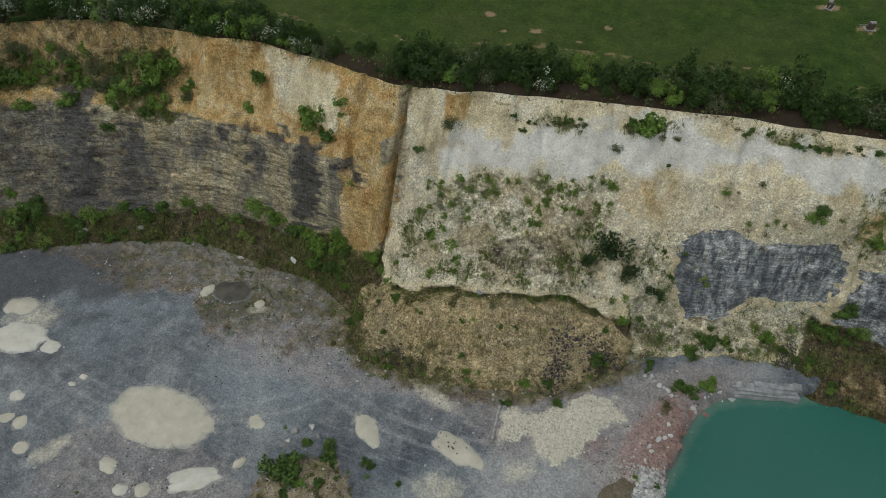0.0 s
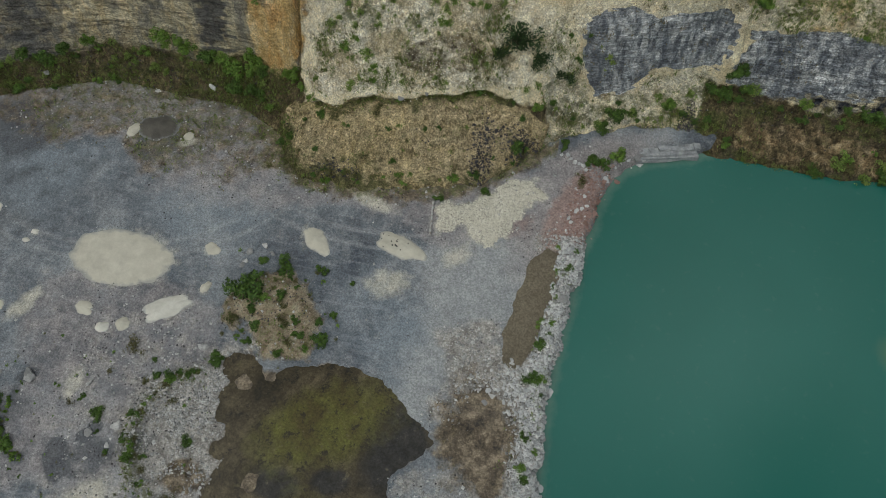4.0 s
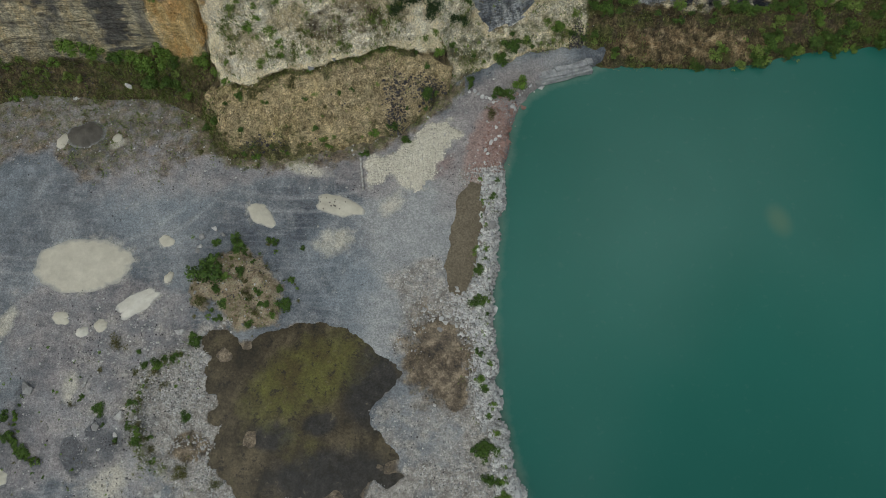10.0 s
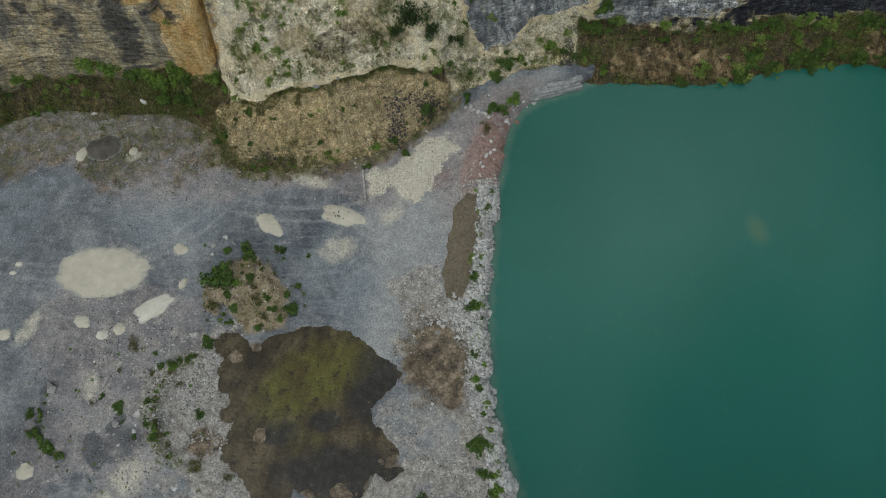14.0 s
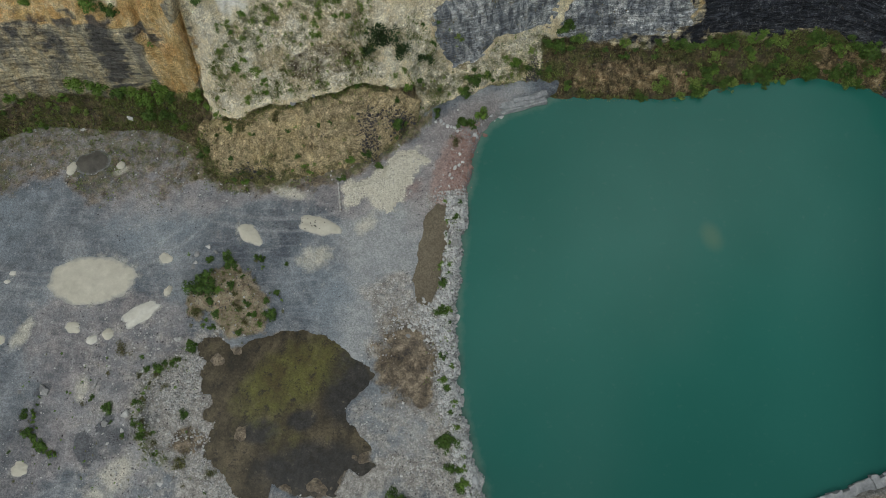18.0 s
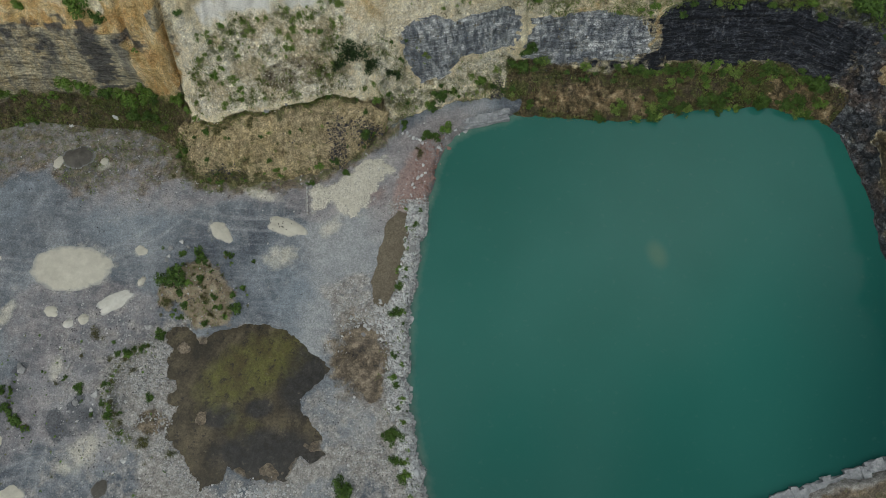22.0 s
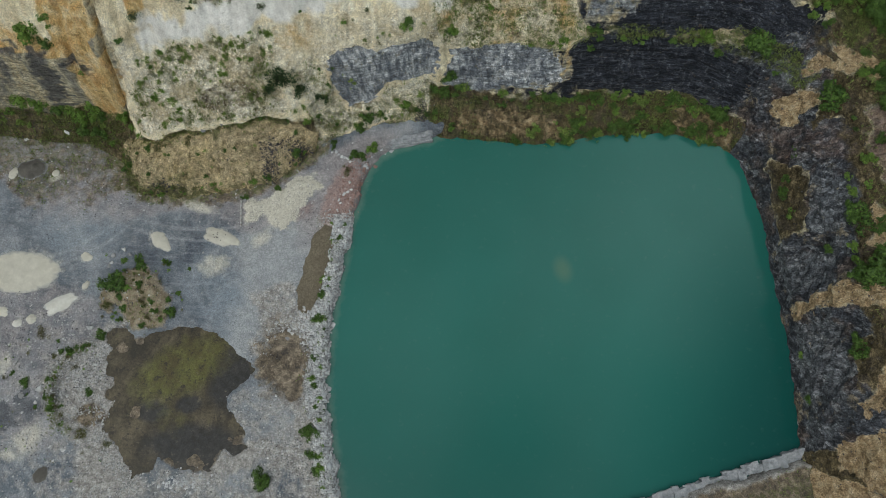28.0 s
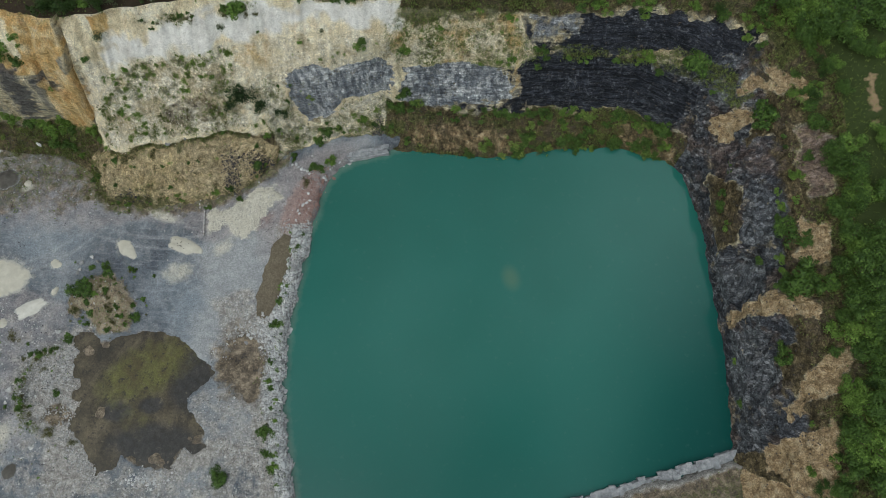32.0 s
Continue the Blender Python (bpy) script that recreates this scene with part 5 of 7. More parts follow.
# ---------------------------------------------------------------- helpers for things
def part(name, me, material, parent, label=""):
    """One mesh as a part under a thing or a part."""
    if isinstance(me, bmesh.types.BMesh):
        bm, me = me, bpy.data.meshes.new(name)
        bm.to_mesh(me)
        bm.free()
    if not me.materials:
        me.materials.append(material)
    ob = new(name, me)
    ob.parent = parent
    return tagged(ob, label)


def soup(name, verts, faces, smooth=False):
    """A mesh from arrays of corners [n, 3] and faces [m, 3 or 4]."""
    me = bpy.data.meshes.new(name)
    k = faces.shape[1]
    me.vertices.add(len(verts))
    me.vertices.foreach_set("co", verts.reshape(-1).astype(np.float32))
    me.loops.add(faces.size)
    me.loops.foreach_set("vertex_index", faces.reshape(-1).astype(np.int32))
    me.polygons.add(len(faces))
    me.polygons.foreach_set("loop_start", (np.arange(len(faces)) * k).astype(np.int32))
    me.polygons.foreach_set("loop_total", np.full(len(faces), k, np.int32))
    me.update(calc_edges=True)
    me.polygons.foreach_set("use_smooth", np.full(len(faces), smooth, bool))
    return me


def row_of(level):
    return int(np.abs(TRUE_LEVEL[:, 0] - level).argmin())


SURF = CP[:, (U > 0.8) & (U < 27.5)].reshape(-1, 3)
SURF_N = surface_normals(CP)
SURF_N = (SURF_N * np.where(SURF_N[..., 2:3] < 0, -1, 1))[:, (U > 0.8) & (U < 27.5)].reshape(-1, 3)


def on_floor(px, py):
    """The floor's height at a point."""
    i = np.clip(np.searchsorted(xs, px) - 1, 0, len(xs) - 2)
    j = np.clip(np.searchsorted(ys, py) - 1, 0, len(ys) - 2)
    u, v = (px - xs[i]) / (xs[i + 1] - xs[i]), (py - ys[j]) / (ys[j + 1] - ys[j])
    return (GZ[j, i] * (1 - u) + GZ[j, i + 1] * u) * (1 - v) + (GZ[j + 1, i] * (1 - u) + GZ[j + 1, i + 1] * u) * v


def on_wall(px, py, pz):
    """The nearest point of the pit's walls."""
    d = ((SURF - np.array((px, py, pz))) ** 2).sum(1)
    return SURF[int(d.argmin())]


def on_field(px, py):
    d = (FP[..., 0] - px) ** 2 + (FP[..., 1] - py) ** 2
    return FP.reshape(-1, 3)[int(d.argmin())]


# ---------------------------------------------------------------- materials of things
def leaf_material(name, dark, light, accent):
    m = Nodes(name, 0.6)
    c = m.mix(m.ramp(m.island, (0.0, 0.0), (0.75, 0.6), (1.0, 1.0)), dark, light)
    c = m.mix(m.math("MULTIPLY", m.rand, 0.55), c, accent)
    c = m.mix(m.ramp(m.noise(0.9, 3), (0.35, 0.5), (0.6, 0.0)), c, dark)
    return m.done(c)


LEAF = {"hedge": leaf_material("hedge_leaf", (0.013, 0.032, 0.007), (0.075, 0.135, 0.024), (0.05, 0.095, 0.016)),
        "hawthorn": leaf_material("hawthorn_leaf", (0.022, 0.05, 0.01), (0.145, 0.245, 0.045), (0.085, 0.15, 0.026)),
        "sallow": leaf_material("sallow_leaf", (0.06, 0.125, 0.018), (0.25, 0.38, 0.075), (0.17, 0.26, 0.045)),
        "young": leaf_material("young_leaf", (0.1, 0.16, 0.03), (0.34, 0.45, 0.12), (0.25, 0.32, 0.08)),
        "juniper": leaf_material("juniper_leaf", (0.025, 0.05, 0.018), (0.07, 0.12, 0.04), (0.05, 0.08, 0.025)),
        "greyleaf": leaf_material("greyleaf", (0.06, 0.085, 0.035), (0.16, 0.2, 0.1), (0.12, 0.13, 0.05)),
        "dry": leaf_material("dry_leaf", (0.07, 0.07, 0.025), (0.2, 0.17, 0.07), (0.1, 0.13, 0.035))}
MAT_BLOSSOM = leaf_material("blossom", (0.42, 0.43, 0.36), (0.68, 0.68, 0.6), (0.5, 0.52, 0.4))
MAT_BLADE = leaf_material("grass_blade", (0.09, 0.13, 0.028), (0.28, 0.36, 0.09), (0.22, 0.22, 0.08))
MAT_STRAW = leaf_material("dry_grass_blade", (0.1, 0.085, 0.04), (0.27, 0.22, 0.12), (0.2, 0.17, 0.08))


def bark_material():
    m = Nodes("bark", 0.9)
    n = m.noise(9, 5, 0.7, stretch=(1, 1, 0.2))
    m.bump(n, 0.6, 0.03)
    return m.done(m.ramp(n, (0.3, (0.045, 0.035, 0.025)), (0.7, (0.16, 0.13, 0.1))))


def stone_material(name, low, mid, high):
    m = Nodes(name, 0.9)
    n, f = m.noise(1.3, 6, 0.7), m.noise(11, 5, 0.7)
    c = m.ramp(n, (0.3, low), (0.52, mid), (0.72, high))
    c = m.mix(m.math("MULTIPLY", m.rand, 0.5), c, mid)
    c = m.mix(m.ramp(m.island, (0.35, 0.0), (1.0, 0.85)), c, low)
    c = m.mix(m.ramp(f, (0.58, 0.0), (0.75, 0.5)), c, high)
    m.bump(f, 0.6, 0.05)
    return m.done(c)


MAT_BARK = bark_material()
MAT_STONE = stone_material("limestone", (0.16, 0.16, 0.16), (0.5, 0.495, 0.48), (0.8, 0.79, 0.77))
MAT_SHELF = stone_material("shelf_rock", (0.1, 0.105, 0.115), (0.31, 0.32, 0.33), (0.52, 0.52, 0.52))
MAT_PALE = stone_material("pale_limestone", (0.36, 0.37, 0.38), (0.62, 0.62, 0.61), (0.85, 0.85, 0.83))
MAT_RED = stone_material("red_stone", (0.2, 0.12, 0.1), (0.33, 0.22, 0.19), (0.46, 0.36, 0.32))
MAT_BLACK = stone_material("dark_shale", (0.03, 0.028, 0.03), (0.085, 0.08, 0.085), (0.2, 0.19, 0.19))
MAT_CHALK = stone_material("chalk_stone", (0.54, 0.51, 0.42), (0.72, 0.69, 0.6), (0.85, 0.83, 0.76))


def sand_material(name, low, high):
    m = Nodes(name, 0.95)
    rim, _, _ = m.attr("zone_a")
    n, f = m.noise(0.7, 6, 0.7), m.noise(14, 5, 0.75)
    c = m.mix(m.ramp(n, (0.3, 0.0), (0.7, 1.0)), low, high)
    c = m.mix(m.ramp(f, (0.3, 0.45), (0.5, 0.0)), c, low)
    c = m.mix(m.math("MULTIPLY", m.mask(rim, 0.9, 0.25, 0.7), 0.75), c, m.mix(n, (0.17, 0.18, 0.2), (0.34, 0.34, 0.33)))
    m.bump(m.math("ADD", n, f), 0.5, 0.08)
    return m.done(c)


MAT_SAND = sand_material("pale_sand", (0.46, 0.435, 0.36), (0.63, 0.6, 0.505))
MAT_WHITE = sand_material("white_sand", (0.54, 0.52, 0.455), (0.72, 0.7, 0.63))
MAT_GRIT = sand_material("dark_grit", (0.07, 0.065, 0.058), (0.14, 0.13, 0.11))


# ---------------------------------------------------------------- shrubs and trees
def leaf_cloud(seed, count, leaf, squash, clumps, lift, spiky=0.0):
    """Leaves in clumps round a crown of radius 1: each a bent pair of triangles."""
    r = np.random.default_rng(seed)
    d = r.normal(size=(clumps, 3))
    d /= np.linalg.norm(d, axis=1, keepdims=True)
    d[:, 2] = np.abs(d[:, 2]) * 1.05 - 0.12
    rad = r.uniform(0.3, 0.95, clumps)[:, None]
    lobes = 1 + 0.35 * np.sin(np.arctan2(d[:, 1], d[:, 0]) * 3 + seed)[:, None]
    c = d * rad * lobes
    sizes = r.uniform(0.2, 0.44, clumps)
    which = r.choice(clumps, count, p=sizes**2 / (sizes**2).sum())
    size = sizes[which][:, None]
    face = r.normal(size=(count, 3))
    face[:, 2] = face[:, 2] + 0.35
    face /= np.linalg.norm(face, axis=1, keepdims=True)
    p = c[which] + face * size * r.uniform(0.7, 1.08, (count, 1))
    p[:, 2] *= squash
    p[:, 2] = np.maximum(p[:, 2] + lift, 0.03)
    # each leaf lies roughly on its clump's outside
    n = face + r.normal(size=(count, 3)) * 0.38
    n /= np.linalg.norm(n, axis=1, keepdims=True)
    a = np.cross(n, r.normal(size=(count, 3)))
    if spiky:
        a = a + spiky * (p - np.array((0, 0, lift * 0.4)))
    a /= np.linalg.norm(a, axis=1, keepdims=True)
    b = np.cross(n, a)
    s = leaf * r.uniform(0.6, 1.35, (count, 1))
    v = np.stack([p - a * s, p - b * s * 0.55 - n * s * 0.15, p + a * s, p + b * s * 0.55 - n * s * 0.15], 1).reshape(-1, 3)
    f = np.arange(count * 4).reshape(count, 4)
    return v, f


def stems(seed, height, thick, count, spread):
    """Tapered stems and limbs from the ground into the crown, five-sided."""
    r = np.random.default_rng(seed)
    vs, fs = [], []
    for k in range(count):
        ang, lean = r.uniform(0, 6.28), r.uniform(0.15, spread)
        start = np.array((r.normal() * 0.05, r.normal() * 0.05, -0.12))
        end = np.array((math.cos(ang) * lean, math.sin(ang) * lean, height * r.uniform(0.75, 1.05)))
        mid = (start + end) / 2 + r.normal(size=3) * 0.06
        base = len(vs)
        for c, w in ((start, thick), (mid, thick * 0.65), (end, thick * 0.22)):
            for q in range(5):
                vs.append(c + np.array((math.cos(q * 1.2566), math.sin(q * 1.2566), 0)) * w)
        for lev in (0, 5):
            for q in range(5):
                fs.append((base + lev + q, base + lev + (q + 1) % 5, base + lev + 5 + (q + 1) % 5, base + lev + 5 + q))
    return np.array(vs), np.array(fs)


PROTO = {}


def plant(key, kind, leaf_kind, label, category, count, leaf, squash, clumps, lift, seed, tree=False, blossom=0, spiky=0.0):
    root = new(kind)
    v, f = stems(seed, 0.75 * squash + lift, 0.1 if tree else 0.05, 5 if tree else 4, 0.7)
    part("trunk" if tree else "stem", soup("stems", v, f), MAT_BARK, root)
    v, f = leaf_cloud(seed, count, leaf, squash, clumps, lift, spiky)
    part("crown", soup("crown", v, f), LEAF[leaf_kind], root)
    if blossom:
        v, f = leaf_cloud(seed + 90, blossom, leaf * 0.9, squash * 1.04, 9, lift)
        part("blossom", soup("blossom", v, f), MAT_BLOSSOM, root, "white hawthorn blossom clusters")
    tagged(root, label, category)
    PROTO.setdefault(key, []).append(root)
    root.location = (0, -300, -50)


for s in range(3):
    plant("bush", "hawthorn_bush", "hawthorn", "low dark green leafy shrub rooted in stony ground", "shrub", 1000, 0.1, 0.85, 20, 0.12, 100 + s)
    plant("light", "sallow_bush", "sallow", "bright yellow-green young sallow bush on bare ground", "shrub", 900, 0.1, 0.9, 18, 0.12, 110 + s)
    plant("sprout", "sapling", "young", "slender yellow-green sapling on broken chalk", "shrub", 420, 0.12, 1.35, 12, 0.15, 190 + s, spiky=0.8)
    plant("hedge", "hedge_shrub", "hedge", "dense dark green hawthorn in the hedge along the cliff top", "shrub", 1400, 0.075, 1.15, 22, 0.25, 120 + s)
    plant("tree", "tree", "hawthorn", "rounded green broadleaf tree on the quarry rim", "tree", 3000, 0.065, 0.95, 26, 0.55, 130 + s, tree=True)
    plant("lighttree", "tree", "sallow", "bright green young broadleaf tree on the quarry rim", "tree", 2400, 0.06, 0.95, 22, 0.5, 140 + s, tree=True)
for s in range(2):
    plant("flower", "hedge_shrub", "hedge", "hawthorn with white blossom in the cliff-top hedge", "shrub", 1050, 0.07, 1.1, 34, 0.25, 150 + s, blossom=260)
    plant("grey", "shrub", "greyleaf", "grey-green scrubby bush at the cliff edge", "shrub", 800, 0.075, 1.05, 30, 0.2, 160 + s)
    plant("dry", "scrub_clump", "dry", "half-dry brown and green scrub clump", "shrub", 560, 0.075, 0.5, 24, 0.06, 170 + s)
    plant("dark", "evergreen_shrub", "juniper", "dark spiky evergreen shrub on the chalk slope", "shrub", 900, 0.1, 1.1, 30, 0.15, 180 + s, spiky=1.6)
USED = {}


def grow(key, place, radius, group, tall=1.0):
    k = USED[key] = USED.get(key, -1) + 1
    ob = PROTO[key][k % len(PROTO[key])]
    m = pose(*place, random.uniform(-7, 7), random.uniform(-7, 7), random.uniform(0, 360))
    w = radius * random.uniform(0.92, 1.12)
    made = copy_thing(ob, m @ Matrix.Diagonal((w, w * random.uniform(0.85, 1.1), w * tall * random.uniform(0.85, 1.15), 1)))
    return tagged(made, group=group)


ON_CLIFF = [(-39.3, 26, 19.6, 0.96), (-40, 23.7, 16.5, 0.69), (-30.9, 23.6, 17.4, 1.47), (-28.5, 22.1, 16.6, 0.79), (-60.6, 22.9, 17.3, 1.15),
    (-56.8, 21.7, 16, 1.29), (-65.2, 22.4, 18.5, 1.01), (-53.3, 23.4, 17.9, 1.55), (-51.4, 24.9, 19.1, 1.41), (-70.8, 17.8, 17.2, 1.58),
    (-69.2, 19, 17.2, 1.01), (-57.9, 17.8, 12.7, 0.72), (-14.5, 25.6, 19.7, 0.76), (3.8, 28.9, 19.3, 0.49), (6.7, 31, 21.1, 1.35),
    (-6.5, 27.5, 20, 0.31), (9.4, 29, 18.7, 0.24), (16.1, 28.6, 17.1, 0.42), (19.5, 30.2, 18, 0.36), (25.5, 28.9, 16.4, 0.83),
    (32.4, 30.1, 14, 0.84)]
WEST_SCREE = [(-65.2, 8.8, 4.3, 1.47), (-49.9, 14.6, 4.5, 1.03), (-47.1, 15.7, 5.1, 0.88), (-36.8, 17.9, 6, 1.29), (-34.9, 17.7, 4.8, 1.01),
    (-32.4, 17.3, 4, 1.15), (-30.5, 17.5, 4, 1), (-27.7, 16.6, 3.4, 1.7), (-26.1, 17.6, 4.1, 1.27), (-21, 16.5, 4.3, 1.11), (-22.2, 15.8, 3.8, 0.69),
    (-40.3, 16.7, 3.8, 0.73), (-43.1, 15.3, 3, 0.59), (-27.9, 14.4, 2.4, 0.99), (-25.4, 14.2, 2.6, 0.98), (-24.8, 16.4, 3.7, 0.84),
    (-43.3, 13, 1.5, 0.44), (-45.2, 12, 1.5, 0.44), (-68.5, 8.5, 6, 0.88), (-53.4, 12.8, 3.7, 0.74)]
CHALK_SLOPE = [(-3.9, 22.8, 14, 0.51), (-2.7, 22.2, 13.6, 0.5), (-1.8, 23.1, 14.5, 0.38), (-0.9, 24.2, 15.5, 0.5), (-5.7, 24.1, 15.3, 0.44),
    (-2.8, 25, 15.8, 0.51), (1.8, 23, 14.3, 0.44), (-2.9, 21, 12.6, 0.51), (-2, 21, 12.8, 0.38), (-12.2, 20.5, 12.7, 0.45),
    (-10.2, 20.6, 12.4, 0.45), (-12, 22.7, 14.9, 0.51), (-8.9, 23.6, 14.7, 0.45), (-13.9, 17.7, 9.9, 0.59), (-11, 17.4, 9.3, 0.78),
    (-10.2, 16.3, 8.7, 0.52), (-12.5, 18.5, 10.6, 0.32), (-12.8, 14, 7.6, 0.58), (-10.1, 15.1, 8.1, 0.32), (2, 25.9, 17.1, 0.31),
    (4.1, 26.4, 16.6, 0.25), (-13.8, 21.2, 13.4, 0.39), (-6.7, 23.9, 15.2, 0.38), (-7.6, 22.7, 14.1, 0.32), (0.2, 22.8, 14.4, 0.37)]
LOWER_SLOPE = [(5.9, 21.4, 11.1, 1.63), (4.1, 19.8, 10.3, 0.75), (8.9, 20.7, 9.1, 1.01), (12.1, 21.2, 7.1, 0.83), (11.1, 21, 7.4, 0.51),
    (9.4, 17.1, 5.3, 0.51), (17.6, 17.7, 2.1, 0.89), (19.3, 19.5, 2.9, 0.9), (13.7, 15.1, 1.6, 0.64), (7.6, 12.5, 3, 0.75), (5.1, 6.8, 1.5, 0.49),
    (-0, 4.8, 1.5, 0.43), (-5.3, 6.7, 2.5, 0.38), (-11.6, 4.6, 1.5, 0.51), (-15.1, 7.5, 3.5, 0.38), (-18.7, 9, 2.6, 0.53), (25.3, 22.2, 3.3, 0.77),
    (32.5, 26.1, 6.7, 1), (34.1, 25.3, 4.7, 0.88), (29.8, 24.8, 4.3, 0.51), (17.7, 13.4, 1.5, 0.87), (20.3, 14.6, 1.5, 0.87),
    (16.3, 10.7, 1.5, 0.61), (-21, 5.2, 1.5, 0.39), (-19.2, 5.9, 1.5, 0.39)]
BY_LAKE = [(14.4, -10.5, 1.9, 0.58), (14.1, -8, 1.3, 0.44), (14.2, -14.4, 1.8, 0.64), (14.2, -20.8, 2, 0.49), (14.3, -23.7, 2.2, 0.55),
    (14.7, -24.8, 2.2, 0.48), (14.8, -31.5, 1.8, 0.88), (15.9, -35.1, 1.8, 0.53), (16.7, 1.3, 1.5, 0.37), (16.3, -1, 1.8, 0.37),
    (16.8, -36.6, 1.8, 0.53), (18.4, -34.5, 0, 0.41), (15.2, -27.9, 2, 0.34)]
ON_ISLET = [(-18.1, -10.8, 2.1, 1.72), (-15.3, -7.4, 1.6, 1.02), (-19.1, -14.4, 2, 0.85), (-16.2, -14.9, 2.7, 0.7), (-14.5, -10.8, 2.4, 0.57),
    (-12.1, -13.5, 2.7, 0.5), (-19.8, -18.6, 1.6, 0.63), (-19.3, -19.3, 1.5, 0.56), (-11, -6.9, 1.5, 0.66), (-8.5, -11.7, 1.5, 0.5),
    (-9, -14.7, 1.8, 0.85), (-11.6, -14.9, 2.6, 0.42), (-17.1, -13.1, 2.6, 0.57), (-13, -17.3, 2, 0.56), (-16.7, -16.5, 1.9, 0.57),
    (-17.9, -6.9, 1.5, 0.58)]
WEST_FLOOR = [(-28.7, -19.5, 1.5, 0.77), (-29.8, -26.9, 1.5, 0.62), (-31.9, -25.7, 1.6, 0.34), (-30.2, -22.5, 1.6, 0.35), (-25.9, -20.4, 1.5, 0.28),
    (-22.7, -24.2, 1.6, 0.42), (-19.6, -27.9, 1.5, 0.48), (-19.7, -34, 1.6, 0.87), (-15.9, -35.3, 1.5, 0.6), (-23.7, -30.2, 1.7, 0.41),
    (-23.1, -31.5, 2, 0.4), (-24.8, -28.9, 2.1, 0.41), (-26, -22.8, 1.6, 0.49), (-24.9, -22.1, 1.8, 0.49), (-23.3, -21.9, 2.4, 0.48),
    (-39.4, -30.2, 1.5, 0.68), (-37.8, -31.8, 1.5, 0.68), (-40.5, -27.9, 1.5, 0.55), (-19, -19, 1.6, 0.42), (-33.1, -26.5, 1.6, 0.27),
    (-27.5, -30.5, 1.5, 0.27)]
SOUTH_FLOOR = [(8.6, -39, 1.5, 1.09), (14.1, -31.8, 1.5, 0.79), (16.5, -37.3, 1.5, 0.78), (15.1, -34.8, 1.5, 0.55)]
EAST_WALL = [(89.6, 21.4, 14.8, 1.78), (96.3, 19.7, 17.5, 1.39), (93.9, 11.7, 16.3, 0.69), (86.7, 11.2, 7, 0.93), (86.3, 9.3, 5.4, 0.94),
    (92.4, 3.3, 14, 1.89), (87.1, 14.7, 9.7, 0.73), (94.8, 1.1, 15.8, 0.84), (87.3, 6.2, 6.1, 0.74), (94.2, -4.9, 15.4, 2), (92.4, -5.5, 13.7, 1.18),
    (92.3, -2.8, 13.3, 0.68), (89.8, -0.9, 10.3, 0.7), (92.4, -14.5, 11.8, 0.84), (92.7, -16.2, 11.9, 1.01), (89.3, -22.2, 3, 0.71),
    (98.1, -11.9, 16.4, 1.14), (87.9, 35.1, 18.6, 0.89), (82.7, 36.8, 18.5, 1.07), (88.6, 32.6, 17.8, 0.71), (80, 30.9, 14.4, 2.01),
    (73, 32.5, 11.8, 1.13), (77.1, 23.7, 3.6, 1.57), (88.9, -15.5, 2.4, 0.55)]
EAST_MORE = [(79.2, -34.5, 2, 0.88), (81.5, -32.8, 1.8, 0.71), (85.8, -34.7, 1.9, 0.88), (82.3, -35.9, 1.9, 0.7), (95.4, 14.3, 17, 0.77),
    (55, 32.3, 12.6, 0.93), (70.7, 37, 16.9, 0.73), (44.3, 35.3, 18.3, 0.54), (38.1, 33.4, 15.8, 0.64), (25.7, 29.3, 17, 0.72),
    (31.8, 29.9, 14, 0.55), (32.2, 26.1, 6.7, 0.97)]
TREES = [(98.4, 15, 17.9, 1.88), (100.4, 11.3, 18.4, 2.19), (101, 8.7, 18.4, 2.01), (99.1, 5.7, 17.6, 2.01), (100.1, 1.8, 17.7, 2.15),
    (102, 0.1, 18.3, 2.46), (101.5, -3.2, 18, 2.28), (98.5, -2.4, 17, 1.49), (102.8, -6.5, 18.1, 2.1), (100.2, -9, 17.3, 2.11),
    (101.5, -12.2, 17.5, 2.24), (100.8, -14.6, 17, 1.92), (103.3, -10.5, 18, 2.08), (96.9, 34.3, 19.9, 2.98), (101.3, 36, 20.1, 2.64),
    (104.9, 37.3, 20, 2.64), (89.3, 38.3, 19.9, 2.3), (92.8, 38, 19.9, 2.12), (94.5, 33.1, 19.3, 1.58), (97.9, 28.6, 19, 1.4),
    (93.4, 24.5, 17, 0.88), (98, 12.4, 17.5, 1.19), (99.3, -20.2, 16, 1.75), (102.1, -22.4, 17.1, 2.35), (99, -26.4, 15.8, 1.89),
    (101.8, -28.4, 16.7, 2.48)]
TREES_MORE = [(99.5, -30.9, 15.5, 2.03), (102.2, -32.9, 16, 2.31), (97.9, -33.3, 13.9, 1.26), (102.9, -18.4, 17.5, 1.58), (96.1, 36.6, 20.2, 1.76),
    (104.9, 7.9, 18.7, 2.16), (104.7, -1.5, 18.5, 2.45), (103.9, -14.5, 17.9, 2.06), (105.9, 16.8, 19.1, 1.69), (103.8, 31.5, 19.7, 1.4),
    (100.2, 24.9, 19, 1.04)]
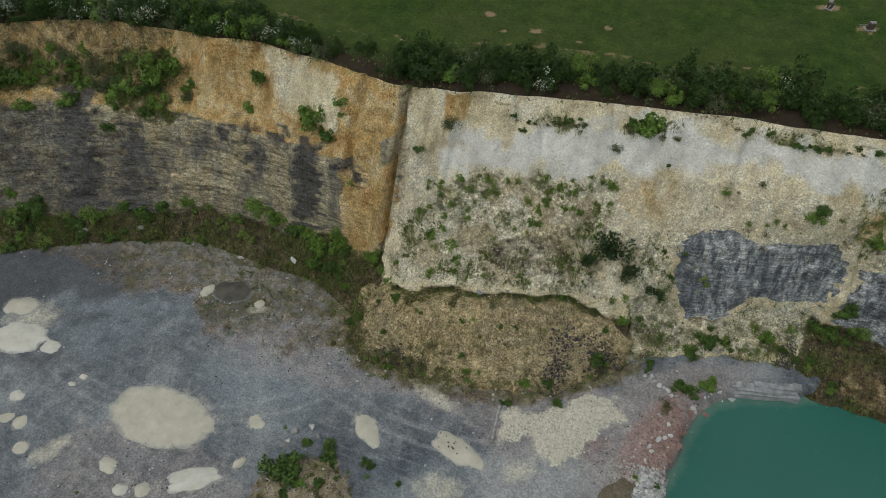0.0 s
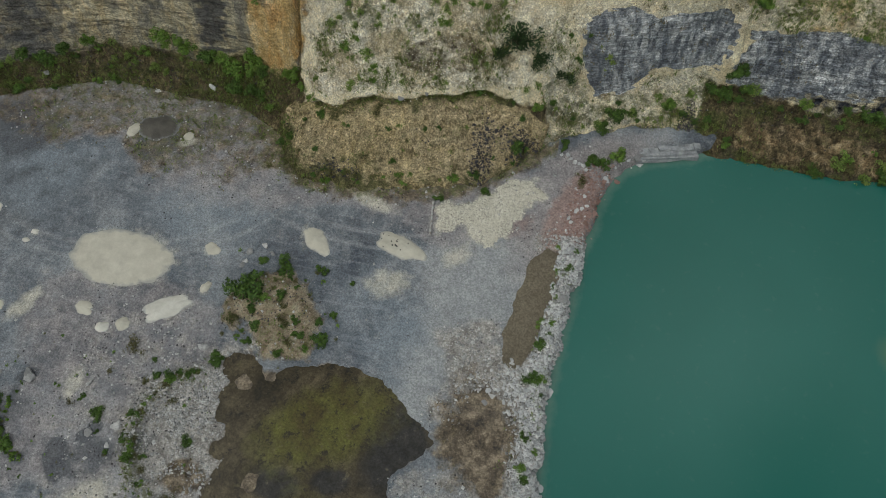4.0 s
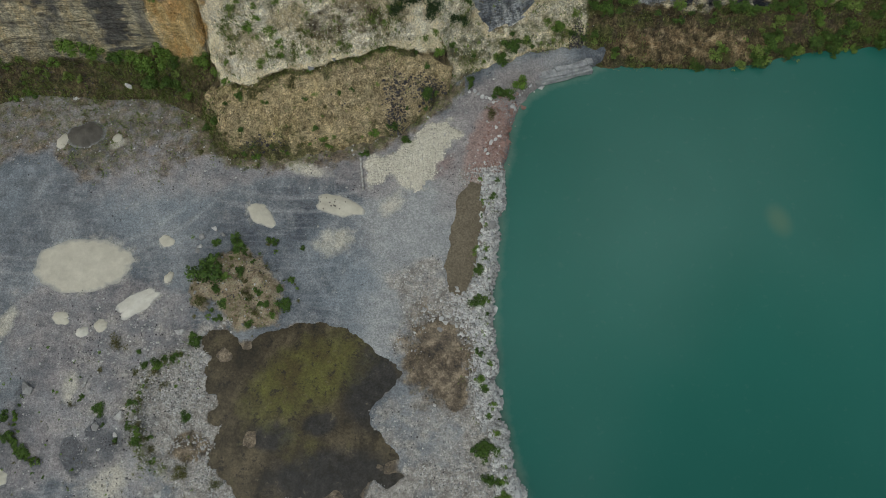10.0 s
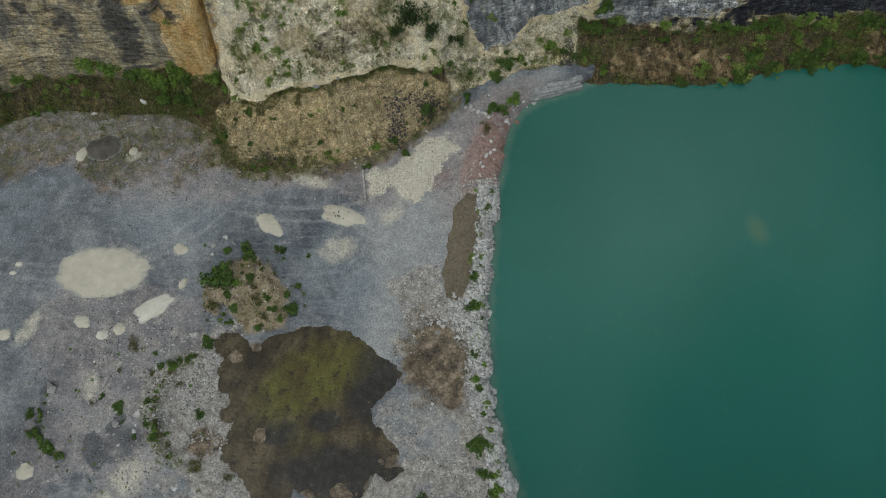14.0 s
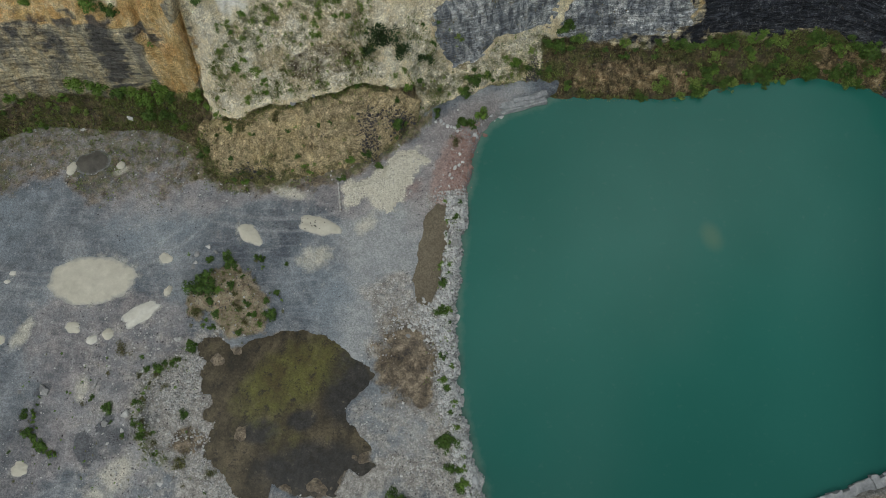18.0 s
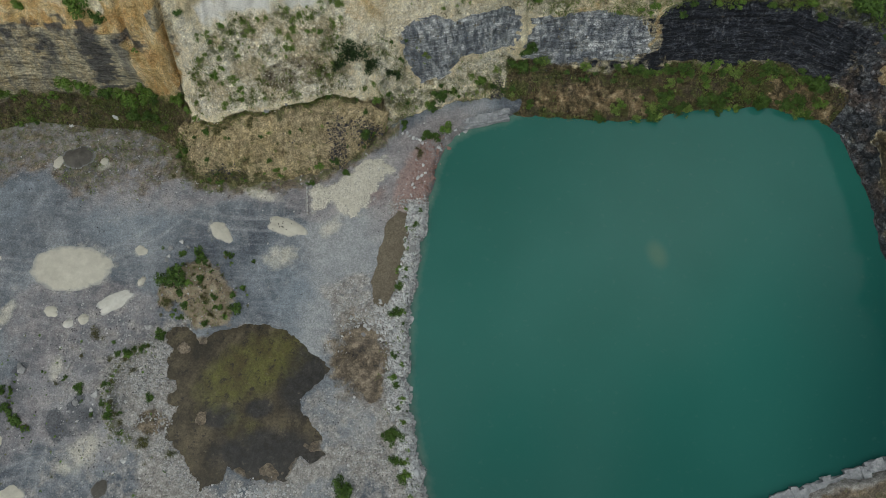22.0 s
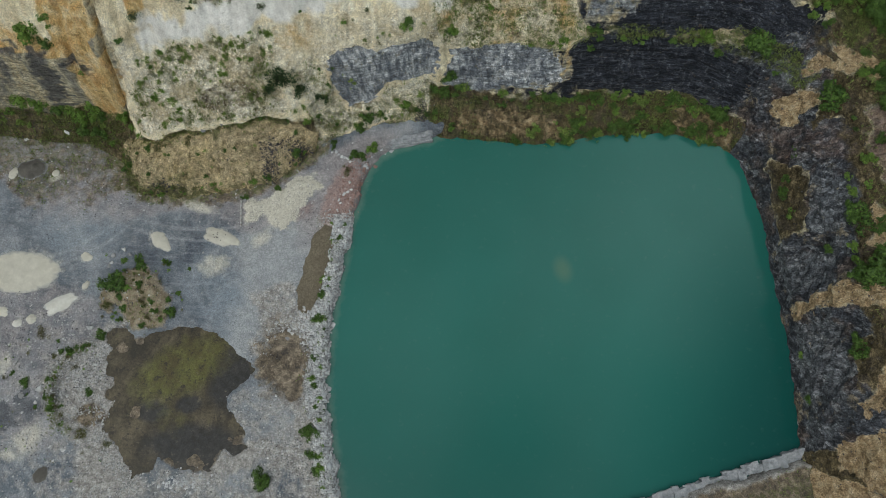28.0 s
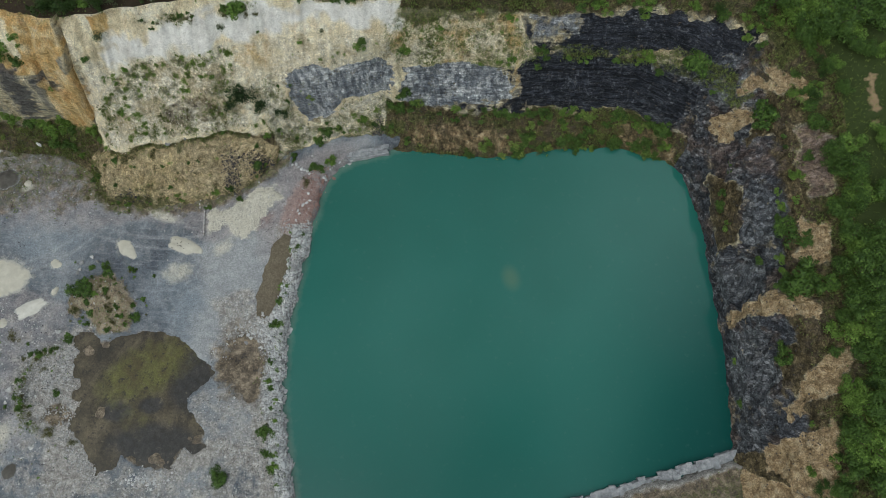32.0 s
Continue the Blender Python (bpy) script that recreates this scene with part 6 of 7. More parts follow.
LOOSE = [(-18.4, -5.1, 1.5, 0.37), (-19.8, -6.2, 1.5, 0.44), (-17.2, -5.9, 1.5, 0.29), (-20, -7.4, 1.5, 0.36), (-20.2, -8, 1.4, 0.36),
    (-21.3, -17.9, 1.6, 0.56), (-21, -19.2, 1.6, 0.28), (-31.7, -24.2, 1.6, 0.35), (-33.5, -21.4, 1.5, 0.21), (-38.2, -24.9, 1.5, 0.62),
    (-41.6, -24.9, 1.6, 0.28)]
ROADSIDE = [(13.4, 13.7, 1.5, 0.25), (14.1, 13.8, 1.6, 0.31), (14.6, 13.3, 1.5, 0.25), (15.1, 13, 1.5, 0.31), (15.6, 12.9, 1.5, 0.25),
    (16.1, 12.7, 1.5, 0.31), (16.6, 12.2, 1.5, 0.25), (16.8, 8.6, 1.5, 0.3), (17.2, 7.4, 1.5, 0.3), (16.1, 6.5, 1.5, 0.35), (16.7, 6.9, 1.5, 0.3),
    (15.4, 5.4, 1.5, 0.29), (15.7, 4.9, 1.5, 0.29), (15.2, 3.7, 1.5, 0.23)]
WEST_ROCKS = [(-21.9, -36.5, 1.5, 0.39), (-22.6, -36.8, 1.5, 0.31), (-21.8, -35.6, 1.5, 0.32), (-20.5, -36.4, 1.5, 0.24), (-22.5, -37.5, 1.5, 0.31),
    (-25.8, -28.8, 2.1, 0.4), (-27.3, -27.7, 1.5, 0.56), (-29.9, -29, 1.5, 0.48), (-38.4, -24.5, 1.5, 0.65), (-31.7, -23.7, 1.5, 0.33),
    (-27.2, -27.9, 1.5, 0.4), (-19.8, -39.2, 1.5, 0.23), (-27.5, -29.9, 1.5, 0.32)]

pick = random.Random(3)
for table, kinds, group, size in ((ON_CLIFF, ("bush", "grey", "light"), "bushes on the cliff face", 1.4), (WEST_SCREE, ("light", "light", "dry", "bush"), "bushes at the cliff foot", 1.25),
                                  (CHALK_SLOPE, ("sprout", "sprout", "light"), "bushes on the chalk slope", 1.25), (EAST_WALL, ("light", "bush", "bush"), "bushes on the east wall", 1.35),
                                  (EAST_MORE, ("light", "bush"), "bushes on the east wall", 1.3)):
    for bx, by, bz, br in table:
        grow(pick.choice(kinds), on_wall(bx, by, bz), br * size, group)
for n, (bx, by, bz, br) in enumerate(LOWER_SLOPE):
    key = "dark" if n < 5 else pick.choice(("bush", "light", "bush", "dry"))
    grow(key, (bx, by, on_floor(bx, by)) if bz < 1.7 else on_wall(bx, by, bz), br * 1.4, "bushes on the lower slope")
for table, kinds, group in ((BY_LAKE, ("light", "bush"), "bushes among the lakeside stones"), (ON_ISLET, ("bush", "dry", "bush", "bush"), "bushes on the rubble heap"),
                            (WEST_FLOOR, ("bush", "dry", "bush"), "bushes on the quarry floor"), (SOUTH_FLOOR, ("bush",), "bushes on the quarry floor")):
    for bx, by, bz, br in table:
        grow(pick.choice(kinds), (bx, by, on_floor(bx, by)), br * (1.15 if table is ON_ISLET else 1.35), group, 0.85)
for k in range(16):
    a, d = pick.uniform(0, 6.28), pick.uniform(0, 1) ** 0.6
    bx, by = -14.3 + math.cos(a) * 5.6 * d, -12.6 + math.sin(a) * 5.2 * d
    grow(pick.choice(("bush", "dry", "dry", "light")), (bx, by, on_floor(bx, by)), pick.uniform(0.3, 0.65), "bushes on the rubble heap", 0.85)
for k in range(64):
    a = pick.uniform(1.4, 4.4)
    bx, by = -20.2 + math.cos(a) * 5.2 + pick.gauss(0, 0.4), -27.5 + math.sin(a) * 6.5 + pick.gauss(0, 0.4)
    grow(pick.choice(("bush", "dry", "dry", "light")), (bx, by, on_floor(bx, by)), pick.uniform(0.12, 0.34) if k % 6 else pick.uniform(0.4, 0.65), "bushes on the quarry floor", 0.85)
for k in range(44):
    a = pick.uniform(2.5, 5.0)
    bx, by = -36.2 + math.cos(a) * 3.2 + pick.gauss(0, 0.25), -28.2 + math.sin(a) * 4.6 + pick.gauss(0, 0.25)
    grow(pick.choice(("bush", "dry", "dry", "light")), (bx, by, on_floor(bx, by)), pick.uniform(0.12, 0.36), "bushes on the quarry floor", 0.85)
for k in range(30):
    bx, by = pick.uniform(-21, -7), pick.uniform(-19, -6)
    grow(pick.choice(("dry", "dry", "bush", "light")), (bx, by, on_floor(bx, by)), pick.uniform(0.15, 0.4), "bushes on the rubble heap", 0.8)
for k in range(90):
    bx, by = pick.uniform(-42, -15), pick.uniform(-41, -18)
    if F["wet"][np.abs(ys - by).argmin(), np.abs(xs - bx).argmin()] > 0.8:
        grow(pick.choice(("dry", "bush", "light", "dry")), (bx, by, on_floor(bx, by)), pick.uniform(0.1, 0.28), "small weeds on the stony floor", 0.7)
for table in (TREES, TREES_MORE):
    for bx, by, bz, br in table:
        spot = on_wall(bx, by, bz)
        spot = on_field(bx, by) if bx > spot[0] + 0.5 else spot
        grow(pick.choice(("tree", "tree", "lighttree", "tree", "tree")), spot, br * 1.22, "trees on the east rim", 0.95)
for bx, by, br in ((94.5, 35.5, 2.2), (97, 36.8, 2.4), (99.8, 34.3, 2.2), (101.9, 36.4, 2.5), (101.7, 32, 2.0), (93.4, 37, 1.8), (96.4, 32.1, 1.6), (100.7, 7.3, 2.3), (100.3, -0.8, 2.2), (99.9, -5.7, 2.1),
                   (98.5, -10.3, 1.6), (99.1, -22.8, 1.9), (99.1, -27.2, 2.1), (99.5, -31.8, 2.0), (98.9, 13.7, 1.7), (96.9, 20.1, 1.2)):
    spot = on_wall(bx, by, 18)
    grow(pick.choice(("tree", "tree", "lighttree")), on_field(bx, by) if bx > spot[0] + 0.5 else spot, br, "trees on the east rim", 0.95)
for bx, by, bz, br in ((94.6, -4.2, 16, 1.7), (92.2, -4.8, 14.2, 1.5), (97.5, -5, 16.5, 1.8)):
    grow("bush", on_wall(bx, by, bz), br, "bushes on the east wall", 0.95)
for p, inland in ((Vector((16.2 - 0.012 * y_ if y_ > -24 else 16.2 + (-24 - y_) * 0.17, y_)), pick.uniform(0.6, 2.0)) for y_ in np.linspace(1, -39, 20)):
    bx, by = p.x - inland, p.y + pick.uniform(-0.8, 0.8)
    grow(pick.choice(("bush", "light", "bush")), (bx, by, on_floor(bx, by)), pick.uniform(0.25, 0.55), "bushes among the lakeside stones", 0.8)
for k in range(34):
    sta = pick.uniform(20.2, 26.8)
    col = int(np.abs(U - sta).argmin())
    p = crest[col, :2] + out[col] * pick.uniform(-1.0, 9.0)
    if not (19 < p[1] < 30 and p[0] > 102):
        grow(pick.choice(("tree", "lighttree", "lighttree", "light")), on_field(*p), pick.uniform(1.0, 2.4), "trees on the east rim", 0.9)
for k in range(22):
    bx = pick.uniform(-78, -47)
    col = int(np.abs(LINES[3][:, 0] - bx + (LINES[3][:, 1] < 5) * 99).argmin())
    grow(pick.choice(("bush", "light", "grey", "light")), CP[row_of(pick.uniform(1.9, 3.3)), col], pick.uniform(0.6, 1.5), "bushes on the west cliff", 1.0)
for k in range(44):
    bx, edge = pick.uniform(-20, 9), k % 3 == 0
    col = int(np.abs(LINES[0][:, 0] - bx + (LINES[0][:, 1] < 0) * 99).argmin())
    grow(pick.choice(("dry", "bush", "dry", "light")), CP[row_of(pick.uniform(0.95, 1.1) if edge else pick.uniform(0.1, 0.3)), col], pick.uniform(0.3, 0.8), "scrub round the soil mound", 0.8)
def on_chart(along_wall, rise):
    """The point of the wall at a place on its chart."""
    return CP[row_of(rise / 7), int(np.abs(CS[0] - along_wall).argmin())]


for count, a0, a1, v0, v1, low, high, kinds, group in (
        (58, 110, 132, 15.5, 21, 0.2, 0.55, ("sprout",), "saplings on the chalk slope"),
        (34, 108, 133, 9, 15, 0.18, 0.5, ("sprout", "sprout", "dry"), "saplings on the chalk slope"),
        (24, 134, 146, 2, 14, 0.2, 0.55, ("sprout", "sprout", "bush"), "saplings on the chalk slope"),
        (16, 146, 160, 1.5, 6.5, 0.25, 0.7, ("sprout", "bush"), "saplings below the grey slab"),
        (30, 140, 178, 16.5, 22, 0.2, 0.5, ("sprout", "sprout", "dry"), "saplings on the pale face"),
        (44, 186, 224, 23.6, 28, 0.6, 1.4, ("bush", "hedge", "light", "bush"), "bushes above the dark wall"),
        (14, 130.5, 138, 25.5, 26.8, 0.4, 0.8, ("bush", "bush", "dry"), "scrub hanging from the rim"),
        (18, 119, 127, 25.3, 26.4, 0.25, 0.5, ("dry", "dry", "bush"), "scrub hanging from the rim"),
        (16, 143, 156, 26.2, 27.3, 0.3, 0.6, ("dry", "bush"), "scrub hanging from the rim"),
        (46, 48, 76, 18.5, 25, 0.5, 1.3, ("bush", "dry", "sprout", "light", "grey"), "bushes on the west cliff"),
        (40, 60, 104, 1.5, 7.5, 0.3, 0.8, ("sprout", "light", "sprout", "dry"), "bushes at the cliff foot"),
        (30, 106, 139, 0.6, 7.5, 0.2, 0.45, ("dry", "sprout", "bush", "dry"), "scrub round the soil mound")):
    for k in range(count):
        rise = pick.uniform(v0, v1)
        grow(pick.choice(kinds), on_chart(pick.uniform(a0, a1), rise), pick.uniform(low, high), group, 1.0)
# the overgrown bank under the dark wall, and the ledges above it
for k in range(220):
    bx = pick.uniform(30.5, 79)
    lev = pick.choice((pick.uniform(0.16, 0.32), pick.uniform(0.3, 0.95), pick.uniform(0.78, 1.02), pick.uniform(0.85, 1.05)))
    col = int(np.abs(LINES[1][:, 0] - bx + (LINES[1][:, 1] < 15) * 99).argmin())
    grow(pick.choice(("bush", "light", "bush", "sprout", "bush", "dry")), CP[row_of(lev), col], pick.uniform(0.35, 0.85) if k % 4 else pick.uniform(0.9, 1.5), "bushes on the bank below the dark wall", 0.9)
for k in range(26):
    bx = pick.uniform(42, 84)
    col = int(np.abs(LINES[2][:, 0] - bx + (LINES[2][:, 1] < 20) * 99).argmin())
    grow(pick.choice(("bush", "light")), CP[row_of(pick.uniform(2.0, 2.2) if k % 3 else pick.uniform(3.0, 3.6)), col], pick.uniform(0.5, 1.2), "bushes on the ledges of the dark wall", 0.8)
for k in range(34):
    sta = pick.uniform(20.4, 26.5)
    col = int(np.abs(U - sta).argmin())
    grow(pick.choice(("bush", "light", "hedge")), CP[row_of(pick.uniform(2.4, 3.95)), col], pick.uniform(0.5, 1.3), "bushes on the east slope", 0.9)
# the hedge along the cliff top
HEDGE_COLS = np.where((U > 1.2) & (U < 18.5))[0]
along = np.concatenate([[0], np.cumsum(np.linalg.norm(np.diff(crest[HEDGE_COLS], axis=0), axis=1))])
for line, (d0, d1, step) in enumerate(((0.9, 1.9, 1.6), (2.3, 3.6, 1.6), (4.0, 5.3, 1.7))):
    spot = 0.0
    while spot < along[-1]:
        col = HEDGE_COLS[int(np.searchsorted(along, spot))]
        hx = crest[col, 0]
        spot += step * pick.uniform(0.8, 1.3)
        gap = -31 < hx < -21
        if (gap and pick.random() < 0.75) or (hx > -12 and line == 0 and pick.random() < 0.35):
            continue
        d = pick.uniform(d0, d1) - (0.7 if hx < -30 else 0.0)
        p = crest[col, :2] + out[col] * d
        key = pick.choice(("hedge", "hedge", "hedge", "flower" if hx < -30 else "hedge", "grey", "light" if pick.random() < 0.6 else "hedge", "flower" if pick.random() < 0.3 else "lighttree"))
        grow(key, on_field(*p), (pick.uniform(1.0, 2.3) if line else pick.uniform(0.6, 1.7)) * (0.7 if gap else 1.0), "hedge along the cliff top", pick.uniform(0.85, 1.2))


# ---------------------------------------------------------------- grass and low plants
def tufts(name, label, base, size, material, seed, normal=None):
    """Tufts of broad blades at the given points, as one mesh."""
    r = np.random.default_rng(seed)
    n, k = len(base), 6
    p = np.repeat(base, k, 0) + r.normal(size=(n * k, 3)) * np.repeat(size, k)[:, None] * np.array((0.35, 0.35, 0.05))
    ang = r.uniform(0, 6.283, n * k)
    h = np.repeat(size, k)[:, None] * r.uniform(0.5, 1.2, (n * k, 1))
    side = np.stack([np.cos(ang), np.sin(ang), ang * 0], 1)
    tip = p + np.stack([-np.sin(ang), np.cos(ang), ang * 0], 1) * h * r.uniform(0.2, 0.8, (n * k, 1)) + np.array((0, 0, 1)) * h
    p[:, 2] -= 0.04
    v = np.stack([p - side * h * 0.2, p + side * h * 0.2, tip], 1).reshape(-1, 3)
    me = soup(name, v, np.arange(len(v)).reshape(-1, 3))
    me.materials.append(material)
    return tagged(new(name, me), label, "grass", kind="stuff")


def scatter(weight, points, count, seed):
    r = np.random.default_rng(seed)
    w = np.clip(weight, 0, None).reshape(-1).astype(float)
    w /= w.sum()
    i = r.choice(len(w), count, p=w)
    q = points.reshape(-1, 3)[i].copy()
    q[:, :2] += r.uniform(-0.18, 0.18, (count, 2))
    return q, r


seen = (STA > 0.8) & (STA < 27)
patchy = sstep(0.45, 0.62, fbm(CP[..., 0] * 0.3, CP[..., 1] * 0.3, CP[..., 2] * 0.3, 3, 61))
g_w = w_grass * (0.12 + patchy) * seen * (1 - slab_mask) * (1 - np.clip(is_chalk * (1 - wall) * band(ALONG, -20, 12, 1) * 0.8, 0, 1))
q, r = scatter(g_w, CP, 26000, 71)
tufts("slope_grass", "green grass tufts and weeds on the slopes", q, r.uniform(0.12, 0.36, len(q)), MAT_BLADE, 72)
q, r = scatter(((1 - wall) * north + is_chalk * band(LEVEL, 1, 2.4, 0.3) * 0.35 + sstep(3.7, 4, LEVEL) * 0.6) * (0.1 + patchy) * seen, CP, 5500, 73)
tufts("dry_grass", "straw-coloured dry grass on the scree and mound", q, r.uniform(0.1, 0.3, len(q)), MAT_STRAW, 74)
GP = np.stack([GX, GY, GZ], -1)
q, r = scatter((green * (GZ > 1.3) + 0.3 * band(F["lake"], 0.8, 3.0, 0.8) * (GY < 3)) * sstep(0.45, 0.62, fbm(GX * 0.4, GY * 0.4, 2, 3, 65)), GP, 3600, 75)
tufts("floor_weeds", "sparse green weeds on the quarry floor", q, r.uniform(0.1, 0.35, len(q)), MAT_BLADE, 76)
q, r = scatter(np.maximum(brown * (F["wet"] > 0.9), green) * (GZ > 1.35), GP, 3200, 77)
tufts("floor_dry_grass", "dry brown grass on the quarry floor", q, r.uniform(0.1, 0.3, len(q)), MAT_STRAW, 78)
q, r = scatter(rank * (DIST < 9) * (FST > 1) * (FST < 26) * (1 - 0.8 * earth), FP, 4200, 79)
q[:, :2] += r.uniform(-0.6, 0.6, (len(q), 2))
tufts("rim_grass", "rank grass and nettles along the cliff top", q, r.uniform(0.15, 0.38, len(q)), MAT_BLADE, 80)


# ---------------------------------------------------------------- stones
def rock_mesh(name, seed, squash):
    bm = bmesh.new()
    r = random.Random(seed)
    for _ in range(15):
        d = Vector((r.gauss(0, 1), r.gauss(0, 1), r.gauss(0, 1))).normalized()
        bm.verts.new((d.x * r.uniform(0.8, 1.05), d.y * r.uniform(0.6, 0.95), d.z * squash * r.uniform(0.8, 1.0)))
    bmesh.ops.convex_hull(bm, input=bm.verts)
    loose = [v for v in bm.verts if not v.link_faces]
    bmesh.ops.delete(bm, geom=loose, context="VERTS")
    me = bpy.data.meshes.new(name)
    bm.to_mesh(me)
    bm.free()
    return me


def rock_set(name, material, seed, squash=0.6):
    out_set = []
    for k in range(7):
        me = rock_mesh(name, seed + k, squash)
        me.materials.append(material)
        out_set.append(me)
    return out_set


ROCKS = {"boulder": rock_set("boulder", MAT_STONE, 300), "slab": rock_set("slab", MAT_PALE, 320, 0.35), "red": rock_set("boulder", MAT_RED, 340, 0.4),
         "black": rock_set("boulder", MAT_BLACK, 360), "chalk": rock_set("boulder", MAT_CHALK, 380), "track": rock_set("boulder", MAT_PALE, 400, 0.75)}


def lay(kind, px, py, pz, size, label, group):
    ob = new("boulder", pick.choice(ROCKS[kind]))
    sink = 0.25 if kind in ("boulder", "black", "chalk") else 0.1
    ob.matrix_world = pose(px, py, pz + size * sink, pick.uniform(-14, 14), pick.uniform(-14, 14), pick.uniform(0, 360)) @ Matrix.Scale(size, 4)
    return tagged(ob, label, "boulder", group)


def shore_walk(y_top, y_low, step):
    pts = [Vector(p) for p in SHORE[:17]]
    for a, b in zip(pts[:-1], pts[1:]):
        length = (b - a).length
        inland = Vector((b - a).yx) / length
        inland.x, inland.y = inland.x, -inland.y
        if inland.x > 0.2:
            inland = -inland
        for k in range(int(length / step)):
            p = a + (b - a) * ((k + pick.random()) * step / length)
            if y_low < p.y < y_top:
                yield p, inland


for p, inland in shore_walk(17, -46, 0.34):
    d = pick.uniform(-0.35, 2.7) if p.y < 2.5 else pick.uniform(-0.4, 0.9)
    near_water = d < 0.9
    size = pick.choice((pick.uniform(0.15, 0.35), pick.uniform(0.2, 0.45), pick.uniform(0.35, 0.75))) if near_water else pick.uniform(0.12, 0.36)
    px, py = p.x + inland.x * d, p.y + inland.y * d
    pz = max(on_floor(px, py), -0.15)
    kind = ("red" if 3 < py < 12.5 and pick.random() < 0.8 else pick.choice(("slab", "slab", "boulder"))) if near_water else pick.choice(("boulder", "boulder", "slab"))
    lay(kind, px, py, pz, size, "reddish sandstone block at the water's edge" if kind == "red" else "pale grey limestone block at the lake edge", "stones along the lake shore")
for k in range(40):
    px, py = pick.gauss(12.8, 1.7), pick.gauss(-15.6, 1.9)
    if px < 15.8:
        lay(pick.choice(("boulder", "slab")), px, py, on_floor(px, py), pick.uniform(0.13, 0.42), "pale grey limestone rubble stone", "rubble stones between the pools")
for table, kind, label, group in ((LOOSE, "boulder", "loose grey limestone boulder on the quarry floor", "loose boulders"), (ROADSIDE, "track", "pale grey boulder lining the lakeside track", "boulders along the track"),
                                  (WEST_ROCKS, "boulder", "loose grey boulder on the quarry floor", "loose boulders")):
    for bx, by, bz, br in table:
        lay(kind, bx, by, on_floor(bx, by), br * 1.2, label, group)
for cx, cy, cz, n, sx, sy in ((4, 10.5, 3.2, 16, 1.0, 2.6), (8.2, 13.0, 3.0, 12, 1.6, 1.2), (-13, 6, 2.3, 8, 2.2, 0.9), (28, 21.2, 2.2, 12, 0.7, 1.4)):
    for k in range(n):
        spot = on_wall(cx + pick.gauss(0, sx), cy + pick.gauss(0, sy), cz)
        lay("black", *spot, pick.uniform(0.12, 0.34), "dark shale lump fallen on the slope", "fallen dark rocks")
for bx, by, bz, br in ((-6.2, 13.5, 7.6, 0.5), (-58.9, 8.7, 2.5, 0.7), (-3.5, 14.5, 8, 0.35), (-31, 14, 2.6, 0.6), (-38, 12.6, 1.9, 0.4), (-52, 11.5, 3, 0.5)):
    lay("boulder", *on_wall(bx, by, bz), br, "single pale block on the scree", "fallen pale blocks")


def gravel(name, label, points, size, material, seed):
    """Many small angular stones in one mesh."""
    r = np.random.default_rng(seed)
    n = len(points)
    base = np.array(((1, 0, 0), (0, 1, 0), (-1, 0, 0), (0, -1, 0), (0, 0, 0.8), (0, 0, -0.6)), float)
    v = base[None] * r.uniform(0.6, 1.2, (n, 6, 1)) * size[:, None, None]
    a = r.uniform(0, 6.283, n)
    c, s = np.cos(a)[:, None], np.sin(a)[:, None]
    w = np.stack([v[..., 0] * c - v[..., 1] * s * 0.8, v[..., 0] * s + v[..., 1] * c * 0.8, v[..., 2]], -1) + points[:, None, :]
    f = np.array(((0, 1, 4), (1, 2, 4), (2, 3, 4), (3, 0, 4), (1, 0, 5), (2, 1, 5), (3, 2, 5), (0, 3, 5)))
    faces = (f[None] + (np.arange(n) * 6)[:, None, None]).reshape(-1, 3)
    me = soup(name, w.reshape(-1, 3), faces)
    me.materials.append(material)
    return tagged(new(name, me), label, "stones", kind="stuff")


west_stones = np.clip(0.6 - outline_distance(GX, GY, RUBBLE) / 2.5, 0, 1) * sstep(0.4, 0.6, fbm(GX * 0.4, GY * 0.4, 6.0, 3, 99))
dry = (F["wet"] > 0.1) & (F["lake"] > -0.2)
core = (GX > -77) & (GX < 20) & (GY > -46) & (GY < 21)
q, r = scatter((F["rub"] ** 1.5 + band(F["lake"], -0.2, 2.6, 0.6) * (GY < 3) * 2) * dry * core * (0.15 + sstep(0.42, 0.6, fbm(GX * 0.35, GY * 0.35, 5.0, 3, 66))), GP, 13000, 81)
gravel("rubble", "grey limestone rubble and gravel", q, 0.05 + 0.24 * r.random(len(q)) ** 3, MAT_STONE, 82)
q, r = scatter(band(F["lake"], -0.1, 2.3, 0.3) * (GY < 3) * core + np.exp(-((GX - 12.8) / 1.8) ** 2 - ((GY + 15.6) / 2.2) ** 2) * dry * 1.2 + np.exp(-((GX + 2.8) / 2.6) ** 2 - ((GY + 40) / 0.9) ** 2) * 0.6, GP, 5500, 95)
gravel("shore_rubble", "pale limestone rubble banked along the lake", q, 0.08 + 0.3 * r.random(len(q)) ** 2.5, MAT_PALE, 96)
q, r = scatter((0.12 + pink + F["rub"]) * dry * core, GP, 7000, 83)
gravel("scattered_stones", "small pale stones strewn on the quarry floor", q, 0.03 + 0.2 * r.random(len(q)) ** 5, MAT_STONE, 84)
q, r = scatter((0.03 + 0.5 * pink + F["rub"] + 1.5 * islet_soil) * dry * core * sstep(0.4, 0.6, fbm(GX * 0.3, GY * 0.3, 8.0, 3, 98)), GP, 5000, 97)
gravel("dark_debris", "dark clods and bits of shale strewn on the quarry floor", q, 0.03 + 0.13 * r.random(len(q)) ** 3, MAT_BLACK, 98)
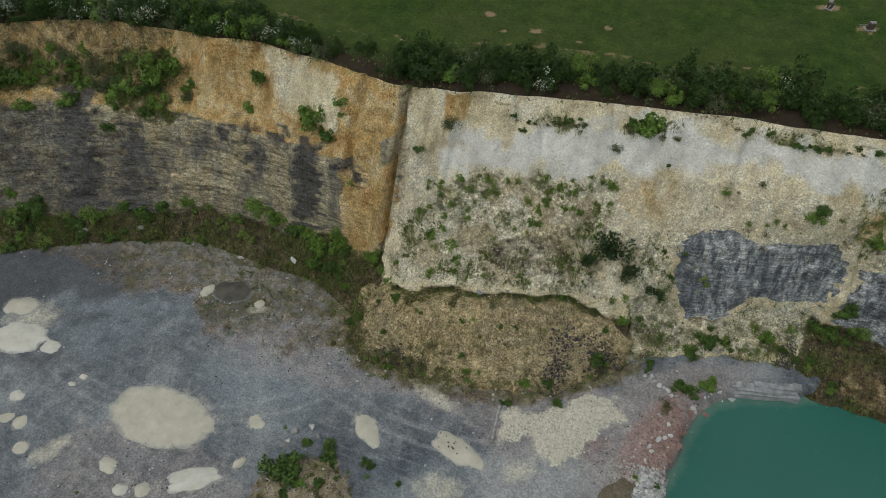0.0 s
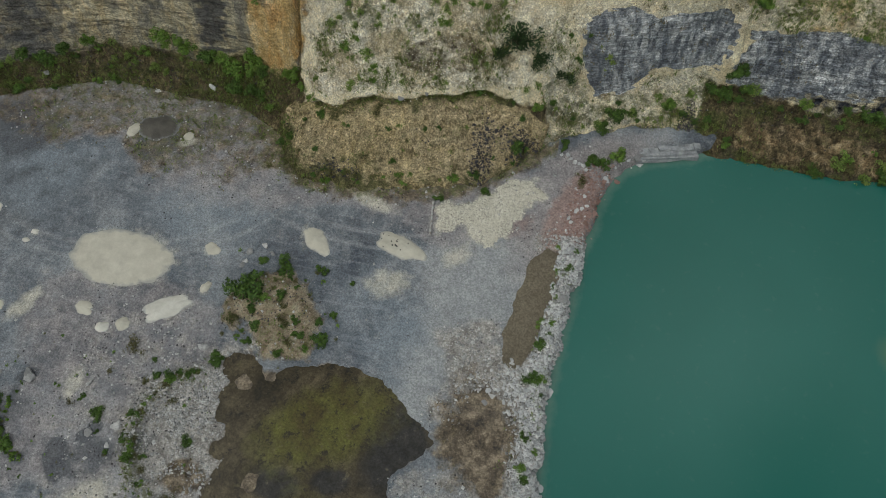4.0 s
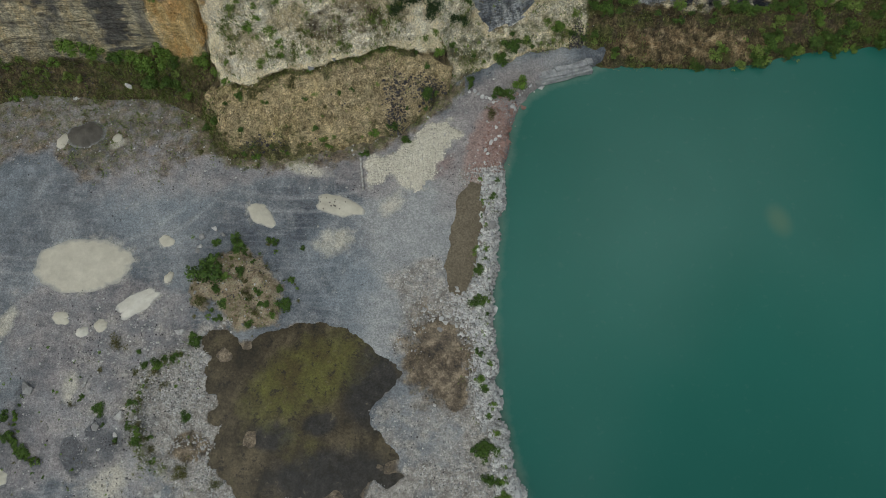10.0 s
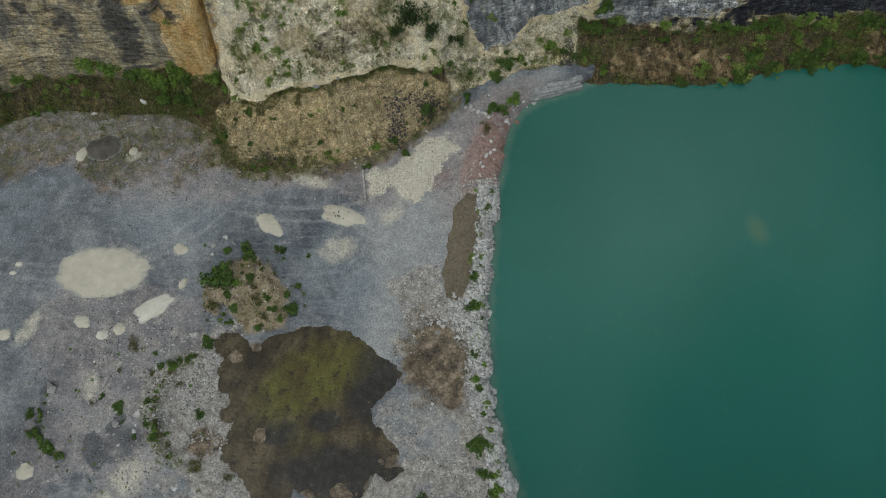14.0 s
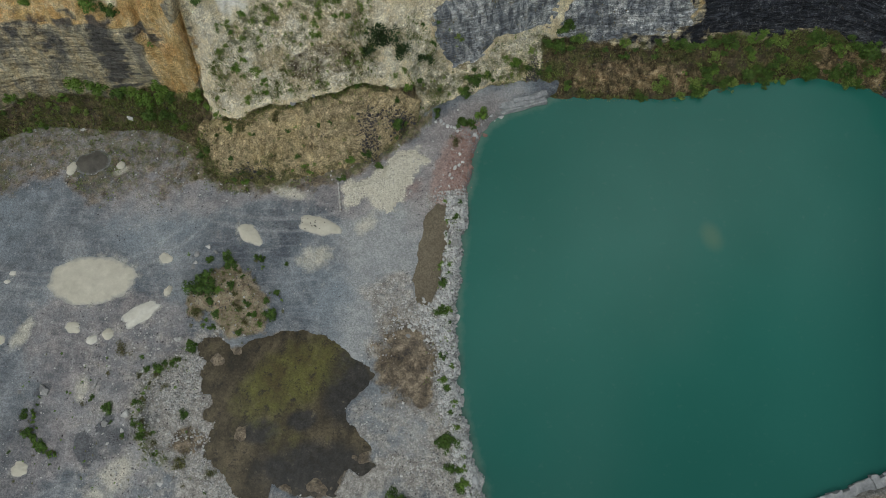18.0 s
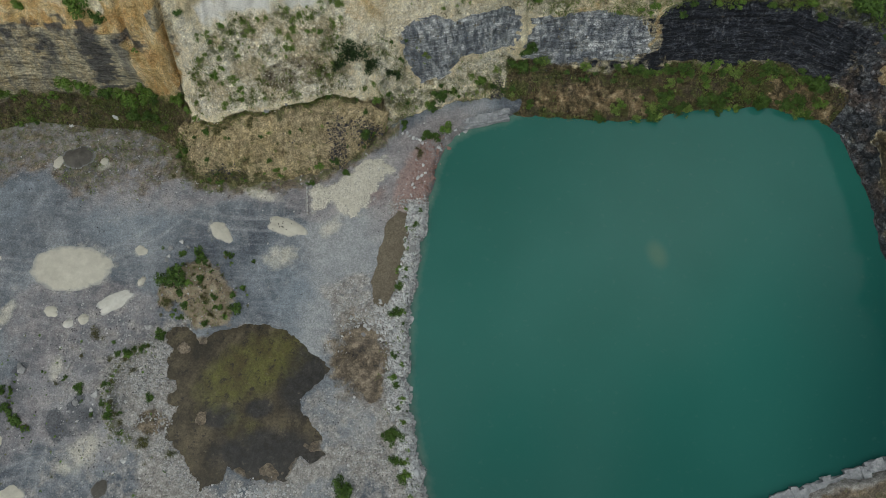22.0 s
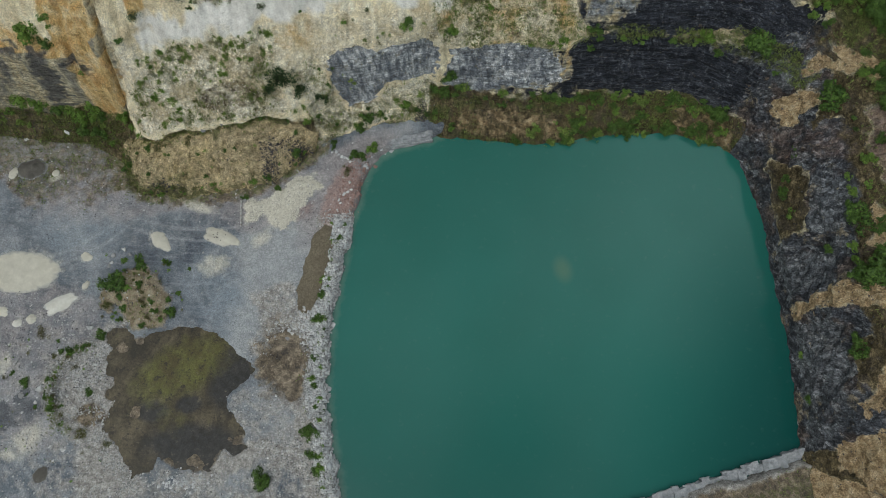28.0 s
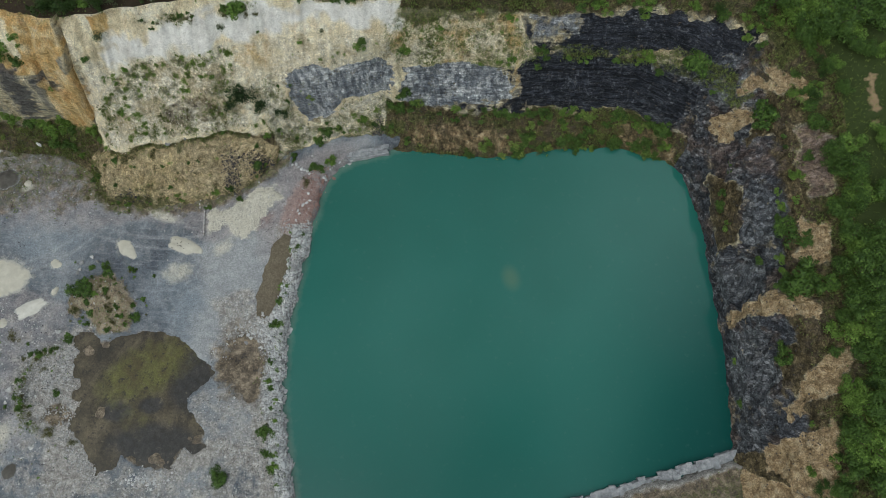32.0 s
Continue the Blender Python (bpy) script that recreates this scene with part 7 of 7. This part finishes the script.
q, r = scatter(west_stones * dry * core, GP, 3000, 99)
gravel("pale_rubble", "pale angular limestone rubble on the low bank", q, 0.05 + 0.22 * r.random(len(q)) ** 4, MAT_STONE, 100)
q, r = scatter(np.clip(-F["apron"] * 3 + 0.4, 0, 1) * core, GP, 6000, 85)
gravel("chalk_rubble", "cream chalk lumps spread in an apron", q, 0.05 + 0.16 * r.random(len(q)) ** 2, MAT_CHALK, 86)
q, r = scatter(band(F["lake"], 0, 3, 0.5) * (GY > 2.5) * (GY < 13.5) * (GX < 20) * core + near(GX, GY, 14.5, 4, 1.8, 4, -15, 0.8) * 0.04, GP, 1500, 87)
gravel("red_rubble", "reddish sandstone rubble beside the lake", q, 0.05 + 0.2 * r.random(len(q)) ** 3, MAT_RED, 88)
q, r = scatter(is_chalk * (SIDE < 30) * band(LEVEL, 0.2, 2.6, 0.2) * np.where(SIDE < 11, sstep(0.95, 1.1, LEVEL), 1) * seen * (1 - slab_mask) * (0.2 + w_white), CP, 7000, 89)
gravel("chalk_scree", "broken chalk scree on the slope", q, 0.03 + 0.12 * r.random(len(q)) ** 4, MAT_CHALK, 90)
q, r = scatter(np.clip(1.4 - np.hypot((CP[..., 0] - 4) / 1.2, (CP[..., 1] - 10.5) / 3.2), 0, 1) + np.clip(1.3 - np.hypot((CP[..., 0] - 8) / 2.4, (CP[..., 1] - 12.8) / 1.5), 0, 1) + np.clip(1.2 - np.hypot((CP[..., 0] + 12.5) / 3, (CP[..., 1] - 5.6) / 1.0), 0, 1) * 0.6 + np.clip(1.3 - np.hypot((CP[..., 0] - 28) / 1.1, (CP[..., 1] - 21.2) / 1.8), 0, 1), CP, 3600, 93)
gravel("fallen_shale", "dark purple-grey shale rubble at the foot of the mound", q, 0.04 + 0.15 * r.random(len(q)) ** 2, MAT_BLACK, 94)
q, r = scatter(((1 - wall) * (is_west * 0.8 + 0.25) * north + is_east * band(LEVEL, 0.3, 3, 0.2) * 0.6 + is_dark * north * band(LEVEL, 0.8, 1.1, 0.1)) * seen, CP, 5000, 91)
gravel("dark_scree", "dark broken shale on the screes", q, 0.04 + 0.17 * r.random(len(q)) ** 3, MAT_BLACK, 92)


# ---------------------------------------------------------------- dumped sand
def sand_pile(cx, cy, rx, ry, turn, height, material, label, seed):
    n, m = 48, 16
    a = np.linspace(0, 2 * np.pi, n, endpoint=False)[None, :]
    t = np.linspace(0, 1, m)[:, None]
    edge = 1 + 0.8 * (fbm(np.cos(a) * 1.3 + seed, np.sin(a) * 1.3, 0.0, 5, 95) - 0.5)
    u, v = np.cos(a) * rx * edge * t, np.sin(a) * ry * edge * t
    c, s = math.cos(radians(turn)), math.sin(radians(turn))
    px, py = cx + u * c - v * s, cy + u * s + v * c
    crown = np.clip(1 - t**2.2, 0, 1) ** 1.5 * (0.6 + 0.8 * fbm(px * 0.7, py * 0.7, seed, 4, 97))
    pz = np.vectorize(on_floor)(px, py) + crown * height * 0.6 + 0.035 - 0.07 * t**8
    thin = sstep(0.7, 1.1, t) * np.ones_like(px)
    me = grid_mesh("sand_mound", np.stack([px, py, pz], -1), {"zone_a": np.stack([thin, thin, thin], -1)}, closed=True)
    me.materials.append(material)
    return tagged(new("sand_mound", me), label, "sand pile", "dumped sand piles")


for n, (cx, cy, rx, ry, turn, height, tone) in enumerate(PILES):
    sand_pile(cx, cy, rx, ry, turn, height, (MAT_SAND, MAT_WHITE, MAT_GRIT)[tone],
              ("low spread pile of pale sand on grey ground", "small heap of whitish chalky sand", "rounded heap of dark grey grit")[tone], n * 3.7)
for k in range(14):
    px, py = -3 + pick.gauss(-0.6, 0.8), -2 + pick.gauss(0, 0.42)
    lay("black", px, py, on_floor(px, py) + 0.55, pick.uniform(0.08, 0.16), "dark earth clod on the sand pile", "clods on a sand pile")


# ---------------------------------------------------------------- pipe, ledges, machines in the field
def tube(r_out, r_in, length, sides=20):
    bm = bmesh.new()
    loops = []
    for rad, zz in ((r_out, 0), (r_out, length), (r_in, length), (r_in, 0)):
        loops.append([bm.verts.new((rad * math.cos(q * 2 * math.pi / sides), rad * math.sin(q * 2 * math.pi / sides), zz)) for q in range(sides)])
    for a in range(4):
        for q in range(sides):
            bm.faces.new((loops[a][q], loops[a][(q + 1) % sides], loops[(a + 1) % 4][(q + 1) % sides], loops[(a + 1) % 4][q]))
    return bm


def metal_material():
    m = Nodes("weathered_steel", 0.55)
    n = m.noise(3, 6, 0.7)
    m.bsdf.inputs["Metallic"].default_value = 0.5
    return m.done(m.ramp(n, (0.35, (0.26, 0.21, 0.18)), (0.6, (0.55, 0.55, 0.54))))


MAT_STEEL = metal_material()
pipe = tagged(new("pipe"), "long weathered grey steel pipe lying on the ground", "pipe")
a, b = Vector((-0.55, 4.3, 0)), Vector((-0.05, -0.1, 0))
a.z, b.z = on_floor(a.x, a.y) + 0.16, on_floor(b.x, b.y) + 0.16
pipe.matrix_world = Matrix.Translation(a) @ (b - a).to_track_quat("Z", "Y").to_matrix().to_4x4()
part("barrel", tube(0.14, 0.12, (b - a).length), MAT_STEEL, pipe)
for zz in (0.0, (b - a).length - 0.12):
    bm = tube(0.19, 0.141, 0.1)
    bmesh.ops.translate(bm, verts=bm.verts, vec=(0, 0, zz))
    part("collar", bm, MAT_STEEL, pipe, "rusty pipe collar")


def ledge_block(seed, sx, sy, sz):
    """A chunk of bedded rock with rounded, chipped edges."""
    bm = bmesh.new()
    bmesh.ops.create_cube(bm, size=1, matrix=Matrix.Translation((0, 0, sz / 2)) @ Matrix.Diagonal((sx, sy, sz, 1)))
    bmesh.ops.subdivide_edges(bm, edges=list(bm.edges), cuts=3, use_grid_fill=True)
    for v in bm.verts:
        d = noise.noise_vector(v.co * 1.1 + Vector((seed * 3.7, 0, 0))) * 0.26 + noise.noise_vector(v.co * 3.1 + Vector((seed, 9, 0))) * 0.1
        v.co += Vector((d.x, d.y * 1.2, d.z * 0.7))
    return bm


north_ledge = tagged(new("rock_ledge"), "pale bedded rock ledge above the water at the track end", "rock ledge")
north_ledge.matrix_world = pose(26.1, 16.9, 0.05, 0, 0, 16)
for k, (dx, dy, z0, sx, sy, sz) in enumerate(((0, 0, 0, 7.6, 1.4, 0.75), (0.3, 0.2, 0.7, 6.6, 1.1, 0.4), (1.2, 0.45, 1.08, 4.6, 0.7, 0.35), (-3.0, 0.3, 1.05, 1.0, 0.7, 0.3), (3.6, 0.4, 0.9, 0.9, 0.8, 0.6))):
    bm = ledge_block(500 + k, sx, sy, sz)
    bmesh.ops.translate(bm, verts=bm.verts, vec=(dx, dy, z0))
    part("stone_bed", bm, MAT_SHELF, north_ledge)
south_ledge = tagged(new("rock_ledge"), "long pale rock shelf along the south shore of the lake", "rock ledge")
sa, sb = Vector((60, -40.6, -0.9)), Vector((88.8, -30.4, -0.9))
heading = math.degrees(math.atan2(sb.y - sa.y, sb.x - sa.x))
south_ledge.matrix_world = pose(*sa, 0, 0, heading)
spot, k = 0.0, 0
while spot < (sb - sa).length:
    w = pick.uniform(0.8, 2.4)
    bm = ledge_block(520 + k, w * 1.06, pick.uniform(1.2, 1.9), 1.7 + pick.uniform(-0.12, 0.2))
    bmesh.ops.rotate(bm, verts=bm.verts, cent=(0, 0, 0.8), matrix=Matrix.Rotation(pick.uniform(-0.06, 0.12), 3, "X"))
    bmesh.ops.translate(bm, verts=bm.verts, vec=(spot + w / 2, 0.12 * math.sin(k * 1.7) + (0.4 if k % 4 == 2 else 0), 0))
    part("stone_block", bm, MAT_SHELF, south_ledge)
    spot, k = spot + w * 0.97, k + 1


def box(sx, sy, sz, at=(0, 0, 0), bevel=0.03):
    bm = bmesh.new()
    bmesh.ops.create_cube(bm, size=1, matrix=Matrix.Translation((at[0], at[1], at[2] + sz / 2)) @ Matrix.Diagonal((sx, sy, sz, 1)))
    bmesh.ops.bevel(bm, geom=list(bm.edges), offset=bevel, segments=2, affect="EDGES")
    return bm


def field_machine(px, py, turn):
    root = tagged(new("trap_machine"), "small dark metal machine on trampled pasture", "machine", "machines in the pasture")
    root.matrix_world = pose(*on_field(px, py), 0, 0, turn)
    part("base_plate", box(1.3, 1.0, 0.12), MAT_STEEL, root)
    part("housing", box(0.8, 0.6, 0.7, (0, 0, 0.12)), MAT_BARK, root, "dark housing")
    part("lid", box(0.7, 0.5, 0.06, (0.25, 0.15, 0.82)), MAT_STONE, root, "pale grey lid")
    part("arm", box(1.5, 0.1, 0.08, (-0.8, -0.1, 0.6)), MAT_STONE, root, "pale throwing arm")


field_machine(28, 57, 20)
field_machine(23.5, 60.7, 70)
for key in PROTO:
    for ob in PROTO[key]:
        for o in (*ob.children_recursive, ob):
            bpy.data.objects.remove(o)
